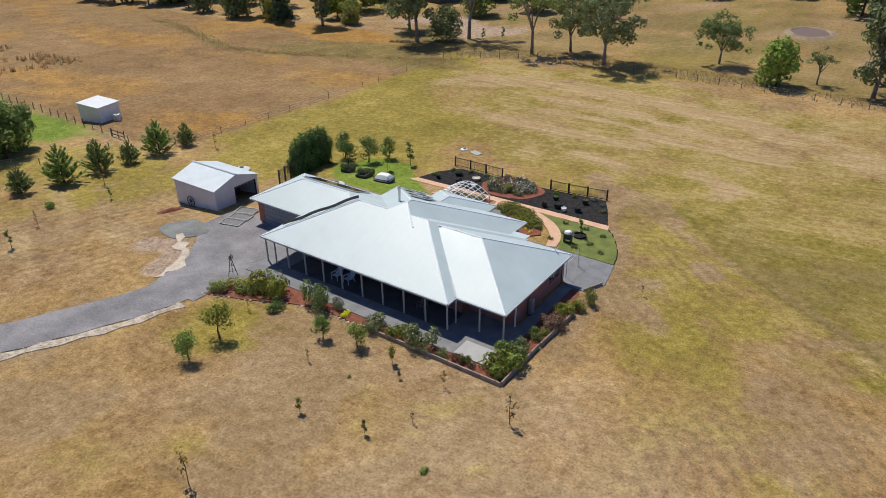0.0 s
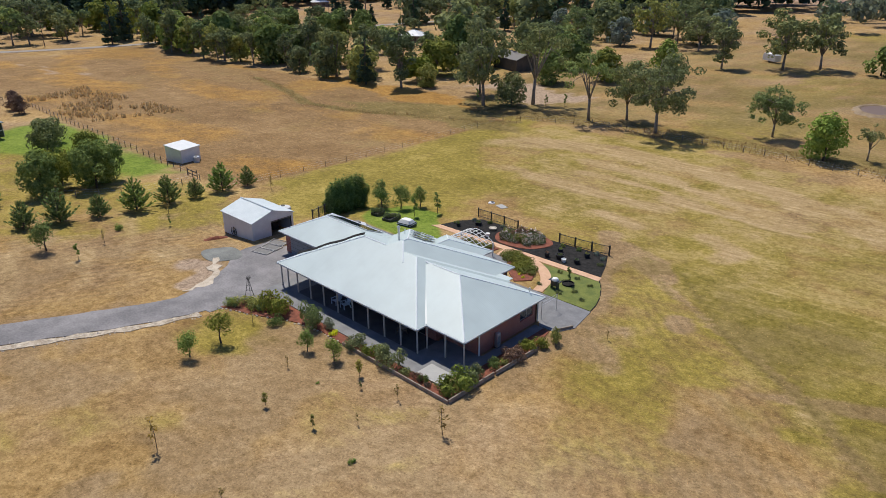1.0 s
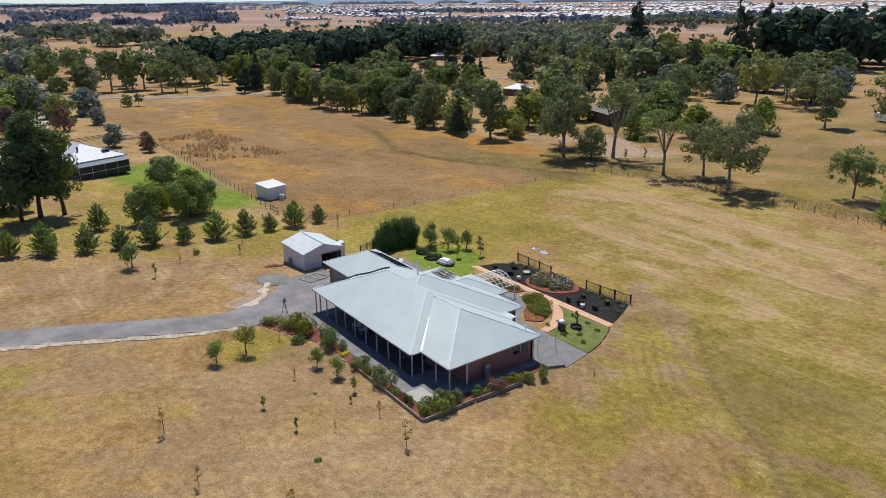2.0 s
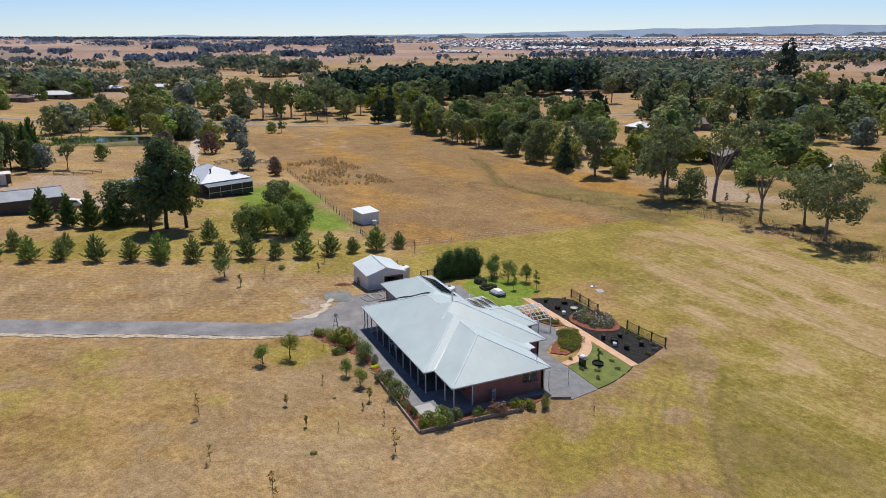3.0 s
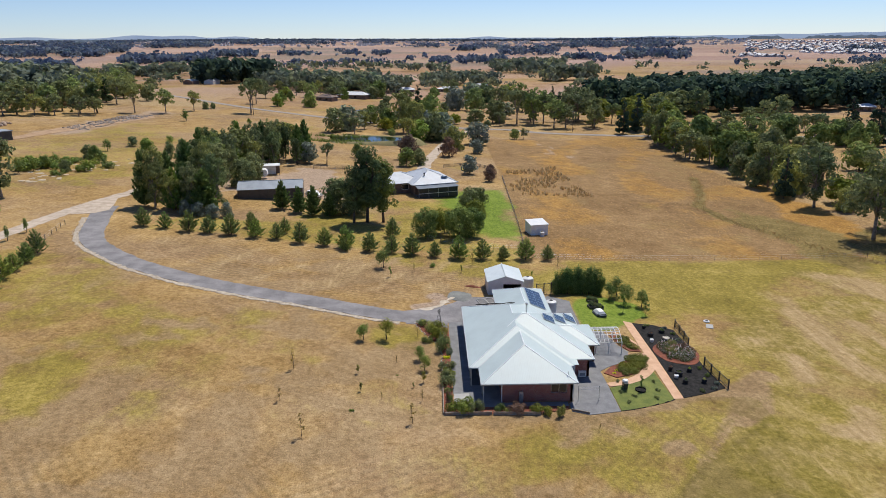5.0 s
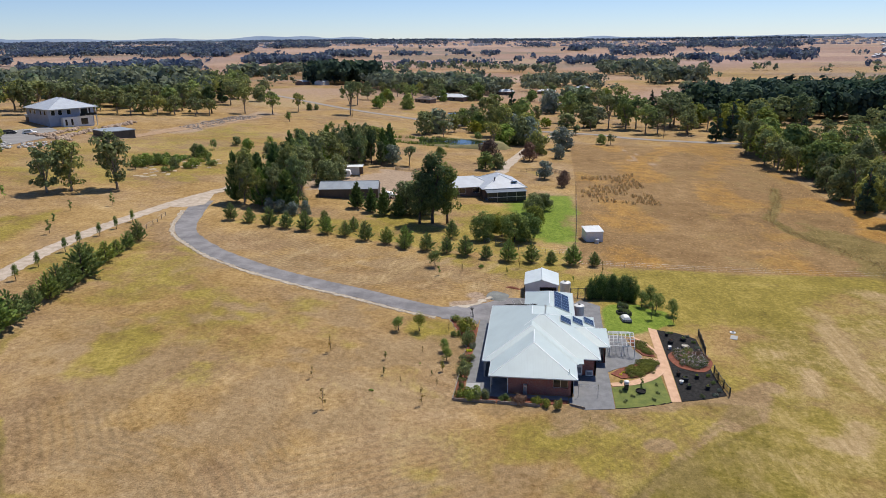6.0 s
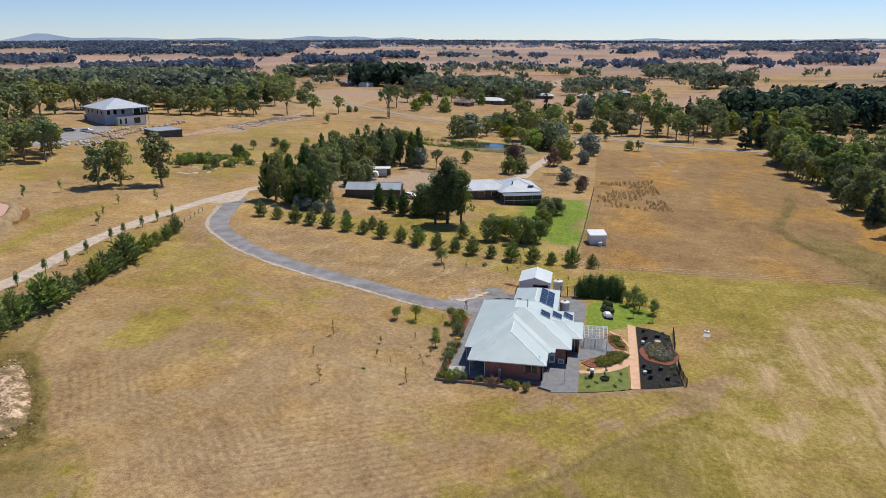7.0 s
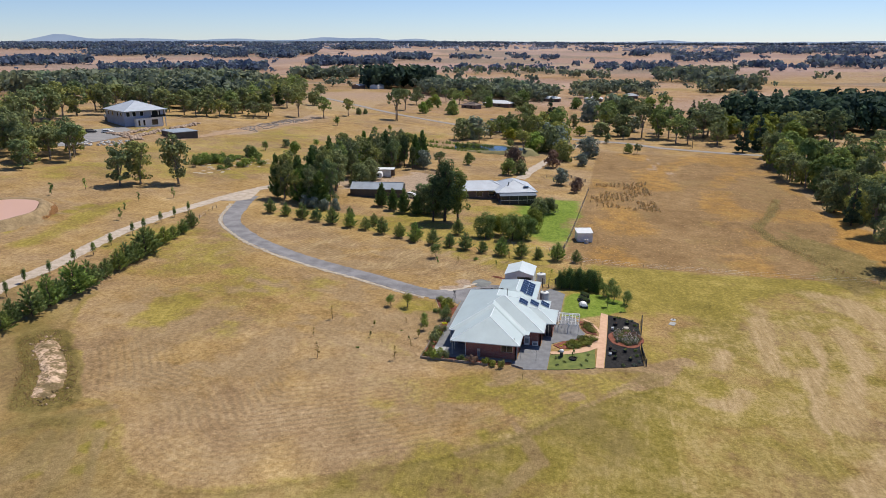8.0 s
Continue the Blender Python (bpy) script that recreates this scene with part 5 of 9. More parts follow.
def shape_of(kind, k, few=1.0):
    """The trunk, the crown and their materials for one variant of a kind, and its height."""
    s = 11 + 7 * k

    def leaves_of(clumps, per, size, *more):
        return leaves("crown", clumps, per * few, size / math.sqrt(few), *more)

    if kind == "gum":
        g, cl = gum_shape(s, spread=(4.4, 5.0, 3.9, 4.7)[k % 4], low=(0.32, 0.28, 0.38, 0.30)[k % 4], clumps=(42, 48, 38, 44)[k % 4])
        return g, leaves_of(cl, 150, 0.25, s, 0.45), BARK, LEAF_GUM, 14.0
    if kind == "open_gum":
        g, cl = gum_shape(s + 3, spread=4.2, low=0.5, clumps=26)
        return g, leaves_of(cl, 90, 0.24, s), BARK, LEAF_GUM, 14.0
    if kind == "wide_gum":
        g, cl = gum_shape(s + 5, spread=6.2, low=0.27, clumps=84)
        return g, leaves_of(cl, 125, 0.22, s, 0.45), BARK, LEAF_GUM, 14.0
    if kind == "dense_gum":
        g, cl = gum_shape(s + 9, spread=3.7, low=0.10, clumps=58)
        return g, leaves_of(cl, 115, 0.27, s, 0.45), BARK, LEAF_GUM, 14.0
    if kind == "tall_gum":
        g, cl = gum_shape(s + 14, spread=2.6, low=0.17, clumps=56)
        return g, leaves_of([(x, y, z, r * 0.85, r) for x, y, z, r, _ in cl], 140, 0.23, s, 0.45), BARK_DARK, LEAF_TALL, 14.0
    if kind == "dome":
        g, cl = dome_shape(s)
        return g, leaves_of(cl, 150, 0.26, s, 0.5), BARK_DARK, LEAF_LUSH, 8.0
    if kind == "gold_dome":
        g, cl = dome_shape(s + 3, spread=4.1, low=0.16)
        return g, leaves_of(cl, 150, 0.27, s, 0.5), BARK, LEAF_GOLD, 8.0
    if kind == "dark_dome":
        g, cl = dome_shape(s + 2, spread=3.7)
        return g, leaves_of(cl, 150, 0.27, s, 0.5), BARK_DARK, LEAF_GUM, 8.0
    if kind == "grey_dome":
        g, cl = dome_shape(s + 4)
        return g, leaves_of(cl, 130, 0.28, s, 0.5), BARK_DARK, LEAF_GREY, 8.0
    if kind == "rust_dome":
        g, cl = dome_shape(s + 6)
        return g, leaves_of(cl, 130, 0.28, s, 0.5), BARK_DARK, LEAF_RUST, 8.0
    if kind == "pine":
        g, cl = pine_shape(s)
        return g, leaves_of(cl, 48, 0.62, s, 0.4), BARK_DARK, LEAF_DARK, 20.0
    if kind == "cypress":
        g, twigs = conifer_shape(s + 1, 7.0, 2.3, 16)
        return g, needles("crown", twigs, 17, s, 0.62, 0.24), BARK_DARK, LEAF_HEDGE, 7.0
    if kind == "tight_cypress":
        g, cl = dome_shape(s + 1, 3.2, 0.42, 12, 0.34)
        return g, leaves_of([(x, y, z, r * 0.7, r) for x, y, z, r, _ in cl], 50, 0.12, s, 0.3), BARK_DARK, LEAF_HEDGE, 3.2
    if kind == "hedge_tree":
        g, cl = dome_shape(s + 12, 4.4, 0.95, 26, 0.04)
        cl += [(0.25 * math.cos(2.1 * i), 0.25 * math.sin(2.1 * i), 4.0 + 0.18 * i, 0.42 - 0.05 * i, 0.5) for i in range(6)]
        return g, leaves_of([(x, y, z, r * 0.7, r * 1.15) for x, y, z, r, _ in cl], 110, 0.12, s, 0.45), BARK_DARK, LEAF_HEDGE, 5.0
    if kind == "conifer":
        g, twigs = conifer_shape(s)
        return g, needles("crown", twigs, 14, s), BARK_DARK, LEAF_CONIFER, 4.6
    if kind == "sapling":
        g, cl = sapling_shape(s)
        return g, leaves_of(cl, 16, 0.14, s, 0.1, 1.8), BARK_DARK, LEAF_LUSH, 2.2
    if kind == "olive_sapling":
        g, cl = sapling_shape(s + 4)
        return g, leaves_of([(x, y, z * 0.85 + 0.1, r * 1.15, r) for x, y, z, r, _ in cl], 17, 0.15, s, 0.1, 1.7), BARK_DARK, LEAF_OLIVE, 2.1
    if kind == "dry_sapling":
        g, cl = sapling_shape(s + 2)
        return g, leaves_of(cl, 8, 0.11, s, 0.1, 1.8), BARK_DARK, LEAF_AUTUMN, 2.2
    if kind == "slim_gum":
        g, cl = dome_shape(s + 5, 3.4, 0.95, 14, 0.38)
        return g, leaves_of(cl, 60, 0.115, s, 0.3), BARK_DARK, LEAF_GOLD, 3.4
    if kind == "young_tree":
        g, cl = dome_shape(s + 8, 3.4, 1.05, 16, 0.26)
        return g, leaves_of(cl, 80, 0.115, s, 0.3), BARK_DARK, LEAF_LUSH, 3.4
    if kind == "mound_bush":
        g, cl = bush_shape(s, 1.0, 0.8, 20)
        return g, leaves_of([(x, y, z * 0.8, r, r * 0.8) for x, y, z, r, _ in cl], 75, 0.085, s, 0.7, 1.2), BARK_DARK, LEAF_MOUND, 0.95
    mat = {"bush": LEAF_LUSH, "olive_bush": LEAF_GUM, "grey_bush": LEAF_GREY, "rust_bush": LEAF_RUST, "gold_bush": LEAF_GOLD, "yellow_bush": LEAF_YELLOW, "flower_bush": LEAF_PINK}[kind]
    g, cl = bush_shape(s)
    return g, leaves_of(cl, 95, 0.095, s, 0.5, 1.25), BARK_DARK, mat, 1.3


LABELS = {
    "gum": ("gum_tree", "gum tree with pale trunk and olive-green crown", "tree"),
    "open_gum": ("gum_tree", "slender gum tree with open see-through crown", "tree"),
    "wide_gum": ("gum_tree", "broad spreading gum tree with forked trunk", "tree"),
    "tall_gum": ("gum_tree", "tall narrow dark gum with leaves far down", "tree"),
    "dense_gum": ("gum_tree", "tall dense gum tree leafy almost to the ground", "tree"),
    "dome": ("leafy_tree", "bright green rounded leafy tree", "tree"),
    "gold_dome": ("leafy_tree", "broad tree with yellow-green sunlit crown", "tree"),
    "dark_dome": ("leafy_tree", "dense olive-green rounded tree", "tree"),
    "grey_dome": ("leafy_tree", "rounded tree with grey-green leaves", "tree"),
    "rust_dome": ("leafy_tree", "small tree with rust-red leaves", "tree"),
    "pine": ("pine_tree", "tall dark green pine tree", "tree"),
    "cypress": ("conifer_tree", "dark green conical conifer with upswept branches", "tree"),
    "tight_cypress": ("young_tree", "slim young tree with narrow dark green crown", "tree"),
    "hedge_tree": ("hedge_tree", "dense dark green upright hedge tree", "tree"),
    "conifer": ("young_conifer", "young green conifer planted in a row", "tree"),
    "sapling": ("sapling", "thin green sapling in dry lawn", "sapling"),
    "olive_sapling": ("sapling", "short bushy olive-green sapling in dry lawn", "sapling"),
    "dry_sapling": ("sapling", "thin brownish sapling in dry lawn", "sapling"),
    "slim_gum": ("young_tree", "slender young tree with thin yellow-green crown", "tree"),
    "young_tree": ("young_tree", "small young tree with round green crown", "tree"),
    "bush": ("shrub", "leafy green garden shrub in mulch", "shrub"),
    "olive_bush": ("shrub", "dark olive garden shrub in mulch", "shrub"),
    "grey_bush": ("shrub", "silvery grey-green shrub in mulch", "shrub"),
    "gold_bush": ("shrub", "rounded yellow-green garden shrub in mulch", "shrub"),
    "mound_bush": ("shrub", "low dense olive-green hedge mound", "shrub"),
    "rust_bush": ("shrub", "purple-brown garden shrub in mulch", "shrub"),
    "yellow_bush": ("flower_clump", "low clump of yellow flowers", "flowers"),
    "flower_bush": ("rose_bush", "pale flowering rose bush in mulch", "shrub"),
}
GROWN, sow = {}, random.Random(21)


def plant(kind, x, y, h, variants=3, wide=1.0, group="", sink=0.0):
    """A plant of its own at a place, h metres high; alike plants share their meshes."""
    k = sow.randrange(variants)
    away = math.hypot(x + 25, y - 10)
    few = 0.85 if away < 60 else 0.55 if away < 125 else 0.22 if away < 240 else 0.12
    if kind == "pine":
        few = max(few, 0.45)
    if (kind, k, few) not in GROWN:
        g, crown, bark, leaf, tall = shape_of(kind, k, few)
        trunk = g.mesh("trunk", smooth=True)
        trunk.materials.append(bark)
        crown.materials.append(leaf)
        GROWN[kind, k, few] = trunk, crown, tall
    trunk, crown, tall = GROWN[kind, k, few]
    name, label, category = LABELS[kind]
    s = h / tall
    ob = thing(name, (x, y, gz(x, y) - sink), label, category, group)
    ob.matrix_basis = pose(x, y, gz(x, y) - sink, 0, 0, sow.uniform(0, 360)) @ Matrix.Diagonal((s * wide, s * wide, s, 1))
    part("trunk", trunk, bark_dummy, ob, placed=False)
    part("crown", crown, bark_dummy, ob, placed=False)
    return ob


bark_dummy = BARK
# gums beside the paddock and behind the lawn
for kind, x, y, h in (("dense_gum", -105, 92.7, 16.5), ("dark_dome", -101, 98.3, 6.5), ("gum", -73.5, 88.8, 19.5), ("gum", -83.3, 99, 15), ("dark_dome", -68.8, 93.2, 8.5), ("open_gum", -65.3, 96.7, 19.5), ("open_gum", -46.4, 90.4, 15.2),
                      ("gum", -40.7, 96, 12.5), ("wide_gum", -30.5, 88.8, 16.0), ("dome", -59.9, 150.6, 9.5), ("gum", -89.5, 196.4, 18.0), ("wide_gum", -86.9, 211.2, 17.0), ("wide_gum", -12.6, 99.5, 10.1), ("dome", -0.5, 88.5, 8.2), ("dense_gum", 13.5, 88.5, 17.0), ("wide_gum", 17, 93, 15.0), ("open_gum", 4.9, 92.9, 6.5), ("dense_gum", -52, 168, 14), ("wide_gum", -38, 176, 17), ("gum", -30, 182, 16), ("dome", 3, 160, 13), ("dome", -3, 182, 10), ("dome", 24, 120, 11), ("gum", 30, 150, 14)):
    plant(kind, x, y, h, 4 if kind == "gum" else 2, group="gums along the lawn's far side")
for x, y in ((-61.6, 96.6), (-58.5, 99.7), (-79.0, 93.0)):
    plant("sapling", x, y, 2.6, group="gums along the lawn's far side")
# the belt along the paddock
for kind, x, y, h in (("pine", -270, 85, 19.5), ("pine", -276, 93, 21), ("dense_gum", -226, 88, 18.5), ("dome", -233, 93, 17), ("dense_gum", -201, 87, 15.5), ("dense_gum", -194, 88.5, 14.5), ("gum", -174.4, 90, 13), ("dome", -170.5, 95, 16.0), ("dark_dome", -149.5, 90, 9.5), ("dark_dome", -134.4, 88.5, 11), ("pine", -116.5, 88, 14), ("dark_dome", -122, 92, 12),
                      ("dense_gum", -215, 91, 16), ("dark_dome", -184, 91, 12), ("dense_gum", -160, 93, 13), ("dark_dome", -142, 94, 12), ("dark_dome", -128, 97, 13), ("pine", -244, 95, 17), ("dense_gum", -253, 92, 15), ("dense_gum", -224, 104, 15), ("gum", -250, 126, 15), ("dark_dome", -232, 122, 12), ("gum", -207, 106, 16), ("dense_gum", -189, 104, 17)):
    plant(kind, x, y + 2.5, h * 0.86, 3, 0.95, group="tree belt along the paddock")
for kind, x, y, h in (("dense_gum", -165, 108, 15), ("dark_dome", -150, 107, 12), ("gum", -138, 110, 14), ("dark_dome", -176, 112, 11), ("gum", -254, 154, 19), ("dome", -215, 160, 11), ("dome", -206, 168, 10), ("dome", -198, 158, 11), ("dark_dome", -128.5, 141, 19), ("dome", -120, 131, 15), ("grey_dome", -100.8, 195.9, 10.5), ("dense_gum", -130.8, 235, 12), ("gum", -126, 208, 12), ("dense_gum", -169, 222, 14), ("dense_gum", -102, 141, 14),
                      ("gum", -98, 148, 13), ("dense_gum", -88, 152, 12), ("dark_dome", -110, 155, 11), ("pine", -164, 237, 18), ("pine", -173, 260, 18), ("pine", -181, 289, 17), ("pine", -157, 289, 33), ("pine", -171, 340, 34), ("pine", -165, 310, 28), ("pine", -284, 371, 34), ("pine", -304, 400, 35), ("gum", -316, 83, 13), ("pine", -345, 96, 18), ("gum", -260, 170, 9), ("dark_dome", -235, 175, 9)):
    plant(kind, x, y, h, 3, group="trees round the far houses")
# the grove by the track and round the neighbours' sheds
for kind, x, y, h in (("dense_gum", -86.5, -67, 13.2), ("cypress", -84.5, -62, 9.2), ("dense_gum", -84, -58.3, 10.8), ("cypress", -83.0, -55, 9.8), ("dense_gum", -87, -53.5, 12.5), ("cypress", -88, -61, 10), ("dense_gum", -98, -60, 13.5), ("gum", -104, -58.5, 13.5), ("dense_gum", -109, -60, 13), ("dense_gum", -120, -63, 13), ("dense_gum", -128, -62, 13), ("gum", -140, -63, 13.5), ("dense_gum", -148, -60, 13),
                      ("dense_gum", -158.6, -57.3, 13), ("gum", -166.8, -54.5, 13), ("dense_gum", -167.7, -50, 11), ("grey_dome", -160.9, -45, 7.5), ("gum", -161.9, -39.4, 7.5), ("dense_gum", -135, -67, 12), ("dark_dome", -116, -55, 8), ("dark_dome", -126, -55, 8), ("cypress", -91.7, -39.9, 6.6), ("cypress", -88.5, -35.5, 6.0), ("cypress", -86.9, -31.9, 6.6), ("tall_gum", -82.6, -19.4, 18), ("tall_gum", -83.2, -15.9, 15.5), ("tall_gum", -81.2, -22.2, 13.5),
                      ("dark_dome", -90, -27.0, 9), ("dark_dome", -91, -22.5, 9), ("cypress", -86.4, -28.2, 5.5), ("dome", -71.5, -6.4, 6.6), ("dome", -70.5, 0.4, 7.2), ("gold_dome", -75, -2.5, 6.2), ("gold_dome", -83, 4.4, 6.0), ("dome", -74, 3.4, 6.4), ("dark_dome", -100.5, 4.2, 6.2)):
    plant(kind, x, y, h * (1.08 if kind == "dense_gum" else 1), 3, 0.72 if kind == "dense_gum" else 1.0, group="trees round the neighbours' yard")
for x, y in ((-79.5, -55.5), (-78.5, -52.0), (-80.5, -49.5), (-79.8, -58.5)):
    plant("grey_dome", x, y, 3.4, 2, group="silvery shrubs in the grove")
for kind, x, y, h in (("dark_dome", -105.5, 6.6, 5.6), ("grey_dome", -154, 7.2, 6.5), ("rust_dome", -141, 12.3, 4.4), ("rust_dome", -146.8, 13.1, 4.6), ("rust_dome", -192, 1.5, 7.6), ("grey_dome", -202, 12.7, 6), ("dome", -165, -13.3, 7), ("dark_dome", -169, -9, 5.8), ("rust_dome", -181.8, -13.6, 9), ("dome", -179.6, -31, 5), ("gum", -222, -14, 12), ("dark_dome", -252, -48.3, 11.5), ("dome", -277, -25, 11), ("grey_dome", -240, 0, 13),
                      ("dense_gum", -263, -17.8, 21), ("dense_gum", -249, -11.6, 17), ("dark_dome", -237, -4, 13), ("dome", -362, -96.7, 8.5), ("dome", -385, -99, 7.5), ("dome", -410, -98, 6.5), ("dark_dome", -373, -78.8, 10.5), ("dark_dome", -410, -34, 8), ("gum", -342, 21, 19), ("dense_gum", -320, 29, 14), ("gum", -318, 42, 20), ("dense_gum", -317, 51, 20), ("gum", -296, 58.6, 16), ("dark_dome", -250.7, 33, 5.3), ("gum", -250, 37, 5.3), ("gum", -310.7, -100, 20)):
    plant(kind, x, y, h, 3, group="trees along the country road")
# trees round the two-storey house and the dam
for kind, x, y, h in (("dense_gum", -95.7, -165.7, 15), ("gum", -96.2, -159, 10.5), ("gum", -96.2, -153, 11.8), ("gum", -97.2, -146.4, 13), ("dense_gum", -131, -194, 17), ("dense_gum", -106, -178, 14.5), ("dense_gum", -112, -186, 15), ("dense_gum", -80, -109, 13.6), ("dense_gum", -75, -112, 12.8), ("dense_gum", -86.1, -100.7, 15.2), ("gum", -276.5, -147, 15), ("gum", -284, -135, 12.8), ("gum", -305, -128, 11), ("gum", -373, -112, 15), ("dense_gum", -100, -171, 13), ("wide_gum", -118, -200, 16), ("dense_gum", -88, -172, 14), ("wide_gum", -80, -180, 15)):
    plant(kind, x, y, h, 3, group="gums round the two-storey house")
for x, y, h in ((-112.8, -111.5, 4.5), (-117.8, -110.5, 4.2), (-122.6, -109.9, 4.4), (-128, -110, 3.8), (-119.7, -102.9, 3.6), (-123, -99, 3.4), (-137.4, -103.3, 5.0), (-146, -93, 3.6), (-158.6, -108.9, 4.2), (-172.5, -106.5, 4.0), (-158.6, -96.3, 5.4), (-163, -91, 4.0), (-181, -97, 4.0), (-197, -90.6, 6.0), (-233, -88, 5.0), (-256, -116, 5.5), (-261, -89, 2.6), (-318, -126, 4.4), (-324, -124, 3.5), (-131, -98, 3.0), (-142, -107, 4.6)):
    plant(sow.choice(("young_tree", "dome", "dark_dome")), x, y, h, 2, group="orchard trees")
for kind, x, y, h in (("gum", -104, -150.5, 10.5), ("dense_gum", -109, -154, 10.5), ("gum", -90, -156, 12), ("dense_gum", -102, -158, 12), ("wide_gum", -113, -161, 12), ("dense_gum", -139, -206, 16), ("gum", -150, -213, 16), ("dense_gum", -163, -219, 17), ("dense_gum", -176, -222, 17), ("gum", -189, -226, 18), ("dense_gum", -203, -230, 18), ("dense_gum", -214, -222, 16),
                      ("gum", -226, -211, 15), ("dense_gum", -232, -202, 15), ("gum", -238, -194, 14), ("gum", -236, -186, 11), ("dense_gum", -243, -184, 14), ("gum", -242, -176, 10), ("gum", -249, -171, 10), ("dense_gum", -254, -176, 14), ("gum", -252, -162, 9.5), ("gum", -257, -157, 9), ("dense_gum", -262, -166, 13), ("tall_gum", -266, -160, 15), ("dense_gum", -258, -190, 16), ("dense_gum", -270, -178, 15)):
    plant(kind, x, y, h, 3, 1.15, group="gums round the two-storey house")
for x, y in ((-117.7, -114.6), (-117.1, -112.0), (-121.2, -112.1), (-124.4, -111.6), (-127.8, -110.9), (-124.4, -106.4), (-131.6, -108.2), (-135.2, -107.5), (-131.1, -101.8), (-141.0, -104.2), (-123.1, -99.7), (-129.9, -96.4), (-114.4, -102.3), (-126.1, -116.5), (-131.0, -116.0)):
    plant("bush", x, y, sow.uniform(1.6, 3.0), 3, 1.3, group="orchard shrubs")
# the row of young conifers, the hedge and guarded saplings along the track
ROW = [(-68.6, -62.9), (-68.0, -58.3), (-67.0, -53.4), (-66.4, -49.2), (-66.0, -44.8), (-65.1, -39.8), (-64.6, -35.6), (-62.8, -30.7), (-61.5, -25.8), (-61.0, -21.7), (-59.2, -17.0), (-58.5, -12.8), (-58.0, -8.9), (-56.9, -4.7), (-56.5, -0.2), (-56.7, 4.3), (-56.6, 8.1), (-57.0, 12.4), (-57.1, 16.5)]
for i, (x, y) in enumerate(ROW):
    plant("conifer", x, y, (3.9, 3.4, 4.2, 3.7, 4.4)[i % 5] * (0.8 if i in (13, 16, 18) else 1.0), 4, 1.12, group="row of young conifers")
for x, y, h in ((-72.5, -42.5, 3.4), (-69.8, -35.0, 3.2), (-58.5, -21.5, 2.6), (-70.5, -13.2, 4.2)):
    plant("conifer", x, y, h, 2, 1.0, group="row of young conifers")
HEDGE = [(17, -64, 4.6), (14, -64.8, 4.2), (11, -64.4, 4.8), (7.0, -64.8, 4.6), (3.8, -65.4, 4.0), (0.4, -65.4, 5.0), (-3.6, -65.3, 4.6), (-6.3, -65.9, 3.6), (-9.1, -66.4, 4.2), (-13, -67.0, 5.2), (-16, -67.6, 5.6), (-19.0, -67.6, 5.0), (-23.5, -68.4, 5.2), (-26.5, -69.0, 4.6), (-32.3, -69.9, 3.2), (-37, -70.4, 3.6), (-41, -70.9, 4.0), (-46, -71.9, 3.8), (22, -63.6, 4.6), (27, -63, 4.8)]
for x, y, h in HEDGE:
    plant("conifer", x + sow.uniform(-0.5, 0.5), y, h * sow.uniform(0.75, 1.2), 4, sow.uniform(1.0, 1.4), group="conifer hedge along the track")
for x, y in ((-0.5, -75.9), (-6.1, -75.7), (-13.4, -76.6), (-18.8, -76.6), (-25.8, -78.0), (-34.9, -79.4), (-39.5, -79.7), (-46.5, -80.2), (-52.3, -80.3), (-58.5, -80.4), (6, -73.5)):
    plant("tight_cypress", x, y, 2.9, 2, 1.0, group="guarded saplings along the track")
for x, y in ((-44.0, -89.0), (-51.0, -93.0), (-62.0, -97.0), (-70.0, -92.0), (-30, -118), (-38, -122), (-45, -124), (-22, -112), (-56, -118), (-66, -116)):
    plant("sapling", x, y, sow.uniform(1.8, 3.2), group="saplings round the dam")
# saplings on the lawn before the house
for kind, x, y, h in (("dry_sapling", -6.5, -21.6, 2.4), ("young_tree", -16.1, -14.3, 2.6), ("slim_gum", -16.6, -11.3, 3.4), ("dry_sapling", -9.6, -9.7, 1.1), ("olive_sapling", -6.0, -14.0, 1.15), ("dry_sapling", -18.3, -7.3, 1.2), ("bush", -16.8, -6.0, 1.0), ("young_tree", -10.9, -6.9, 2.1), ("young_tree", -8.2, -6.3, 2.3), ("olive_sapling", -1.5, -13.3, 1.1),
                      ("dry_sapling", 0.1, -10.9, 0.9), ("bush", 3.1, -13.8, 0.35), ("olive_sapling", -5.0, -6.4, 1.5), ("olive_sapling", -3.5, -7.5, 0.7), ("dry_sapling", -0.7, -6.5, 1.3), ("dry_sapling", 4.7, -7.4, 2.3), ("dry_sapling", 1.5, -21.6, 1.6), ("dry_sapling", 8.4, -18.1, 2.5), ("bush", -6.1, -9.5, 0.2), ("dry_sapling", 5.7, 11.7, 1.0), ("dry_sapling", -12.9, -14.1, 0.5)):
    plant(kind, x, y, h, 2, group="young plants on the front lawn")
for kind, x, y, h in (("young_tree", -48.7, -13.7, 4.0), ("sapling", -43.6, -12.3, 1.8), ("dry_sapling", -46.7, -8.3, 1.7), ("dry_sapling", -52.3, 2.0, 2.4), ("sapling", -47.7, -0.1, 1.3), ("bush", -50.5, -5.2, 0.8), ("dry_sapling", -52.9, 17.7, 2.2), ("sapling", -45.8, 12, 1.2)):
    plant(kind, x, y, h, 2, group="young trees on the dry lawn")
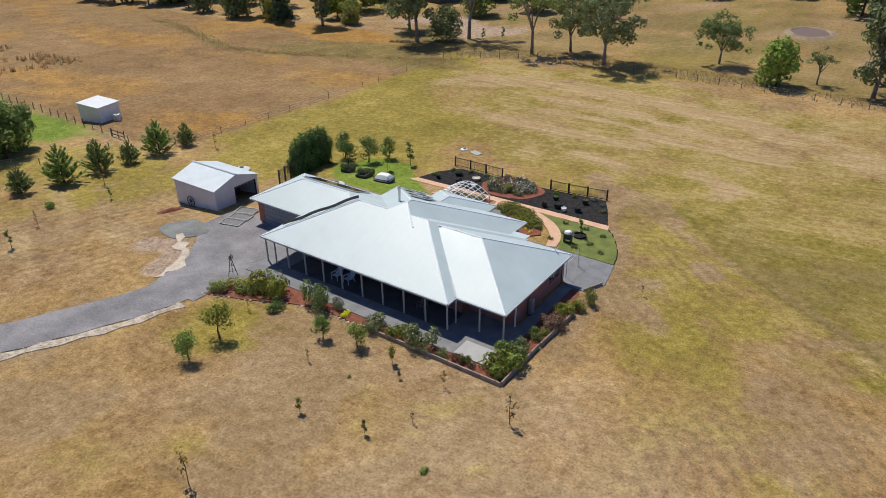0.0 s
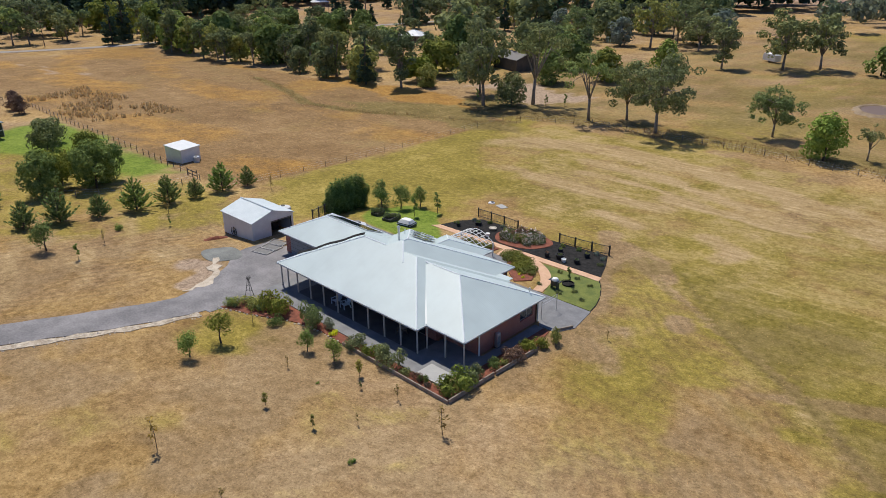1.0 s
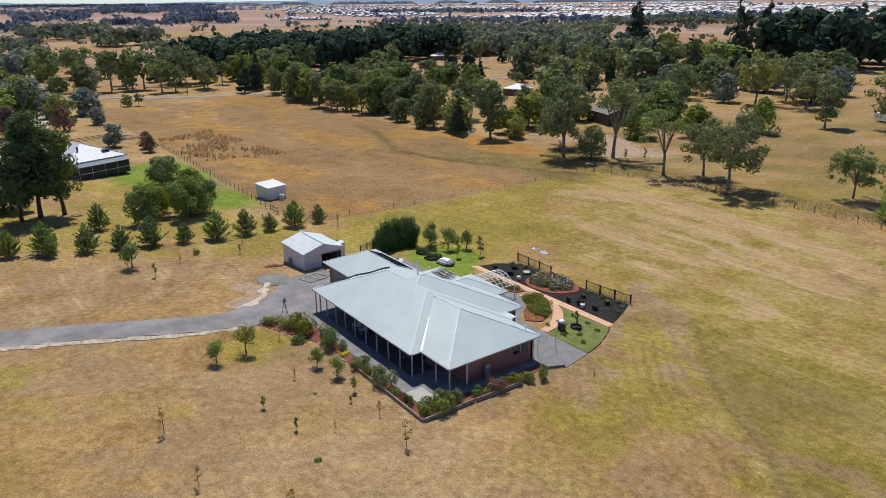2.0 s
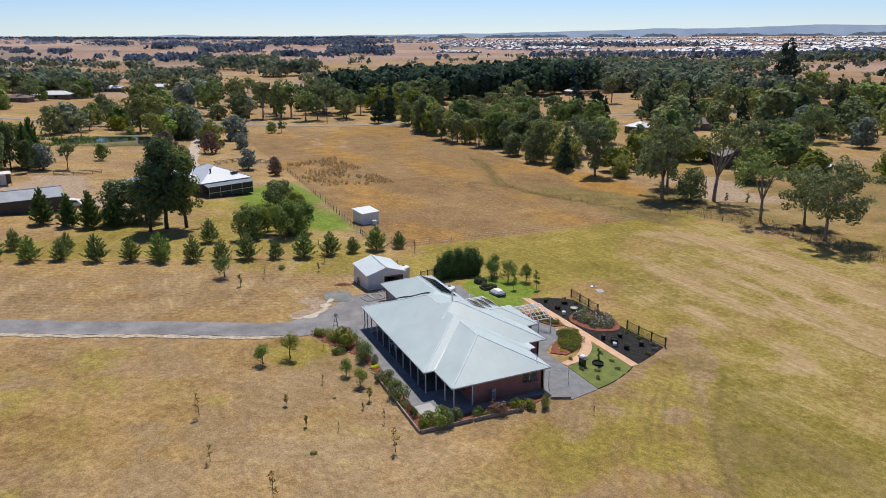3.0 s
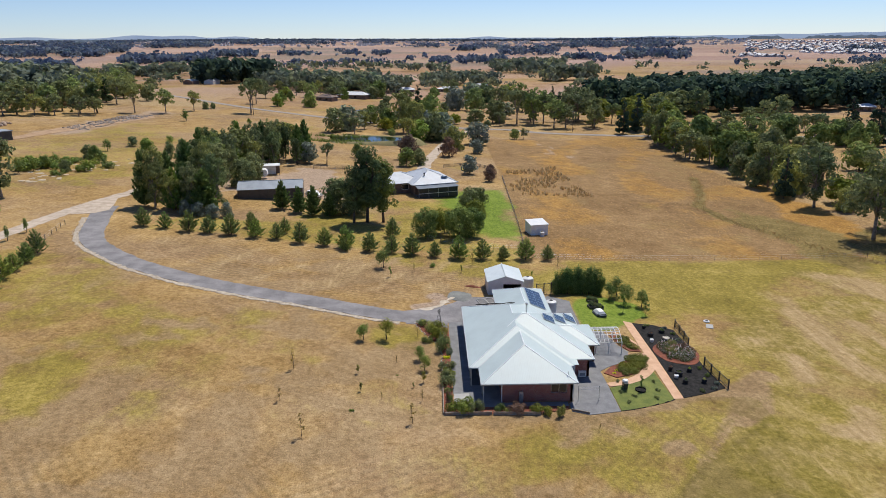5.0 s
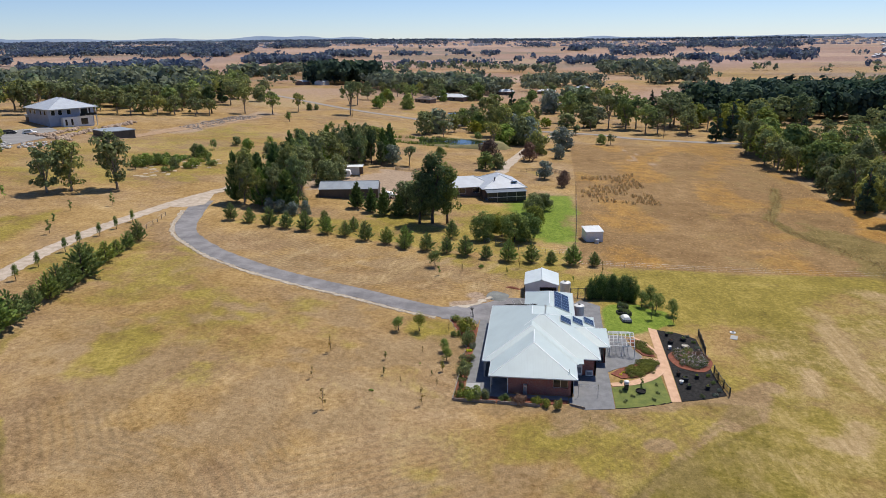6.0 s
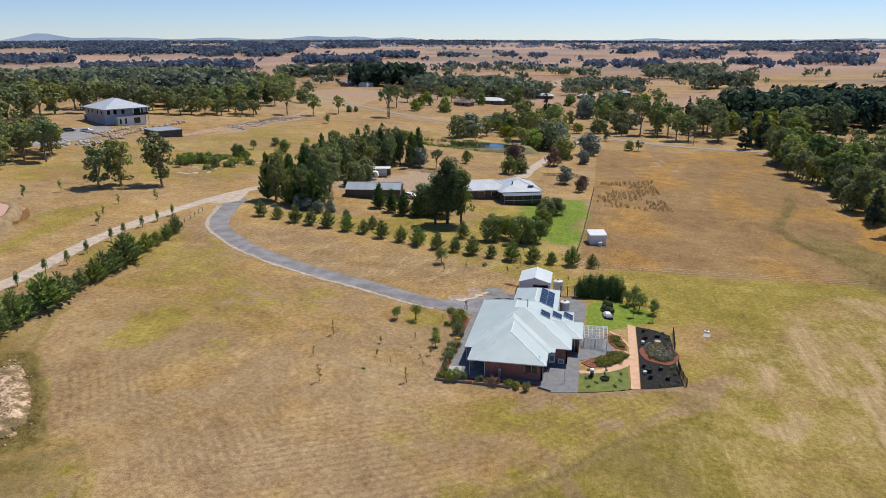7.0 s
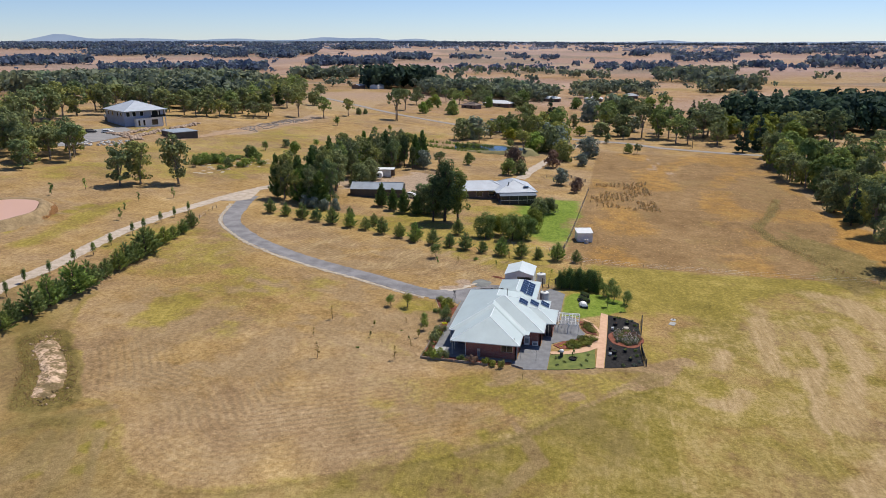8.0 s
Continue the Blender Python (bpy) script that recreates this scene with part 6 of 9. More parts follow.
# clipped trees behind the house
for x, y, h in ((-34.9, 14.2, 4.0), (-35.1, 15.1, 4.4), (-35.4, 16.1, 4.8), (-35.7, 17.0, 4.5), (-36.0, 17.9, 4.9), (-36.4, 18.8, 4.4), (-36.7, 19.8, 5.0), (-37.0, 20.7, 4.9), (-37.4, 21.6, 4.6), (-36.4, 15.9, 4.1), (-37.2, 18.0, 4.4), (-37.9, 20.2, 4.5)):
    plant("hedge_tree", x, y, h, 3, 1.05, group="dense hedge trees behind the house")
for kind, x, y, h in (("young_tree", -36.6, 24.2, 3.6), ("young_tree", -33.2, 24.6, 3.8), ("sapling", -29.4, 23.4, 3.0), ("young_tree", -32.0, 27.0, 3.0), ("sapling", -28.4, 26.6, 2.8), ("young_tree", -34.6, 22.6, 3.4)):
    plant(kind, x, y, h, 2, group="small trees on the back lawn")

# the wooded land behind the belt: single trees of several kinds
def grove(poly, count, kinds, lo, hi, gap, group, seed, wide=1.0):
    rnd, put = random.Random(seed), []
    xs, ys = [q[0] for q in poly], [q[1] for q in poly]
    for _ in range(count * 40):
        if len(put) >= count:
            break
        x, y = rnd.uniform(min(xs), max(xs)), rnd.uniform(min(ys), max(ys))
        if float(inside(poly, x, y)) > 0 and all((x - a) ** 2 + (y - b) ** 2 > gap * gap for a, b in put):
            put.append((x, y))
            plant(rnd.choice(kinds), x, y, rnd.uniform(lo, hi), 3, wide * rnd.uniform(1.0, 1.35), group)


grove([(-268, 86), (-262, 104), (-180, 104), (-118, 100), (-108, 90), (-180, 89)], 9, ("dense_gum", "dark_dome", "dense_gum", "dome", "gold_dome", "gum"), 9, 15, 5.5, "tree belt along the paddock", 3)
grove([(-262, 106), (-268, 170), (-190, 178), (-150, 150), (-125, 130), (-125, 106)], 25, ("dense_gum", "dark_dome", "gum", "dome", "pine", "dense_gum"), 8, 14, 8, "trees round the far houses", 4)
grove([(-124, 100), (-118, 150), (-70, 160), (-66, 128), (-96, 104)], 8, ("dome", "gold_dome", "dense_gum", "grey_dome"), 8, 12, 10, "trees round the far houses", 5)
grove([(-270, 178), (-300, 260), (-190, 330), (-120, 250), (-170, 185)], 38, ("dense_gum", "gum", "pine", "pine", "dark_dome"), 11, 19, 8.5, "trees round the far houses", 6)
grove([(-112, 160), (-150, 230), (-110, 290), (-60, 230), (-70, 165)], 20, ("dense_gum", "wide_gum", "grey_dome", "dark_dome", "pine"), 9, 15, 9, "trees round the far houses", 7)
grove([(-50, 170), (-60, 230), (10, 260), (60, 200), (20, 170)], 6, ("wide_gum", "grey_dome", "dome", "dark_dome"), 7, 13, 12, "trees round the far houses", 8)
grove([(-84, -71), (-82, -57), (-104, -60), (-126, -61), (-140, -57), (-152, -47), (-168, -44), (-172, -58), (-140, -70)], 38, ("dense_gum", "cypress", "tall_gum", "cypress"), 9, 13.5, 3.2, "trees round the neighbours' yard", 9, 0.6)
grove([(-208, -4), (-215, 14), (-285, 30), (-330, 40), (-320, -30), (-260, -52)], 27, ("dark_dome", "dense_gum", "dome", "grey_dome", "gum", "dense_gum", "gold_dome"), 5, 13, 9, "trees along the country road", 10)
grove([(-290, 62), (-276, 100), (-300, 160), (-372, 90), (-345, 44)], 20, ("gum", "dense_gum", "pine", "gold_dome", "wide_gum"), 11, 20, 9, "trees along the country road", 11)
grove([(-88, -140), (-130, -204), (-180, -228), (-150, -262), (-70, -210), (-60, -160)], 26, ("dense_gum", "wide_gum", "dense_gum", "gum"), 9, 14, 8, "gums round the two-storey house", 12)
grove([(-216, -236), (-249, -204), (-298, -180), (-340, -205), (-270, -262)], 30, ("dense_gum", "gum", "pine", "gum", "wide_gum"), 10, 16, 8, "gums round the two-storey house", 13)

grove([(-400, -120), (-430, -50), (-470, -20), (-520, -40), (-520, -120), (-470, -150)], 18, ("dark_dome", "dense_gum", "dome", "wide_gum", "gum"), 8, 15, 8, "trees round the farm houses", 14)
grove([(-300, -30), (-330, 60), (-400, 90), (-520, 80), (-600, 40), (-560, 0), (-420, -20)], 26, ("dark_dome", "dense_gum", "dome", "grey_dome", "gum", "pine"), 8, 17, 10, "trees round the farm houses", 15)
grove([(-298, -190), (-330, -160), (-420, -190), (-480, -240), (-400, -270), (-330, -230)], 34, ("dense_gum", "wide_gum", "dark_dome", "gum", "pine"), 11, 18, 8, "gums round the two-storey house", 16)

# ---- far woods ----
# distance haze is painted into the next two leaf colours as added blue
LEAF_FAR = leaf_stuff("far woods, haze tinted", (0.040, 0.052, 0.036), (0.074, 0.089, 0.056), (0.130, 0.144, 0.088), 0.0, tone="tone")
LEAF_FARTHEST = leaf_stuff("farthest woods, haze tinted", (0.042, 0.056, 0.074), (0.056, 0.073, 0.092), (0.078, 0.098, 0.115), 0.0, tone="tone")
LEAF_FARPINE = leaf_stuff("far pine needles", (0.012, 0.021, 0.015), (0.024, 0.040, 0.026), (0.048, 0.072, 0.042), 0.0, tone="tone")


def woods(name, spots, sprays, material, label, seed):
    """Many far trees as one mesh of leaf sprays: spots are (x, y, height, slimness)."""
    rng = np.random.default_rng(seed)
    p = np.array(spots, float)
    n = len(p)
    count = np.clip(1.25 * sprays * (430 / (np.hypot(p[:, 0], p[:, 1]) + 1)) ** 1.6, 10, 330).astype(int)
    pick = np.repeat(np.arange(n), count)
    m = len(pick)
    knob = rng.normal(size=(n, 5, 3)) * 0.42
    knob[:, :, 2] = rng.uniform(-0.5, 0.75, (n, 5))
    which = rng.integers(0, 5, m)
    d = rng.normal(size=(m, 3))
    d /= np.linalg.norm(d, axis=1, keepdims=True)
    q = knob[pick, which] + d * rng.uniform(0.32, 0.56, (m, 1))
    h = p[pick, 2:3]
    w = h * p[pick, 3:4]
    zz = land(p[pick, 0], p[pick, 1])[:, None]
    at = np.concatenate([p[pick, 0:1] + q[:, 0:1] * w, p[pick, 1:2] + q[:, 1:2] * w, zz + np.maximum(h * (0.52 + 0.40 * q[:, 2:3]), 0.4)], 1)
    face = d + 0.45 * rng.normal(size=(m, 3)) + np.array((0, 0, 0.35))
    u = np.cross(face, rng.normal(size=(m, 3)))
    u /= np.linalg.norm(u, axis=1, keepdims=True)
    v = np.cross(face, u)
    v /= np.linalg.norm(v, axis=1, keepdims=True)
    s = h * rng.uniform(0.6, 1.3, (m, 1)) * 1.0 / np.sqrt(count[pick])[:, None]
    pts = np.stack([at - u * s, at - v * s * 0.8, at + u * s, at + v * s * 0.8], 1).reshape(-1, 3)
    me = bpy.data.meshes.new(name)
    me.from_pydata(pts.tolist(), [], (np.arange(m)[:, None] * 4 + np.arange(4)).tolist())
    hue = me.attributes.new("tone", "FLOAT", "POINT")
    hue.data.foreach_set("value", np.repeat(rng.random(n)[pick], 4).astype(np.float32))
    return tagged(part(name, me, material), label, "woods", kind="stuff")


def scatter(poly, count, hi, lo, seed, slim=0.45, gaps=-0.25):
    """Places in a polygon, with uneven clearings."""
    rnd, out = random.Random(seed), []
    xs, ys = [q[0] for q in poly], [q[1] for q in poly]
    while len(out) < count:
        x, y = rnd.uniform(min(xs), max(xs)), rnd.uniform(min(ys), max(ys))
        if float(inside(poly, x, y)) > 0 and noise.noise(Vector((x * 0.016, y * 0.016, seed))) > gaps:
            out.append((x, y, rnd.uniform(lo, hi), slim * rnd.uniform(0.75, 1.3)))
    return out


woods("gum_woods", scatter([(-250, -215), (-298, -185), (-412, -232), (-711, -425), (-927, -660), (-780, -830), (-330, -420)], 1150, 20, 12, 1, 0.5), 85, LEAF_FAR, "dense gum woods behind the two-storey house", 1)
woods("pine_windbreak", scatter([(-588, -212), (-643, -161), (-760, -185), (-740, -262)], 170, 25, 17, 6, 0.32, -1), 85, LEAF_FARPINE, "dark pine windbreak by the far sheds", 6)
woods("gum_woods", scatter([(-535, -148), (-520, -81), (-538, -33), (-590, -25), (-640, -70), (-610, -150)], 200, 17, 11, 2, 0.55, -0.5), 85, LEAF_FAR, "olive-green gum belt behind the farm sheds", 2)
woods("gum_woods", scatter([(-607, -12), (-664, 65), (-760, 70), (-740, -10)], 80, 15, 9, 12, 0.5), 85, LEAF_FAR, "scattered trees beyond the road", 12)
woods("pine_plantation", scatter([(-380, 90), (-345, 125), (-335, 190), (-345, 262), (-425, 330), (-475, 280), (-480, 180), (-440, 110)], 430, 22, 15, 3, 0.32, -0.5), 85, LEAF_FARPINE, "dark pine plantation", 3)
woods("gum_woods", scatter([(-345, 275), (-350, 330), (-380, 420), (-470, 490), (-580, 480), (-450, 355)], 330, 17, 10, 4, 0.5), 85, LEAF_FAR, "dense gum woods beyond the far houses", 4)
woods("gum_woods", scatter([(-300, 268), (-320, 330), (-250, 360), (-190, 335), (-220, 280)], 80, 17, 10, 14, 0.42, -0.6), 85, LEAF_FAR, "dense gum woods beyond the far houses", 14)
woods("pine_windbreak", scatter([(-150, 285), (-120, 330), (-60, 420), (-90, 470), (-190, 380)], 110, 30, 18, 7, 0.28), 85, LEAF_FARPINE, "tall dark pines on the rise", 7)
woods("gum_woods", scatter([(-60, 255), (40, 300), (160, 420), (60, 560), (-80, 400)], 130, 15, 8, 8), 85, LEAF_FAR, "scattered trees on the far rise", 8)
# wooded patches and windbreaks: bearing from and to, distance from and to, depth in trees
WEST_WOODS = [(128.8, 134.4, 1893, 2233, 3), (112.5, 128.7, 2465, 2892, 3), (122.1, 134.1, 3087, 4186, 3), (118.4, 134.0, 4218, 4258, 2), (122.3, 128.2, 1505, 1757, 2), (116.4, 122.3, 1426, 1675, 3), (114.0, 116.8, 2207, 2474, 3), (117.6, 120.2, 2231, 2546, 2), (112.0, 118.0, 3126, 3742, 2), (115.9, 122.1, 3783, 4257, 2)]
MID_WOODS = [(108.8, 114.2, 1104, 1231, 3), (106.6, 112.9, 1679, 1983, 3), (103.5, 106.7, 2006, 2248, 3), (106.7, 111.2, 2883, 3444, 3), (97.4, 106.3, 3263, 3577, 2), (92.3, 102.9, 1206, 1511, 1), (99.4, 101.7, 2044, 2208, 2), (95.4, 96.9, 2096, 2315, 2), (93.2, 94.5, 2065, 2236, 2), (90.4, 92.2, 1646, 1847, 2), (88.7, 90.1, 1475, 1653, 2), (92.9, 95.2, 3205, 4262, 2), (89.4, 91.6, 2742, 3272, 2), (88.6, 92.3, 1066, 1221, 1), (101.9, 114.2, 4084, 4258, 2), (89.6, 101.9, 4221, 4261, 2)]
NORTH_WOODS = [(86.4, 87.7, 2383, 2598, 3), (84.8, 86.5, 2672, 3011, 2), (80.1, 84.8, 1938, 2525, 3), (84.2, 89.1, 1408, 1699, 2), (79.7, 85.4, 1021, 1355, 3), (77.2, 81.0, 812, 865, 3), (78.9, 80.5, 2716, 2984, 2), (70.8, 79.1, 2576, 3437, 3), (70.3, 75.3, 1660, 2132, 3), (76.9, 79.6, 1634, 1758, 2), (75.1, 77.2, 1460, 1622, 1), (71.2, 83.0, 4290, 4269, 2), (80.7, 89.6, 4225, 4265, 2)]
EAST_WOODS = [(51.4, 61.4, 842, 1119, 2), (42.9, 51.8, 840, 1137, 2), (42.6, 59.9, 1362, 1567, 1), (29.0, 38.8, 1280, 1583, 3), (37.9, 42.8, 1199, 1495, 2), (46.4, 60.1, 2207, 2444, 1)]
more, rnd7 = [], random.Random(77)
for deg0, deg1, r0, r1, deep in WEST_WOODS + MID_WOODS + NORTH_WOODS + EAST_WOODS:
    span = radians(deg1 - deg0) * (r0 + r1) / 2
    for k in range(int(deep * span / (2.0 if deg0 > 100 else 3.2))):
        u, q = rnd7.random(), rnd7.random()
        edge = 1 - 0.5 * abs(noise.noise(Vector((u * span / 60, r0, 2))))
        if noise.noise(Vector((u * span / 70, q * 2, r1))) < -0.34:
            continue
        az, r = radians(deg0 + (deg1 - deg0) * u), r0 + (r1 - r0) * q * edge
        more.append((60 - math.sin(az) * r, math.cos(az) * r, rnd7.uniform(9, 16) * (1 + 0.25 * (deep > 2)), rnd7.uniform(0.45, 0.7) * (1 + 0.5 * float(ease(1300, 3000, r)))))
for _ in range(420):
    az, r = radians(rnd7.uniform(-8, 150)), 640 * (6.2 ** rnd7.random())
    for k in range(rnd7.choice((1, 1, 2, 4))):
        more.append((-math.sin(az) * r + rnd7.gauss(0, 9), math.cos(az) * r + rnd7.gauss(0, 9), rnd7.uniform(7, 14), rnd7.uniform(0.5, 0.7)))
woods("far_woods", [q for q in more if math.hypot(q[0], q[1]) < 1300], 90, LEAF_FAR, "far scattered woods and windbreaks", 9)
woods("farthest_woods", [q for q in more if math.hypot(q[0], q[1]) >= 1300], 60, LEAF_FARTHEST, "farthest woods before the horizon, blue haze painted in", 10)

# ---- sheds and other houses ----
ROOF_GREY = surface("grey roof sheet", (0.27, 0.30, 0.33), (0.36, 0.40, 0.435), 0.6, 0.5, fine=6, bump=0.1, spec=0.25)
ROOF_PALE = surface("pale blue-grey roof sheet", (0.42, 0.45, 0.49), (0.52, 0.56, 0.60), 0.6, 0.5, fine=6, bump=0.1, spec=0.3)
ROOF_WHITE = surface("white roof sheet", (0.60, 0.62, 0.62), (0.72, 0.73, 0.73), 0.6, 0.55, fine=6, bump=0.1, spec=0.25)
WALL_DARK = surface("dark ribbed cladding", (0.055, 0.05, 0.047), (0.09, 0.082, 0.075), 0.8, 0.6, fine=5, bump=0.2)
WALL_BROWN = surface("brown brick wall", (0.13, 0.09, 0.07), (0.22, 0.16, 0.13), 1.0, 0.85, fine=6, bump=0.2)
WALL_BLUE = surface("blue-grey render", (0.29, 0.345, 0.47), (0.39, 0.445, 0.56), 0.6, 0.7, fine=5, bump=0.1)
CAR_DARK = surface("dark car paint", (0.015, 0.02, 0.03), (0.03, 0.035, 0.05), 2, 0.25, fine=20, bump=0.0)
TANKMAT = surface("pale tank plastic", (0.55, 0.56, 0.55), (0.66, 0.67, 0.66), 1.5, 0.5, fine=10, bump=0.1)


def frame_part(name, pieces, mat, parent, label=""):
    g = Geo()
    for p in pieces:
        g.box(*p)
    return part(name, g, mat, parent, label, placed=False)


def hip_roof(parent, x0, y0, x1, y1, eave, pitch, mat, label="", over=0.45):
    """A hipped roof in its thing's own axes, with a gutter on each side."""
    x0, y0, x1, y1 = x0 - over, y0 - over, x1 + over, y1 + over
    h = min(x1 - x0, y1 - y0) / 2
    if x1 - x0 >= y1 - y0:
        a, b = (x0 + h, (y0 + y1) / 2, eave + h * pitch), (x1 - h, (y0 + y1) / 2, eave + h * pitch)
    else:
        a, b = ((x0 + x1) / 2, y0 + h, eave + h * pitch), ((x0 + x1) / 2, y1 - h, eave + h * pitch)
    c = [(x0, y0, eave), (x1, y0, eave), (x1, y1, eave), (x0, y1, eave)]
    g = Geo()
    if x1 - x0 >= y1 - y0:
        g.face([c[0], c[1], b, a]).face([c[1], c[2], b]).face([c[2], c[3], a, b]).face([c[3], c[0], a])
    else:
        g.face([c[0], c[1], a]).face([c[1], c[2], b, a]).face([c[2], c[3], b]).face([c[3], c[0], a, b])
    g.face(c[::-1])
    r = part("roof", g, mat, parent, label, placed=False)
    for p, q in zip(c, c[1:] + c[:1]):
        part("gutter", Geo().beam((*p[:2], eave - 0.08), (*q[:2], eave - 0.08), 0.14, 0.16), GUTTER, r, placed=False)
    for p, e in zip(c, (a, b, b, a) if x1 - x0 >= y1 - y0 else (a, a, b, b)):
        part("ridge_cap", Geo().tube([p, e], [0.10, 0.10], 6), mat, r, placed=False)
    return r


def gable_roof(parent, x0, y0, x1, y1, eave, rise, mat, over=0.15, thick=0.08):
    """A gabled roof whose ridge runs along y, as two sheets with thickness."""
    xm = (x0 + x1) / 2
    ob = None
    for xa, s in ((x0, -1), (x1, 1)):
        e = (xa + s * over, eave - rise * over / (xm - x0))
        g = Geo()
        pts = [(xm, eave + rise), (e[0], e[1])]
        top = [(pts[0][0], y0 - over, pts[0][1] + thick), (pts[1][0], y0 - over, pts[1][1] + thick), (pts[1][0], y1 + over, pts[1][1] + thick), (pts[0][0], y1 + over, pts[0][1] + thick)]
        low = [(x, y, z - thick) for x, y, z in top]
        if s > 0:
            top, low = top[::1], low
        n = len(g.v)
        g.v += top + low
        g.f += [(0, 1, 2, 3), (7, 6, 5, 4), (0, 4, 5, 1), (1, 5, 6, 2), (2, 6, 7, 3), (3, 7, 4, 0)]
        g.m += [0] * 6
        r = part("roof_sheet", g, mat, parent, placed=False)
        ob = ob or r
    part("ridge_cap", Geo().tube([(xm, y0 - over, eave + rise + thick), (xm, y1 + over, eave + rise + thick)], [0.11, 0.11], 6), mat, ob, placed=False)
    return ob


def gable_wall(parent, y, x0, x1, base, eave, rise, mat, thick=0.1, hole=None):
    """An end wall with a gable; hole is (from, to, head) for a door."""
    xm = (x0 + x1) / 2
    g = Geo()
    spans = [(x0, x1, base)] if not hole else [(x0, hole[0], base), (hole[0], hole[1], hole[2]), (hole[1], x1, base)]
    cuts = []
    for a, b, z in spans:
        cuts += [(a, xm, z), (xm, b, z)] if a < xm < b else [(a, b, z)]
    hgt = lambda x: eave + rise * (1 - abs(x - xm) / (xm - x0))
    for a, b, z in cuts:
        n = len(g.v)
        for yy in (y, y + thick):
            g.v += [(a, yy, z), (b, yy, z), (b, yy, hgt(b)), (a, yy, hgt(a))]
        g.f += [tuple(n + i for i in q) for q in ((0, 1, 2, 3), (7, 6, 5, 4), (0, 4, 5, 1), (1, 5, 6, 2), (2, 6, 7, 3), (3, 7, 4, 0))]
        g.m += [0] * 6
    return part("end_wall", g, mat, parent, placed=False)


def shed(name, x, y, turn, w, d, eave, rise, wallmat, roofmat, label, door=None, category="shed"):
    """A gabled shed: w across its gable ends, d along its ridge."""
    z = min(gz(x, y), gz(x + 3, y), gz(x - 3, y), gz(x, y + 3), gz(x, y - 3))
    ob = thing(name, (x, y, z), label, category, turn=turn)
    frame_part("side_wall", [(-w / 2, -d / 2 + 0.1, -0.3, -w / 2 + 0.1, d / 2 - 0.1, eave)], wallmat, ob)
    frame_part("side_wall", [(w / 2 - 0.1, -d / 2 + 0.1, -0.3, w / 2, d / 2 - 0.1, eave)], wallmat, ob)
    gable_wall(ob, -d / 2, -w / 2, w / 2, -0.3, eave, rise, wallmat, hole=door)
    gable_wall(ob, d / 2 - 0.1, -w / 2, w / 2, -0.3, eave, rise, wallmat)
    gable_roof(ob, -w / 2, -d / 2, w / 2, d / 2, eave, rise, roofmat)
    frame_part("slab", [(-w / 2 + 0.1, -d / 2 + 0.1, -0.25, w / 2 - 0.1, d / 2 - 0.1, 0.04)], PAVING, ob)
    if door:
        frame_part("door_frame", [(door[0] - 0.06, -d / 2 - 0.03, 0, door[0], -d / 2 + 0.12, door[2]), (door[1], -d / 2 - 0.03, 0, door[1] + 0.06, -d / 2 + 0.12, door[2]), (door[0] - 0.06, -d / 2 - 0.03, door[2], door[1] + 0.06, -d / 2 + 0.12, door[2] + 0.06)], DARKSTEEL, ob)
        frame_part("roller_drum", [(door[0], -d / 2 + 0.12, door[2] - 0.12, door[1], -d / 2 + 0.42, door[2] + 0.18)], GREYDOOR, ob)
    return ob


ROOF_SHED = surface("pale blue-grey shed roof", (0.50, 0.56, 0.575), (0.60, 0.655, 0.665), 0.6, 0.5, fine=6, bump=0.1, spec=0.36)
main_shed = shed("garden_shed", -38.15, 6.25, 90, 5.5, 6.3, 2.75, 0.85, SHED_WALL, ROOF_SHED, "pale steel shed with open roller door", door=(-0.25, 2.4, 2.3))
for dx, w in ((-0.9, 0.5), (0.3, 0.7)):
    frame_part("shelf", [(0.9 + dx, -1.2, 0.05, 0.9 + dx + w, -0.7, 1.1 + dx * 0.3)], DARKSTEEL, main_shed)
ring = Geo()
for k in range(24):
    a, b = 2 * math.pi * k / 24, 2 * math.pi * (k + 1) / 24
    ring.beam((0.55 * math.cos(a), 0, 0.55 + 0.55 * math.sin(a)), (0.55 * math.cos(b), 0, 0.55 + 0.55 * math.sin(b)), 0.05, 0.05)
wheel = thing("wagon_wheel", (-38.9, 3.36, gz(-38.9, 3.36)), "old dark wagon wheel leaning on the shed", "wheel")
part("rim", ring, DARKSTEEL, wheel, placed=False)
for k in range(8):
    a = math.pi * k / 4
    part("spoke", Geo().beam((0, 0, 0.55), (0.54 * math.cos(a), 0, 0.55 + 0.54 * math.sin(a)), 0.035, 0.035), DARKSTEEL, wheel, placed=False)
part("hub", Geo().tube([(0, -0.07, 0.55), (0, 0.07, 0.55)], [0.09, 0.09], 10), DARKSTEEL, wheel, placed=False)


def tank(name, x, y, r, h, mat, label):
    ob = thing(name, (x, y, gz(x, y)), label, "water tank")
    prof = [(r, -0.1)] + [(r * (1.0 if i % 2 else 0.975), h * 0.86 * i / 10) for i in range(1, 11)] + [(r * 0.93, h * 0.92), (r * 0.35, h), (0.05, h)]
    part("body", Geo().lathe(prof, 18), mat, ob, placed=False, smooth=False)
    part("lid", Geo().lathe([(0.24, h - 0.02), (0.24, h + 0.07), (0.1, h + 0.09)], 12), DARKSTEEL, ob, placed=False)
    return ob


tank("water_tank", -38.9, 10.3, 0.95, 2.2, TANKMAT, "pale round water tank beside the shed")
tank("water_tank", -26.6, 12.0, 0.85, 1.9, TANKMAT, "pale round water tank behind the garage")

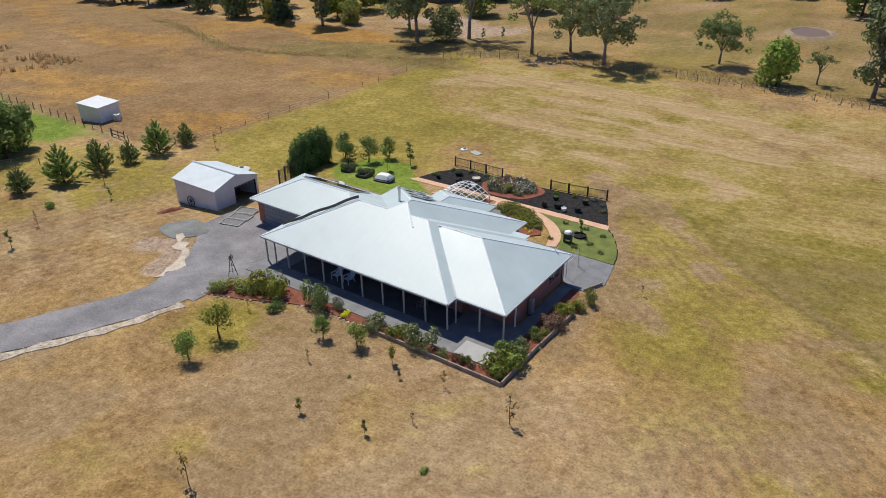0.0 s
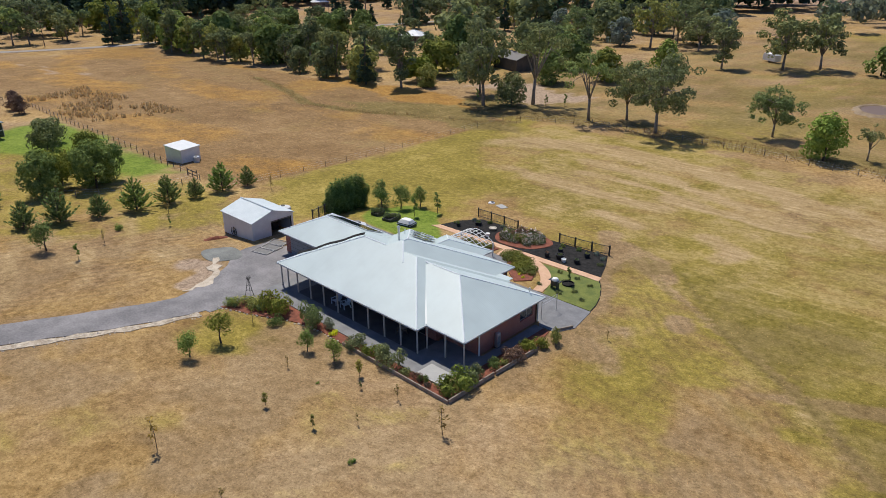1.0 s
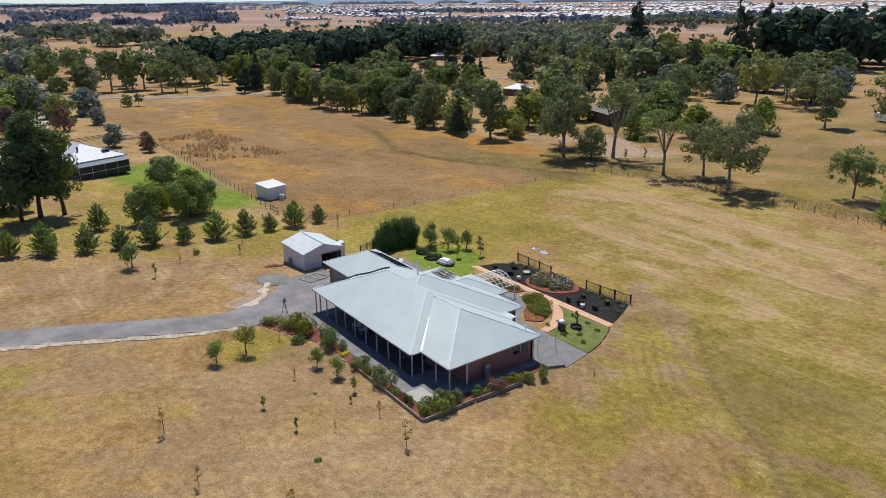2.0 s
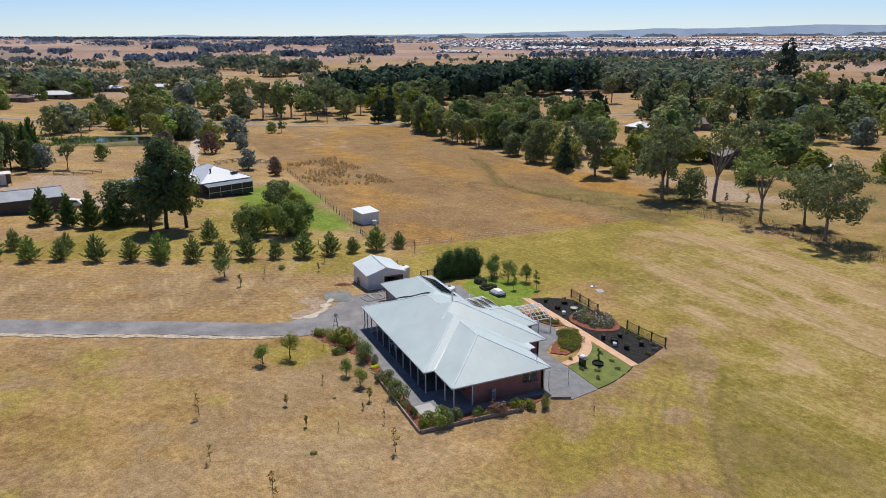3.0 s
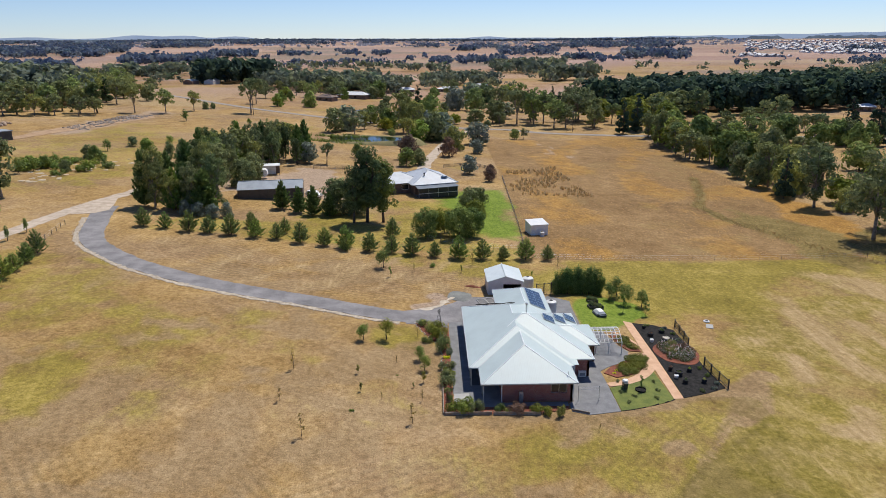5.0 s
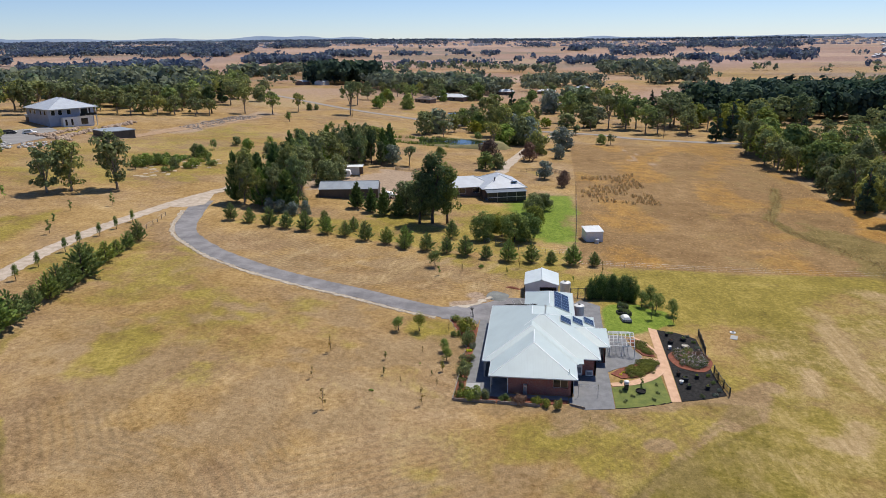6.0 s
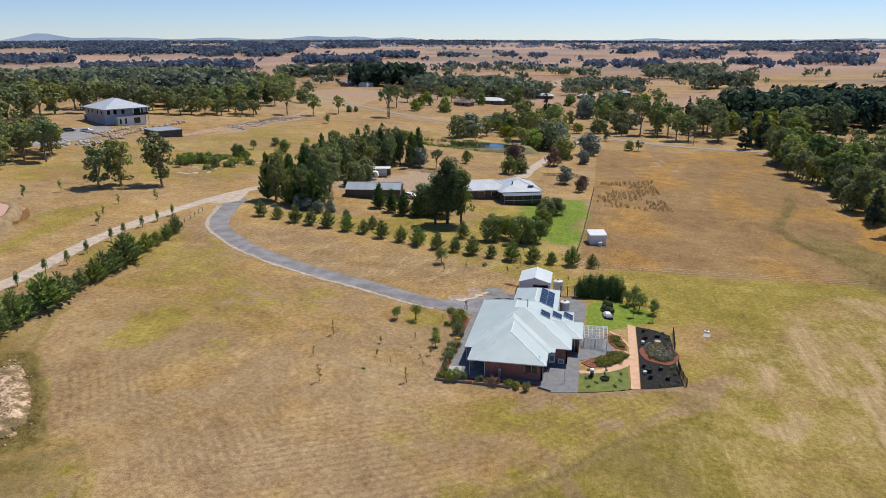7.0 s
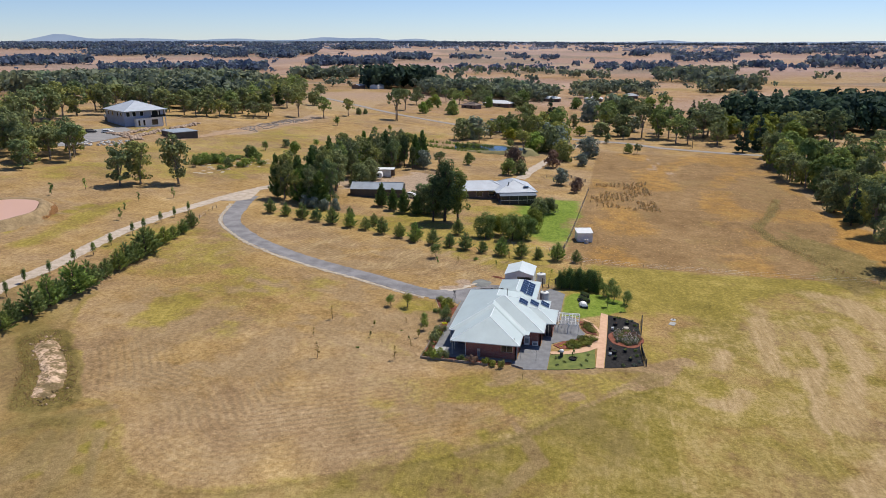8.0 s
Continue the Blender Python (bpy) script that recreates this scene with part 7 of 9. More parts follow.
# white paddock shed
ps = thing("paddock_shed", (-78.0, 17.5, gz(-78, 17.5)), "small white flat-roofed shed in the dry paddock", "shed", turn=12)
frame_part("front_wall", [(1.8, -1.9, -0.3, 1.9, 1.9, 2.25)], WHITE, ps)
frame_part("back_wall", [(-1.9, -1.9, -0.3, -1.8, 1.9, 2.6)], WHITE, ps)
for s in (-1.9, 1.8):
    g = Geo()
    g.v = [(-1.8, s, -0.3), (1.8, s, -0.3), (1.8, s, 2.25), (-1.8, s, 2.6), (-1.8, s + 0.1, -0.3), (1.8, s + 0.1, -0.3), (1.8, s + 0.1, 2.25), (-1.8, s + 0.1, 2.6)]
    g.f, g.m = [(0, 1, 2, 3), (7, 6, 5, 4), (0, 4, 5, 1), (1, 5, 6, 2), (2, 6, 7, 3), (3, 7, 4, 0)], [0] * 6
    part("side_wall", g, WHITE, ps, placed=False)
g = Geo()
g.v = [(-2.05, -2.05, 2.62), (2.05, -2.05, 2.24), (2.05, 2.05, 2.24), (-2.05, 2.05, 2.62), (-2.05, -2.05, 2.72), (2.05, -2.05, 2.34), (2.05, 2.05, 2.34), (-2.05, 2.05, 2.72)]
g.f, g.m = [(3, 2, 1, 0), (4, 5, 6, 7), (0, 1, 5, 4), (1, 2, 6, 5), (2, 3, 7, 6), (3, 0, 4, 7)], [0] * 6
part("roof", g, ROOF_WHITE, ps, placed=False)
tank("water_tank", -75.2, 18.3, 0.5, 1.0, TANKMAT, "little white water tank beside the paddock shed")

# neighbours' house
nh = thing("neighbour_house", (-116.6, -4.2, gz(-115, -4) + 0.75), "low brick house with grey hipped roof and verandah", "house", turn=18)
for p in ((-0.12, -5.6, -0.6, 0.0, 5.6, 2.6), (-14.5, -5.6, -0.9, -14.38, 5.6, 2.6), (-14.38, -5.6, -0.9, -0.12, -5.48, 2.6), (-14.38, 5.48, -0.9, -0.12, 5.6, 2.6)):
    frame_part("wall", [p], WALL_BROWN, nh)
hip_roof(nh, -14.9, -6.0, 0.35, 6.0, 2.6, 0.42, ROOF_PALE, "grey steel hipped roof")
frame_part("wing_wall", [(-13.5, -19.5, -0.9, -4.0, -5.6, 2.5)], WALL_BROWN, nh)
hip_roof(nh, -13.8, -19.9, -3.7, -2.0, 2.55, 0.40, ROOF_PALE)
g = Geo()
g.v = [(0.4, -5.7, 2.35), (3.3, -5.7, 1.95), (3.3, 5.7, 1.95), (0.3, 5.7, 2.35), (0.3, -5.7, 2.43), (3.3, -5.7, 2.03), (3.3, 5.7, 2.03), (0.3, 5.7, 2.43)]
g.f, g.m = [(3, 2, 1, 0), (4, 5, 6, 7), (0, 1, 5, 4), (1, 2, 6, 5), (2, 3, 7, 6), (3, 0, 4, 7)], [0] * 6
part("verandah_roof", g, surface("blue-grey sheet", (0.11, 0.135, 0.17), (0.17, 0.20, 0.24), 0.8, 0.5, spec=0.3), nh, placed=False)
for y in (-5.4, -2.7, 0, 2.7, 5.4):
    frame_part("verandah_post", [(3.0, y - 0.045, -0.6, 3.09, y + 0.045, 1.96)], POSTMAT, nh)
frame_part("balustrade", [(3.02, -5.4, -0.6, 3.08, 5.4, 0.55)], DARKSTEEL, nh)
frame_part("insect_screen", [(2.9, -5.4, 0.66, 2.93, 5.4, 1.93)], DARKSTEEL, nh, "dark insect screen")
frame_part("hand_rail", [(2.98, -5.5, 0.56, 3.14, 5.5, 0.66)], WHITE, nh)
frame_part("deck", [(0, -5.5, -0.6, 3.0, 5.5, -0.08)], TIMBER, nh)
for y in (-3.8, -0.8, 2.4):
    frame_part("window", [(-0.14, y, 0.7, 0.03, y + 1.6, 2.0)], GLASS, nh)
for y in (-16.5, -12, -8):
    w = frame_part("window", [(-4.04, y, 0.7, -3.97, y + 1.8, 2.0)], GLASS, nh)
    frame_part("frame", [(-4.02, y - 0.07, 0.63, -3.95, y, 2.07), (-4.02, y + 1.8, 0.63, -3.95, y + 1.87, 2.07), (-4.02, y, 2.0, -3.95, y + 1.8, 2.07), (-4.02, y, 0.63, -3.95, y + 1.8, 0.7)], WHITE, w)
part("skylight", Geo().box(-1.9, 2.4, 3.75, -1.2, 4.0, 3.95), SOLAR, nh, placed=False)
part("roof_vent", Geo().lathe([(0.16, 4.1), (0.16, 4.75), (0.26, 4.85), (0.2, 5.05), (0.05, 5.1)], 10, (-3.0, -2.0, 0)), DARKSTEEL, nh, placed=False)
shed("long_shed", -105.0, -45.2, 8, 7.6, 15.6, 2.9, 1.35, WALL_DARK, ROOF_GREY, "long dark steel shed with grey gabled roof")
cp = thing("open_shed", (-137, -52.8, gz(-137, -52.8)), "small open shed with pale flat roof", "shed", turn=10)
frame_part("roof", [(-2.2, -3.2, 2.6, 2.2, 3.2, 2.72)], ROOF_WHITE, cp)
frame_part("wall", [(0.6, -2.0, -0.2, 0.7, 2.0, 2.58)], SHED_WALL, cp)
frame_part("back_wall", [(-2.0, -3.0, -0.2, -1.9, 3.0, 2.58)], WALL_BROWN, cp)
for y in (-2.9, 2.9):
    frame_part("post", [(1.9, y - 0.06, -0.2, 2.02, y + 0.06, 2.6)], TIMBER, cp)


def caravan(x, y, turn, label):
    ob = thing("caravan", (x, y, gz(x, y)), label, "caravan", turn=turn)
    g = Geo()
    side = [(-2.6, 0.5), (2.3, 0.5), (2.75, 1.1), (2.6, 2.1), (2.2, 2.55), (-2.3, 2.55), (-2.65, 2.2)]
    n = len(side)
    g.v = [(u, -1.1, z) for u, z in side] + [(u, 1.1, z) for u, z in side]
    g.f = [tuple(range(n))[::1], tuple(range(2 * n - 1, n - 1, -1))] + [(i, i + n, (i + 1) % n + n, (i + 1) % n) for i in range(n)]
    g.m = [0] * len(g.f)
    body = part("body", g, WHITE, ob, placed=False, bevel=0.06)
    frame_part("window", [(-1.6, -1.12, 1.4, -0.3, -1.09, 2.0)], GLASS, body)
    frame_part("window", [(0.5, -1.12, 1.4, 1.6, -1.09, 2.0)], GLASS, body)
    frame_part("stripe", [(-2.4, -1.115, 0.95, 2.3, -1.095, 1.1)], WALL_BLUE, body)
    for s in (-1.05, 0.85):
        part("wheel", Geo().tube([(-0.2, s, 0.33), (-0.2, s + 0.2, 0.33)], [0.33, 0.33], 14), DARKSTEEL, ob, placed=False)
    part("tow_bar", Geo().beam((2.4, 0, 0.5), (3.9, 0, 0.45), 0.12, 0.1), DARKSTEEL, ob, placed=False)
    return ob


caravan(-129.2, -54.2, 98, "white caravan parked behind the long shed")
caravan(-45.3, 187.5, 150, "white caravan parked under gum trees")


def car(x, y, turn, mat, label):
    ob = thing("car", (x, y, gz(x, y)), label, "car", turn=turn)
    g = Geo()
    low = [(-2.2, 0.35), (2.2, 0.35), (2.25, 0.8), (1.2, 1.0), (-2.2, 1.05)]
    top = [(-2.1, 1.04), (1.2, 1.0), (0.55, 1.55), (-1.7, 1.6)]
    for prof, w in ((low, 0.9), (top, 0.75)):
        n, k = len(prof), len(g.v)
        g.v += [(u, -w, z) for u, z in prof] + [(u, w, z) for u, z in prof]
        g.f += [tuple(k + i for i in range(n)), tuple(k + i for i in range(2 * n - 1, n - 1, -1))] + [(k + i, k + i + n, k + (i + 1) % n + n, k + (i + 1) % n) for i in range(n)]
    g.m = [0] * len(g.f)
    body = part("body", g, mat, ob, placed=False, bevel=0.05)
    for s in (-0.765, 0.755):
        frame_part("window", [(-1.5, s, 1.1, 0.5, s + 0.012, 1.48)], GLASS, body)
    for u in (-1.35, 1.35):
        for s in (-0.92, 0.70):
            part("wheel", Geo().tube([(u, s, 0.33), (u, s + 0.22, 0.33)], [0.33, 0.33], 14), DARKSTEEL, ob, placed=False)


car(-107.5, -35.0, 60, WHITE, "white car beside the long shed")
car(-139, -12.5, 100, CAR_DARK, "dark car parked behind the neighbours' house")
car(-154.5, -184.0, 150, CAR_DARK, "dark four-wheel drive before the two-storey house")
car(-157.5, -178.5, 120, WHITE, "white car before the two-storey house")

# two-storey house
bh = thing("two_storey_house", (-192, -190, gz(-192, -190)), "two-storey blue-grey house with pale hipped roof", "house", turn=-32)
frame_part("upper_wall", [(-8, -9, 2.9, 8, 9, 6.0)], WALL_BLUE, bh)
frame_part("lower_wall", [(-7.8, -8.8, -0.8, 7.8, 8.8, 2.9)], WALL_BLUE, bh)
frame_part("render_wing", [(-6.5, 8.8, -0.8, 4.0, 11.0, 2.9)], WHITE, bh)
frame_part("garage_wing", [(-1.0, -14.0, -0.8, 7.0, -8.8, 2.8)], WALL_BLUE, bh)
frame_part("garage_roof", [(-1.3, -14.3, 2.8, 7.3, -8.82, 3.0)], ROOF_GREY, bh)
hip_roof(bh, -8, -9, 8, 10.6, 6.0, 0.38, ROOF_PALE, "pale grey steel hipped roof", 0.8)
for y in (-6.5, -2.5, 2.5, 6.0):
    w = frame_part("window", [(7.96, y, 3.9, 8.05, y + 1.4, 5.3)], GLASS, bh)
    frame_part("frame", [(8.0, y - 0.1, 3.8, 8.07, y, 5.4), (8.0, y + 1.4, 3.8, 8.07, y + 1.5, 5.4)], WHITE, w)
for x in (5.6, 3.2, 0.2):
    w = frame_part("window", [(x, 8.96, 3.8, x + 1.3, 9.05, 5.4)], GLASS, bh)
    frame_part("frame", [(x - 0.1, 9.0, 3.7, x, 9.07, 5.5), (x + 1.3, 9.0, 3.7, x + 1.4, 9.07, 5.5)], WHITE, w)
for x, wide in ((2.6, 0.7), (0.6, 0.7), (-4.6, 2.4)):
    frame_part("window", [(x, 10.96, 0.1, x + wide, 11.05, 2.2)], GLASS, bh)
frame_part("balcony_door", [(-6.8, 8.96, 3.1, -3.2, 9.05, 5.4)], GLASS, bh)
frame_part("balcony", [(-8.0, 9.02, 2.92, -2.0, 11.4, 3.1)], WHITE, bh)
frame_part("balustrade", [(-7.9, 11.3, 3.1, -2.0, 11.38, 4.0)], GLASS, bh)
for x in (-7.8, -5.0, -2.2):
    frame_part("column", [(x - 0.14, 11.05, -0.8 if x < -7 else 3.1, x + 0.14, 11.3, 6.0)], WHITE, bh)
frame_part("garage_door", [(6.96, -13.4, -0.3, 7.04, -9.4, 2.2)], DARKSTEEL, bh)
bh.matrix_basis = bh.matrix_basis @ Matrix.Scale(1.12, 4)
ob = thing("flat_roofed_garage", (-168.5, -152.5, gz(-168, -152) - 0.3), "low dark flat-roofed garage cut into the bank", "garage", turn=-35)
frame_part("wall", [(-5, -6.5, -0.5, 5, 6.5, 2.7)], WALL_DARK, ob)
frame_part("roof", [(-5.3, -6.8, 2.7, 5.3, 6.8, 2.95)], ROOF_GREY, ob)
for y in (0.6, 3.4):
    frame_part("garage_door", [(4.98, y, 0.0, 5.06, y + 2.3, 2.2)], DARKSTEEL, ob)


def farm_house(x, y, w, d, turn, eave, wallmat, roofmat, label, name="farm_house"):
    ob = thing(name, (x, y, gz(x, y)), label, "house", turn=turn)
    frame_part("wall", [(-w / 2, -d / 2, -1, w / 2, d / 2, eave)], wallmat, ob)
    hip_roof(ob, -w / 2, -d / 2, w / 2, d / 2, eave, 0.4, roofmat)
    for k in (-0.3, 0.1):
        frame_part("window", [(w * k, -d / 2 - 0.03, 0.8, w * k + 1.8, -d / 2 + 0.03, 2.0)], GLASS, ob)
    return ob


farm_house(-173, 164, 9, 8, 20, 2.6, WALL_BROWN, ROOF_WHITE, "small house with pale roof among trees")
farm_house(-394, 290, 34, 14, 118, 3.0, WALL_BROWN, ROOF_WHITE, "long farm house with white roof")
farm_house(-168, 190, 12, 10, 30, 2.8, WALL_BROWN, WALL_BROWN, "brown house with dark roof among trees")
farm_house(-432, -77, 12, 9, 70, 2.7, WALL_BROWN, WALL_BROWN, "brown farm house beyond the road")
farm_house(-468, -62, 22, 10, 75, 2.8, WALL_BROWN, ROOF_WHITE, "farm house with white roof beyond the road")
farm_house(-585, 10, 16, 9, 85, 2.8, WALL_BROWN, ROOF_WHITE, "farm house with pale roof among far trees")
farm_house(-560, -28, 18, 9, 85, 2.8, WALL_BROWN, ROOF_WHITE, "farm house with white roof among far trees")
farm_house(-640, 45, 14, 9, 85, 2.8, WALL_BROWN, ROOF_GREY, "far grey-roofed farm house")
farm_house(-345, 250, 10, 8, 60, 2.8, WALL_BROWN, ROOF_WHITE, "pale-roofed house at the edge of the pines")
shed("farm_shed", -594, -223, 80, 9, 12, 3.2, 1.4, WALL_BROWN, ROOF_GREY, "brown farm shed beside the pine windbreak")
shed("farm_shed", -605, -207, 80, 9, 14, 3.4, 1.4, WHITE, ROOF_GREY, "white farm shed beside the pine windbreak")
shed("farm_shed", -506, 382, 60, 16, 24, 5.5, 3.0, WHITE, ROOF_WHITE, "large white farm shed beyond the trees")
shed("dark_shed", -101.5, 136.5, 70, 7.5, 13, 3.3, 1.5, WALL_DARK, WALL_DARK, "dark steel shed behind the gums")
shed("blue_shed", -77, 148.2, 20, 2.6, 3.4, 2.0, 0.3, WALL_BLUE, ROOF_WHITE, "little blue garden shed on dry ground")

# ---- ponds ----
def water_mat(name, tint, rough):
    m, nt, bsdf = nodes_of(name)
    bsdf.inputs["Base Color"].default_value = (*tint, 1)
    bsdf.inputs["Roughness"].default_value = rough
    bsdf.inputs["Specular IOR Level"].default_value = 0.6
    v = coords(nt, "World")
    bumped(nt, bsdf, noise_tex(nt, v, 1.2, 4), 0.15, 0.03)
    return m


def blob(cx, cy, rx, ry, seed, n=40, turn=0.0):
    out = []
    for i in range(n):
        a = 2 * math.pi * i / n
        k = 1 + 0.10 * noise.noise(Vector((math.cos(a) * 1.3, math.sin(a) * 1.3, seed)))
        u, v = rx * k * math.cos(a), ry * k * math.sin(a)
        out.append((cx + u * math.cos(turn) - v * math.sin(turn), cy + u * math.sin(turn) + v * math.cos(turn)))
    return out


DAM_BANK = surface("grassy clay bank", (0.20, 0.135, 0.062), (0.40, 0.285, 0.15), 0.7, 0.95, fine=4, bump=0.9, depth=0.08)
CLAY = surface("bare clay bank", (0.27, 0.165, 0.085), (0.46, 0.31, 0.18), 0.5, 0.95, fine=3, bump=0.6, depth=0.05)


def pond(name, cx, cy, rx, ry, tint, rough, bank, label, seed, turn=0.0, rim=2.2, rise=0.0):
    level = max(gz(cx + a, cy + b) for a in (-rx, 0, rx) for b in (-ry, 0, ry)) * 0.5 + gz(cx, cy) * 0.5 + rise
    g = Geo()
    g.face([(x, y, level + 0.12) for x, y in blob(cx, cy, rx, ry, seed, 40, turn)])
    tagged(part(name, g, water_mat(name + " surface", tint, rough)), label, "pond", kind="structure")
    b = Geo()
    rows = [(1.0, 0.13 - 0.15), (1.0 + 0.3 * rim / rx, 0.30), (1.0 + 0.8 * rim / rx, 0.34), (1.0 + 2.6 * rim / rx, None)]
    loops = [blob(cx, cy, rx * k, ry * k, seed, 40, turn) for k, _ in rows]
    rag = random.Random(seed)
    loops[-1] = [(x + (a - x) * t, y + (c - y) * t) for (x, y), (a, c) in zip(loops[-1], loops[-2]) for t in (rag.uniform(0.0, 0.75),)]
    for lp, (k, dz) in zip(loops, rows):
        b.v += [(x, y, level + dz + 0.12 * noise.noise(Vector((x, y, 0))) if dz is not None else gz(x, y) - 0.1) for x, y in lp]
    for r in range(3):
        b.f += [(r * 40 + i, r * 40 + (i + 1) % 40, (r + 1) * 40 + (i + 1) % 40, (r + 1) * 40 + i) for i in range(40)]
        b.m += [0] * 40
    tagged(part("pond_bank", b, bank, smooth=True), "earth bank round the " + name.replace("_", " "), "bank", kind="structure")


pond("muddy_dam", -33, -115.5, 13.5, 10.5, (0.62, 0.37, 0.26), 0.4, DAM_BANK, "muddy pink-brown farm dam", 3, 0.3, 2.0)
pond("reed_pond", -226, -38, 25, 9.0, (0.012, 0.02, 0.008), 0.08, surface("grassy bank", (0.14, 0.13, 0.05), (0.26, 0.22, 0.10), 0.3, 0.95, fine=3, bump=0.5, depth=0.05), "dark pond with reeds behind the grove", 5, 1.45, 4.0)
pond("small_dam", -3.5, 135, 3.6, 5.0, (0.16, 0.10, 0.06), 0.5, surface("pale clay bank", (0.19, 0.13, 0.075), (0.33, 0.25, 0.16), 0.4, 0.95, fine=3, bump=0.6, depth=0.05), "small brown farm dam with pale clay rim", 7, 0.2, 0.9)
pond("far_pond", -362, -46, 16, 5, (0.03, 0.04, 0.05), 0.05, CLAY, "small pond beyond the road", 9, 1.5, 1.5)

# ---- paving and beds round the house ----
def ground_sheet(name, poly, lift, mat, label, category, step=0.8, thick=0.3):
    return tagged(part(name, sheet(poly, lift, step, thick), mat), label, category, kind="structure")


FRONT_SLAB = [(-23.4, -3.0), (-2.35, -3.0), (-2.35, -1.2), (0.0, -1.2), (0.0, 2.4), (-4.4, 2.4), (-4.4, 1.7), (-20.6, 1.7), (-20.6, 4.15), (-23.39, 4.15)]
# dark sheet over the paving: the verandah's shade is painted into its colour
ground_sheet("verandah_shade", [(-20.55, -0.9), (-4.45, -0.9), (-4.45, 1.66), (-20.55, 1.66)], 0.066, surface("verandah floor, shade painted in", (0.06, 0.058, 0.058), (0.11, 0.107, 0.105), 1.2, 0.8, fine=14, bump=0.2), "verandah floor sheet darkened to paint in shade", "paving")
ground_sheet("verandah_paving", FRONT_SLAB, 0.06, PAVING, "grey concrete verandah floor", "paving")
ground_sheet("porch_step", [(-2.34, -2.95), (0.1, -2.95), (0.1, -1.21), (-2.34, -1.21)], 0.11, PAVING_PALE, "pale concrete landing before the verandah", "paving")
PATIO = [(-0.3, 10.2), (-6.2, 10.2), (-6.2, 13.2), (-10.1, 13.3), (-10.1, 14.7), (-15.7, 14.7), (-15.7, 15.4), (-19.6, 15.6), (-19.6, 18.0), (-15.4, 18.9), (-13.6, 19.9), (-11.2, 19.2), (-9.6, 17.6), (-8.4, 15.9), (-7.4, 14.8), (-4.0, 14.85), (2.1, 14.8), (2.7, 11.4), (1.9, 9.6), (0.2, 9.6)]
ground_sheet("patio", PATIO, 0.05, PAVING, "grey concrete patio behind the house", "paving")
ground_sheet("side_paving", [(-33.0, 10.9), (-16.0, 15.2), (-19.4, 13.2), (-19.4, 10.6), (-29.6, 10.6)][::1], 0.04, PAVING, "grey concrete behind the garage", "paving")
ground_sheet("side_paving", [(-31.4, 11.2), (-33.6, 12.6), (-31.0, 15.6), (-28.4, 15.4), (-16.2, 15.25)], 0.046, PAVING, "grey concrete beside the back lawn", "paving")
ground_sheet("garden_path", [(-25.3, 22.3), (-1.4, 21.75), (-1.7, 22.95), (-13.0, 23.3), (-25.0, 23.55)], 0.05, TANPATH, "straight tan granite garden path", "path")
ARC = curve_through([(-3.9, 14.9), (-4.6, 17.2), (-6.6, 19.6), (-9.2, 21.3), (-11.6, 22.2)], 0.5)
tagged(part("garden_path", ribbon(ARC, lambda t: 0.95 + 0.5 * t, 0.075), TANPATH), "curved tan granite garden path", "path", kind="structure")
ARC2 = curve_through([(-20.0, 19.3), (-18.9, 20.7), (-17.2, 21.7), (-15.0, 22.4)], 0.5)
tagged(part("garden_path", ribbon(ARC2, 0.5, 0.082), TANPATH), "thin curved tan garden path", "path", kind="structure")
tagged(part("garden_path", ribbon(curve_through([(-12.4, 19.7), (-13.3, 22.1)], 0.5), 0.9, 0.088), TANPATH), "short tan path from patio", "path", kind="structure")
ground_sheet("black_mulch_bed", [(-25.0, 23.6), (-24.4, 26.4), (-22.6, 28.8), (-16.5, 28.8), (-10.8, 28.6), (-4.6, 28.9), (-3.3, 26.4), (-1.9, 23.05), (-13.0, 23.4)], 0.05, MULCH_BLACK, "garden bed of black mulch", "garden bed")
ground_sheet("red_mulch_bed", blob(-14.4, 26.4, 3.55, 2.85, 2, 32), 0.10, MULCH_RED, "round bed of red mulch round the roses", "garden bed")
ground_sheet("shrub_bed", [(-6.9, 15.1), (-5.7, 16.4), (-6.7, 18.4), (-8.6, 20.0), (-11.2, 21.5), (-12.7, 21.8), (-11.9, 19.6), (-9.9, 18.2), (-8.6, 16.4)], 0.09, MULCH_RED, "curved bed of low shrubs by the patio", "garden bed")
ground_sheet("corner_bed", [(-19.0, 18.6), (-15.6, 19.2), (-13.9, 20.1), (-14.2, 21.8), (-16.6, 21.2), (-18.4, 20.2)], 0.09, MULCH_RED, "small mulched bed beside the arch", "garden bed")
LAWN = surface("watered lawn", (0.082, 0.112, 0.018), (0.185, 0.205, 0.044), 0.9, 0.95, fine=14, bump=0.8, depth=0.04)
ground_sheet("garden_lawn", [(-3.2, 14.9), (-4.0, 17.1), (-6.0, 19.6), (-8.8, 21.5), (-1.35, 21.7), (-0.55, 20.9), (0.3, 19.45), (1.15, 17.75), (1.72, 16.15), (1.95, 14.9)], 0.05, LAWN, "small green lawn with young plants", "lawn")
ground_sheet("front_bed", [(-23.0, -7.7), (-19.6, -6.4), (-16.2, -4.7), (-13.6, -3.95), (-9.8, -4.1), (2.1, -4.1), (2.1, -3.1), (-20.2, -3.08), (-22.7, -5.2)], 0.07, MULCH_RED, "mulched garden bed before the verandah", "garden bed")
ground_sheet("side_bed", [(0.75, -3.02), (2.1, -3.02), (2.25, 6.2), (1.4, 9.4), (0.75, 9.4)], 0.07, MULCH_RED, "mulched garden bed beside the brick wall", "garden bed")
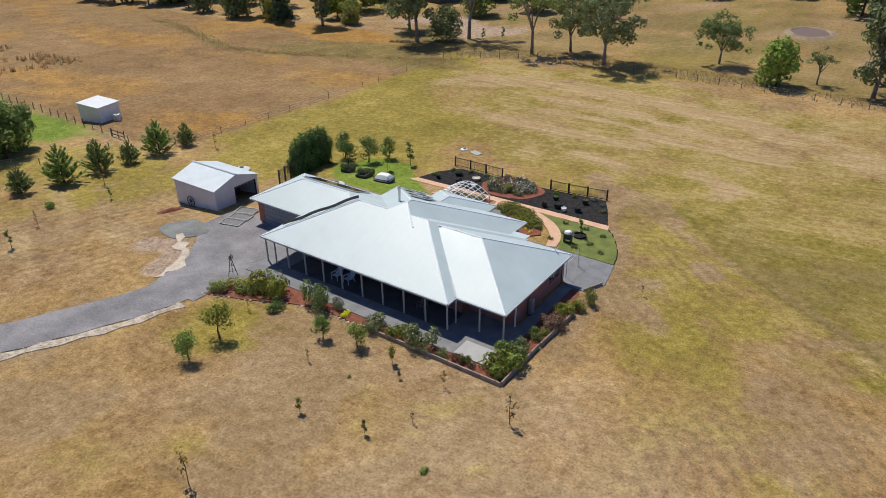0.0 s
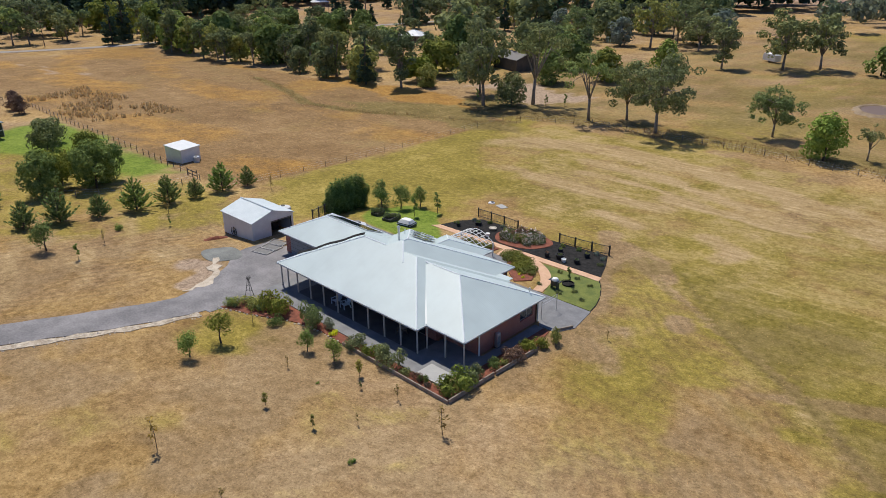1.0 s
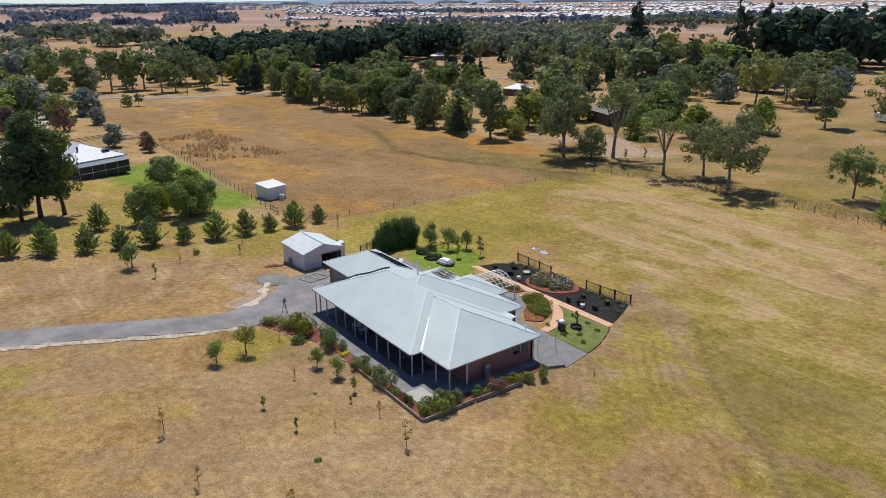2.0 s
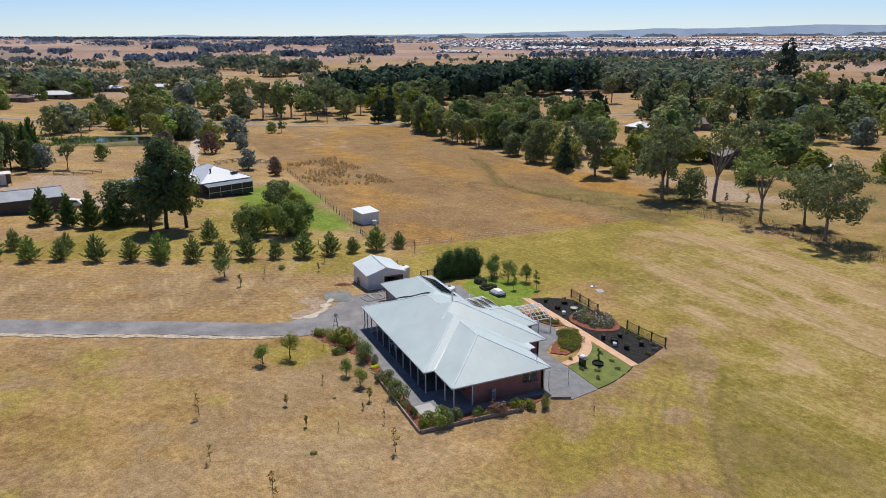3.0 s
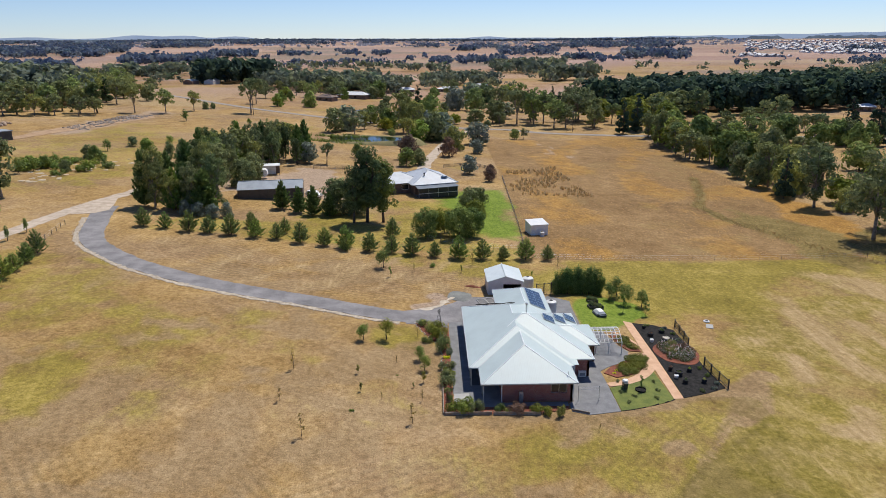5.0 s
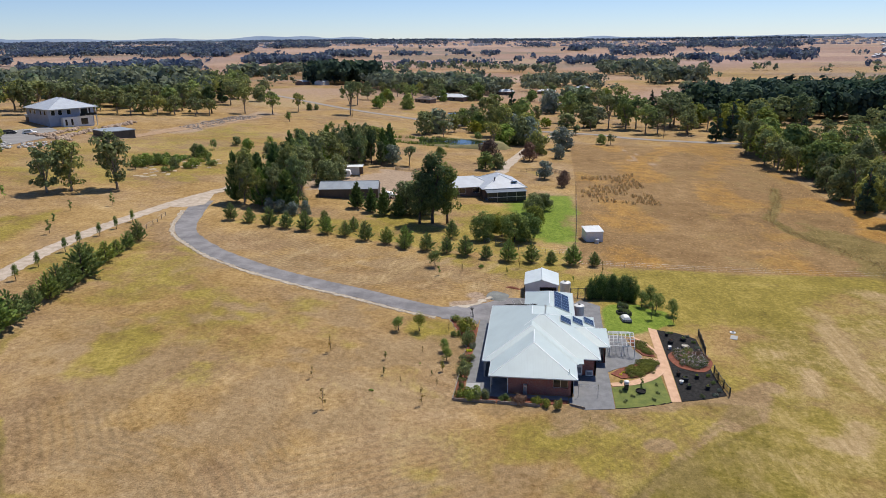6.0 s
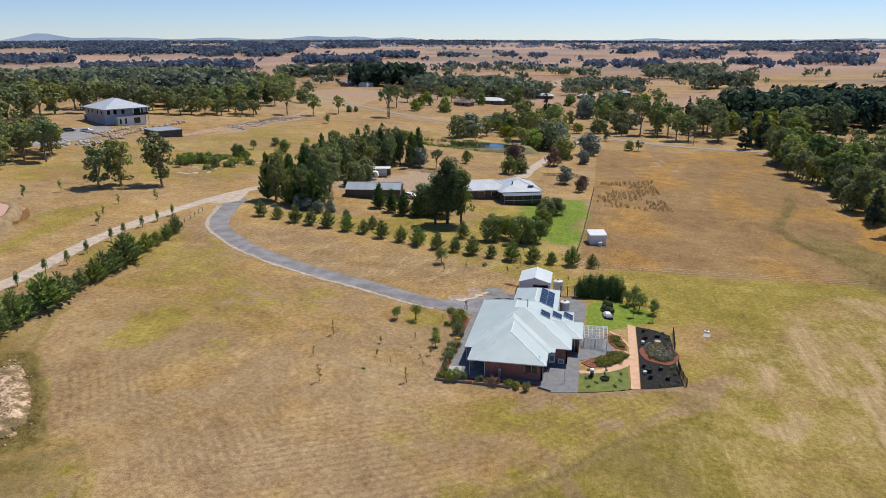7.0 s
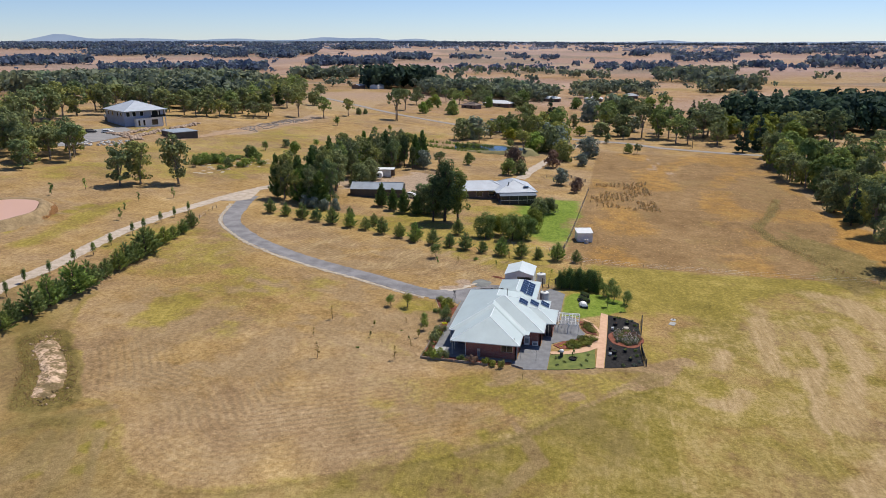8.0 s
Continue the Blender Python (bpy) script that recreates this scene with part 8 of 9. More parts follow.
ground_sheet("side_path", [(-0.2, -1.15), (0.74, -1.15), (0.74, 9.5), (-0.2, 9.5)], 0.055, PAVING, "narrow concrete path along the brick wall", "paving")


def sleeper_wall(pts, name="sleeper_edging", high=0.32, mat=SLEEPER):
    ob = thing(name, (*pts[0], gz(*pts[0])), "low weathered timber sleeper edging" if mat is SLEEPER else "thin dark edging round the garden lawn", "garden edging")
    for p, q in zip(pts, pts[1:]):
        n = max(1, round(math.dist(p, q) / 2.4))
        for i in range(n):
            a = (p[0] + (q[0] - p[0]) * i / n, p[1] + (q[1] - p[1]) * i / n)
            b = (p[0] + (q[0] - p[0]) * (i + 0.985) / n, p[1] + (q[1] - p[1]) * (i + 0.985) / n)
            z = (gz(*a) + gz(*b)) / 2
            part("sleeper", Geo().beam((*a, z + high / 2 - 0.05), (*b, z + high / 2 - 0.05), 0.11, high + 0.1), mat, ob, bevel=0.015)


sleeper_wall([(-9.8, -4.15), (-4.1, -4.15), (2.2, -4.2)])
sleeper_wall([(2.2, -4.1), (2.25, 1.0)], high=0.36)
sleeper_wall([(2.3, 1.1), (2.5, 6.2)], high=0.36)
sleeper_wall([(1.7, 9.6), (2.5, 11.4)], high=0.25)
sleeper_wall([(2.0, 14.8), (1.75, 16.2), (1.15, 17.8), (0.25, 19.5), (-0.6, 20.9), (-1.3, 21.8)], high=0.04, mat=MULCH_BLACK)
rb, bed_rock = random.Random(9), thing("rock_edging", (-18, -5.6, gz(-18, -5.6)), "border of pale garden rocks", "garden edging")
for p in curve_through([(-23.1, -7.8), (-19.6, -6.5), (-16.2, -4.85), (-13.2, -4.1), (-10.0, -4.2)], 0.42):
    r = rb.uniform(0.07, 0.15)
    g = Geo().lathe([(r * 0.8, -0.05), (r * rb.uniform(0.9, 1.2), r * 0.35), (r * 0.7, r * 0.8), (r * 0.2, r)], 7, (p[0] + rb.uniform(-0.1, 0.1), p[1] + rb.uniform(-0.1, 0.1), gz(p[0], p[1])))
    part("rock", g, STONE, bed_rock)

# shrubs in the beds
for kind, x, y, h, d in (("olive_bush", -22.7, -6.8, 0.9, 1.2), ("olive_bush", -21.4, -6.0, 1.1, 2.2), ("olive_bush", -20.3, -5.2, 0.9, 1.3), ("gold_bush", -18.7, -4.6, 2.3, 2.7), ("olive_bush", -14.4, -4.1, 2.4, 2.0), ("grey_bush", -12.8, -3.2, 1.2, 0.9), ("yellow_bush", -11.7, -3.6, 0.5, 0.7), ("olive_bush", -8.9, -3.5, 1.2, 1.7), ("gold_bush", -6.9, -3.5, 1.2, 1.4),
                         ("olive_bush", -4.7, -3.4, 1.9, 2.1), ("olive_bush", -2.8, -3.6, 0.6, 0.9), ("rust_bush", -1.6, -3.6, 0.8, 0.8), ("bush", -1.0, -3.5, 0.8, 0.7), ("rust_bush", -0.4, -3.6, 0.4, 0.6), ("gold_bush", 1.1, -3.1, 1.3, 1.8), ("bush", 1.5, -1.8, 1.8, 2.0), ("olive_bush", 1.8, -0.7, 1.5, 1.5), ("bush", 1.6, 1.9, 0.9, 1.1), ("olive_bush", 1.8, 2.7, 0.6, 0.8), ("rust_bush", 1.8, 3.7, 1.2, 1.8), ("gold_bush", 1.7, 5.7, 0.9, 1.1), ("gold_bush", 2.4, 6.4, 1.0, 1.6), ("olive_bush", 2.9, 8.2, 1.7, 0.9)):
    plant(kind, x, y, 1.12 * h, 3, 1.25 * d / (1.85 * h), group="shrubs in the house beds")
for x, y, h in ((-7.2, 17.6, 0.8), (-8.0, 18.6, 0.9), (-9.0, 19.3, 1.0), (-10.0, 20.0, 1.0), (-11.0, 20.5, 1.0), (-11.9, 20.9, 0.9), (-9.4, 20.2, 0.9), (-8.6, 18.0, 0.8), (-10.8, 19.5, 0.9), (-16.0, 20.2, 0.9), (-17.3, 20.0, 0.9), (-15.2, 20.8, 0.8)):
    plant("mound_bush", x, y, h * 0.9, 3, 1.4, group="low hedge by the patio")
for x, y in ((-6.7, 16.3), (-7.4, 16.7)):
    plant("yellow_bush", x, y, 0.3, 2, 1.0, group="yellow flowers by the patio")
for i in range(22):
    a = i * 2.4
    r = 2.0 * math.sqrt((i + 0.5) / 22)
    plant(("flower_bush", "flower_bush", "olive_bush", "flower_bush", "rust_bush")[i % 5], -14.4 + 1.25 * r * math.cos(a), 26.5 + r * math.sin(a), 0.8 + 0.2 * (i % 3), 3, 0.85, group="roses in the round bed")
for tone, count, label in ((((0.66, 0.60, 0.55), (0.84, 0.80, 0.75)), 80, "white and cream rose blooms"), (((0.50, 0.22, 0.20), (0.68, 0.42, 0.38)), 60, "pink and coral rose blooms")):
    g = Geo()
    for i in range(count):
        k = rb.randrange(22)
        a, r = k * 2.4 + rb.gauss(0, 0.16), 2.0 * math.sqrt((k + 0.5) / 22) + rb.gauss(0, 0.2)
        x, y, b = -14.4 + 1.25 * r * math.cos(a), 26.5 + r * math.sin(a), rb.uniform(0.045, 0.085)
        g.lathe([(b * 0.4, 0), (b, b * 0.6), (b * 0.75, b * 1.3), (0.01, b * 1.1)], 6, (x, y, gz(x, y) + 0.62 + 0.2 * (k % 3) + rb.uniform(-0.16, 0.14)))
    tagged(part("rose_blooms", g, surface(label, tone[0], tone[1], 3.0, 0.7)), label, "flowers", kind="stuff")


def pot(x, y, r, h, mat, label, kind="", tall=0.7):
    ob = thing("plant_pot", (x, y, gz(x, y) + 0.05), label, "pot", group="pots in the black bed")
    part("bowl", Geo().lathe([(r * 0.7, 0), (r * 0.95, h * 0.5), (r, h * 0.9), (r * 1.08, h * 0.92), (r * 1.08, h), (r * 0.85, h), (r * 0.82, h * 0.82), (0.02, h * 0.82)], 14), mat, ob, placed=False)
    if kind:
        plant(kind, x, y, 0.75 * tall, 2, 0.8, sink=-h * 0.8)


for x, y, r, h, k in ((-20.2, 24.8, 0.55, 0.55, "rust_bush"), (-23.0, 24.7, 0.35, 0.5, "bush"), (-9.2, 23.9, 0.35, 0.6, "rust_bush"), (-7.9, 24.5, 0.6, 0.6, "olive_bush"), (-5.8, 24.6, 0.42, 0.55, "olive_bush"), (-6.0, 26.9, 0.4, 0.55, "olive_bush"), (-9.0, 26.2, 0.4, 0.5, "bush")):
    pot(x, y, r * 0.8, h * 0.85, TERRACOTTA, "dark round pot with a plant on black mulch", k, 0.5)
pot(-19.1, 26.6, 0.45, 0.3, STONE, "pale stone bowl on black mulch")
pot(-18.0, 24.3, 0.25, 0.45, WHITE, "white pot on black mulch")
pot(-7.0, 23.9, 0.25, 0.4, WHITE, "white pot on black mulch")
pot(-21.6, 26.8, 0.45, 0.4, TERRACOTTA, "dark round pot on black mulch", "bush", 0.6)
for x, y in ((-22.9, 27.6), (-20.8, 28.1), (-18.9, 28.2), (-24.0, 25.4), (-9.8, 27.8), (-7.7, 27.9), (-5.6, 28.2), (-4.3, 27.4), (-3.6, 25.8)):
    plant(sow.choice(("olive_bush", "grey_bush", "bush")), x, y, 0.55, 3, 0.8, group="low plants along the trellis")
for x, y in ((-4.6, 16.2), (-3.0, 20.4), (-1.2, 17.2), (-1.0, 19.6), (0.3, 16.2), (-5.2, 20.6), (-2.1, 15.8), (-3.4, 18.7)):
    plant("olive_bush", x, y, 0.42, 2, 0.9, group="small plants on the garden lawn")


def trellis(pts, label, high=1.05):
    """A dark garden fence: square posts with slatted panels between them."""
    ob = thing("trellis_fence", (*pts[0], gz(*pts[0])), label, "fence")
    for x, y in pts:
        z = gz(x, y)
        part("post", Geo().box(x - 0.07, y - 0.07, z - 0.2, x + 0.07, y + 0.07, z + high + 0.15), DARKSTEEL, ob, bevel=0.01)
    for (x0, y0), (x1, y1) in zip(pts, pts[1:]):
        z0, z1 = gz(x0, y0), gz(x1, y1)
        for h in (0.12, high):
            part("rail", Geo().beam((x0, y0, z0 + h), (x1, y1, z1 + h), 0.05, 0.06), DARKSTEEL, ob)
        n = int(math.dist((x0, y0), (x1, y1)) / 0.11)
        for i in range(1, n):
            t = i / n
            x, y, z = x0 + (x1 - x0) * t, y0 + (y1 - y0) * t, z0 + (z1 - z0) * t
            part("slat", Geo().box(x - 0.011, y - 0.008, z + 0.12, x + 0.011, y + 0.008, z + high), DARKSTEEL, ob)


trellis([(-23.8, 29.4), (-21.6, 29.3), (-19.4, 29.15), (-17.1, 28.95)], "black slatted garden fence with square posts")
trellis([(-10.9, 28.75), (-8.8, 28.8), (-6.7, 28.95), (-4.6, 29.2)], "black slatted garden fence with square posts")
trellis([(-33.9, 11.0), (-34.3, 12.2), (-34.7, 13.4), (-35.1, 14.6)], "dark slatted gate fence beside the shed", 1.9)

# white arched pergola over the patio
ap = thing("arched_pergola", (-14.8, 17.0, gz(-14.8, 17)), "white arched pergola frame over the patio", "pergola")
X0, X1, Y0, Y1 = -17.1, -12.6, 15.4, 18.7
zz = gz(-14.8, 17)


def arch_at(t):
    return X0 + (X1 - X0) * t, zz + 1.5 + 0.95 * math.sin(math.pi * t)


for i in range(7):
    y = Y0 + (Y1 - Y0) * i / 6
    part("hoop", Geo().tube([(arch_at(k / 14)[0], y, arch_at(k / 14)[1]) for k in range(15)], [0.04] * 15, 6), WHITE, ap)
for k in range(10):
    x, z = arch_at(k / 9)
    part("purlin", Geo().beam((x, Y0, z), (x, Y1, z), 0.06, 0.06), WHITE, ap)
for y in (Y0, (Y0 + Y1) / 2, Y1):
    for t in (0.0, 1.0):
        x, z = arch_at(t)
        part("post", Geo().box(x - 0.045, y - 0.045, zz - 0.2, x + 0.045, y + 0.045, z), WHITE, ap)

def deck_chair(x, y, turn, mat, label, lift=0.06):
    ob = thing("garden_chair", (x, y, gz(x, y) + lift), label, "chair", group="garden chairs", turn=turn)
    part("seat", Geo().beam((0, -0.28, 0.40), (0, 0.28, 0.34), 0.56, 0.04), mat, ob, placed=False)
    for i in range(5):
        u = -0.24 + 0.12 * i
        part("back_slat", Geo().beam((u, 0.26, 0.34), (u * 1.1, 0.62, 1.0 - 0.3 * abs(u)), 0.10, 0.025), mat, ob, placed=False)
    for s in (-0.32, 0.32):
        part("armrest", Geo().beam((s, -0.35, 0.60), (s, 0.35, 0.58), 0.12, 0.03), mat, ob, placed=False)
        part("leg", Geo().beam((s, -0.3, 0.0), (s, -0.3, 0.6), 0.06, 0.08), mat, ob, placed=False)
        part("leg", Geo().beam((s, 0.42, 0.0), (s, 0.2, 0.58), 0.06, 0.08), mat, ob, placed=False)


WALL_BLUE_PALE = surface("pale blue paint", (0.42, 0.52, 0.66), (0.55, 0.64, 0.76), 2.0, 0.5, fine=30, bump=0.1)
deck_chair(-15.9, 0.1, 0, WALL_BLUE_PALE, "pale blue slatted garden chair on the verandah")
deck_chair(-14.7, 0.15, -8, WALL_BLUE_PALE, "pale blue slatted garden chair on the verandah")
deck_chair(-7.4, 0.3, 5, TIMBER, "dark timber chair on the verandah")

# barbecue, tree ring, drying frame
bq = thing("barbecue", (-3.1, 16.6, gz(-3.1, 16.6) + 0.05), "black barbecue trolley with pale lid", "barbecue")
part("cart", Geo().box(-0.36, -0.24, 0.3, 0.36, 0.24, 0.8), DARKSTEEL, bq, placed=False, bevel=0.03)
part("side_table", Geo().box(-0.62, -0.22, 0.78, 0.62, 0.22, 0.84), DARKSTEEL, bq, placed=False)
part("lid", Geo().lathe([(0.34, 0.84), (0.35, 0.94), (0.27, 1.06), (0.08, 1.1)], 14), WHITE, bq, "pale rounded lid", placed=False)
for u in (-0.4, 0.4):
    part("leg", Geo().box(u * 0.8 - 0.03, -0.22, 0, u * 0.8 + 0.03, 0.22, 0.32), DARKSTEEL, bq, placed=False)
tr = thing("tree_ring", (-2.7, 18.3, gz(-2.7, 18.3) + 0.04), "dark round tree ring with mulch", "planter")
part("ring", Geo().lathe([(0.58, 0), (0.62, 0.2), (0.55, 0.2), (0.53, 0.08), (0.02, 0.08)], 20), MULCH_BLACK, tr, placed=False)
plant("sapling", -2.7, 18.3, 1.9, 2, 0.8)
cl = thing("clothes_frame", (-0.4, 11.85, gz(-0.4, 11.85) + 0.05), "thin grey metal clothes-drying frame", "clothes line")
for y in (-1.15, 1.15):
    post = part("post", Geo().tube([(0, y, -0.05), (0, y, 1.65)], [0.032, 0.032], 8), ALU, cl, placed=False)
    part("cap", Geo().lathe([(0.045, 1.64), (0.045, 1.68), (0.02, 1.7)], 8, (0, y, 0)), DARKSTEEL, post, placed=False)
for dz in (1.62, 1.35):
    part("wire", Geo().tube([(0, -1.15, dz), (0, 0, dz - 0.02), (0, 1.15, dz)], [0.012, 0.012, 0.012], 5), ALU, cl, placed=False)
# machines on the walls
for x, y, w, d, h, lab in ((-6.05, 11.0, 0.35, 0.85, 1.5, "white hot water unit against the brick wall"), (-6.05, 12.3, 0.35, 0.9, 0.75, "white air conditioner against the brick wall"), (-0.2, 4.35, 0.32, 0.45, 1.35, "grey gas meter box on the brick wall")):
    ob = thing("wall_unit", (x, y, gz(x, y) + 0.05), lab, "appliance")
    part("casing", Geo().box(-w / 2, -d / 2, 0.05, w / 2, d / 2, h), WHITE if x < -1 else ALU, ob, placed=False, bevel=0.03)
    part("grille", Geo().box(w / 2, -d * 0.35, h * 0.3, w / 2 + 0.015, d * 0.35, h * 0.8), GREYDOOR, ob, placed=False)
    part("foot", Geo().box(-w / 2, -d / 2, 0, w / 2, d / 2, 0.05), DARKSTEEL, ob, placed=False)
# planters and covered table on the back lawn
for x, y, w, d, label in ((-31.6, 19.2, 1.0, 1.6, "dark raised planter box with herbs"), (-29.0, 19.1, 1.2, 2.2, "dark raised planter box with herbs")):
    ob = thing("planter_box", (x, y, gz(x, y)), label, "planter", turn=10)
    for p in ((-w / 2, -d / 2, -0.05, w / 2, -d / 2 + 0.08, 0.5), (-w / 2, d / 2 - 0.08, -0.05, w / 2, d / 2, 0.5), (-w / 2, -d / 2 + 0.08, -0.05, -w / 2 + 0.08, d / 2 - 0.08, 0.5), (w / 2 - 0.08, -d / 2 + 0.08, -0.05, w / 2, d / 2 - 0.08, 0.5)):
        frame_part("board", [p], DARKSTEEL, ob)
    frame_part("soil", [(-w / 2 + 0.08, -d / 2 + 0.08, -0.05, w / 2 - 0.08, d / 2 - 0.08, 0.42)], MULCH_BLACK, ob)
    for k in range(3):
        plant("olive_bush", x + 0.2 * (k - 1), y + (k - 1) * d * 0.28, 0.8, 3, 0.7, sink=-0.35, group="herbs in the planters")
ob = thing("planter_box", (-26.3, 19.1, gz(-26.3, 19.1)), "raised planter box under pale netting", "planter", turn=10)
g = Geo()
for i in range(7):
    for j in range(5):
        u, v = -1.0 + i / 3, -0.75 + j * 0.375
        g.v.append((u, v, 0.62 + 0.28 * math.cos(u * 1.3) * math.cos(v * 1.5) + 0.08 * noise.noise(Vector((u * 3, v * 3, 1))) if 0 < i < 6 and 0 < j < 4 else 0.3))
g.f = [(i * 5 + j, (i + 1) * 5 + j, (i + 1) * 5 + j + 1, i * 5 + j + 1) for i in range(6) for j in range(4)]
g.m = [0] * len(g.f)
part("netting", g, WHITE, ob, "pale draped netting", placed=False)
frame_part("box", [(-0.95, -0.7, -0.05, 0.95, 0.7, 0.45)], DARKSTEEL, ob)
# garden windmill by the drive
gw = thing("garden_windmill", (-23.5, -4.3, gz(-23.5, -4.3)), "dark metal garden windmill on three legs", "ornament")
for k in range(3):
    a = k * 2.094 + 0.4
    part("leg", Geo().beam((0.45 * math.cos(a), 0.45 * math.sin(a), 0), (0.04 * math.cos(a), 0.04 * math.sin(a), 1.7), 0.04, 0.04), DARKSTEEL, gw, placed=False)
for h, r in ((0.5, 0.33), (1.0, 0.20)):
    for k in range(3):
        a, b = k * 2.094 + 0.4, (k + 1) * 2.094 + 0.4
        part("brace", Geo().beam((r * math.cos(a), r * math.sin(a), h), (r * math.cos(b), r * math.sin(b), h), 0.025, 0.025), DARKSTEEL, gw, placed=False)
head = part("rotor", Geo().tube([(-0.06, 0, 1.78), (0.06, 0, 1.78)], [0.06, 0.06], 8), DARKSTEEL, gw, placed=False)
for k in range(8):
    a = k * math.pi / 4
    part("blade", Geo().face([(0.06, 0.05 * math.cos(a), 1.78 + 0.05 * math.sin(a)), (0.06, 0.26 * math.cos(a - 0.25), 1.78 + 0.26 * math.sin(a - 0.25)), (0.09, 0.26 * math.cos(a + 0.25), 1.78 + 0.26 * math.sin(a + 0.25))]), DARKSTEEL, head, placed=False)
# stacked frames, bark heap, pit covers
st = thing("steel_rack", (-31.7, 3.6, gz(-31.7, 3.6) + 0.05), "flat pale steel rack panels lying on gravel", "rack", turn=14)
RACK = surface("weathered galvanised steel", (0.30, 0.29, 0.28), (0.42, 0.40, 0.38), 1.5, 0.6, fine=12)
for k, dy in enumerate((-1.3, 0.0, 1.3)):
    u = 0.14 * math.sin(2.3 * k)
    panel = part("panel", Geo().box(-1.0 + u, dy - 0.55, 0.02, 1.0 + u, dy + 0.55, 0.035), surface("dark steel mesh", (0.10, 0.10, 0.10), (0.18, 0.175, 0.17), 3.0, 0.7, fine=20), st, "dark mesh panel", placed=False)
    for p, q in (((-1.05 + u, dy - 0.6), (1.05 + u, dy - 0.6)), ((-1.05 + u, dy + 0.6), (1.05 + u, dy + 0.6)), ((-1.05 + u, dy - 0.57), (-1.05 + u, dy + 0.57)), ((1.05 + u, dy - 0.57), (1.05 + u, dy + 0.57))):
        part("rail", Geo().beam((*p, 0.05), (*q, 0.05 + 0.04 * k), 0.07, 0.07), RACK, panel, placed=False)
g = Geo()
for i in range(20):
    for j in range(8):
        u, v = -1.4 + 2.8 * i / 19, -0.5 + j / 7
        x, y = -39.7 + u * 0.35 - v * 0.9, 1.4 + u * 0.95 + v * 0.3
        k = max(0, 1 - (u / 1.4) ** 2) * max(0, 1 - (v / 0.5) ** 2)
        g.v.append((x, y, gz(x, y) - 0.03 + 0.32 * k + 0.10 * k * noise.noise(Vector((x * 4, y * 4, 0)))))
g.f = [(i * 8 + j, (i + 1) * 8 + j, (i + 1) * 8 + j + 1, i * 8 + j + 1) for i in range(19) for j in range(7)]
g.m = [0] * len(g.f)
solid("bark_heap", g, MULCH_RED, "low heap of red bark on dry grass", "heap")
ob = thing("pit_cover", (-24.2, 34.6, gz(-24.2, 34.6)), "pale concrete slab cover in the lawn", "cover", turn=-20)
part("slab", Geo().box(-0.75, -0.5, -0.1, 0.75, 0.5, 0.1), PAVING_PALE, ob, placed=False, bevel=0.02)
ob = thing("pit_cover", (-26.2, 34.9, gz(-26.2, 34.9)), "round white cover in the lawn", "cover")
part("cap", Geo().lathe([(0.45, -0.1), (0.45, 0.12), (0.3, 0.2)], 16), WHITE, ob, placed=False)
part("dark_cap", Geo().lathe([(0.2, 0.18), (0.2, 0.26)], 12, (0.1, 0, 0)), DARKSTEEL, ob, placed=False)
# black heating mat along the western hip
g = Geo()
for k in range(13):
    t = k / 12
    x, y = -22.2 + 4.6 * t, 0.55 + 4.75 * t
    zr = EAVE + PITCH * (x + 23.2)
    for o in (0.0, 0.55):
        g.v.append((x - o * 0.7, y + o * 0.7, EAVE + PITCH * max(0, x - o * 0.7 + 23.2) + 0.08 + 0.05 * math.sin(5.1 * t * 3 + 1) + (0.05 if o == 0 else 0.24)))
g.f = [(2 * k, 2 * k + 2, 2 * k + 3, 2 * k + 1) for k in range(12)]
g.m = [0] * 12
part("heating_mat", g, MULCH_BLACK, roof_ob, "black rubber heating mat on the roof")

# ---- fences ----
def wire_fence(pts, label, gap=3.2, high=1.15, rails=0, mat=TIMBER, group="", slim=1.0):
    """Posts with wires or rails that follow the land."""
    ob = thing("post_fence", (*pts[0], gz(*pts[0])), label, "fence", group)
    run = [np.array(p, float) for p in pts]
    k = 0
    for p, q in zip(run, run[1:]):
        n = max(1, round(float(np.linalg.norm(q - p)) / gap))
        spots = [p + (q - p) * i / n for i in range(n + 1)]
        for s in spots[:-1] if not np.allclose(q, run[-1]) else spots:
            z = gz(*s)
            part("post", Geo().tube([(s[0], s[1], z - 0.3), (s[0] + 0.02, s[1], z + high + 0.08 * ((k * 7) % 3 - 1))], [0.065 * slim, 0.055 * slim], 6), mat, ob)
            k += 1
        for h in ([0.35, 0.7, 1.05] if not rails else [high * (i + 0.7) / (rails + 0.2) for i in range(rails)]):
            if not rails:
                part("wire", Geo().tube([(*s, gz(*s) + h) for s in spots], [0.007] * len(spots), 4), ALU, ob)
            for a, b in zip(spots, spots[1:]) if rails else ():
                part("rail", Geo().beam((*a, gz(*a) + h), (*b, gz(*b) + h), 0.05, 0.13), mat, ob)


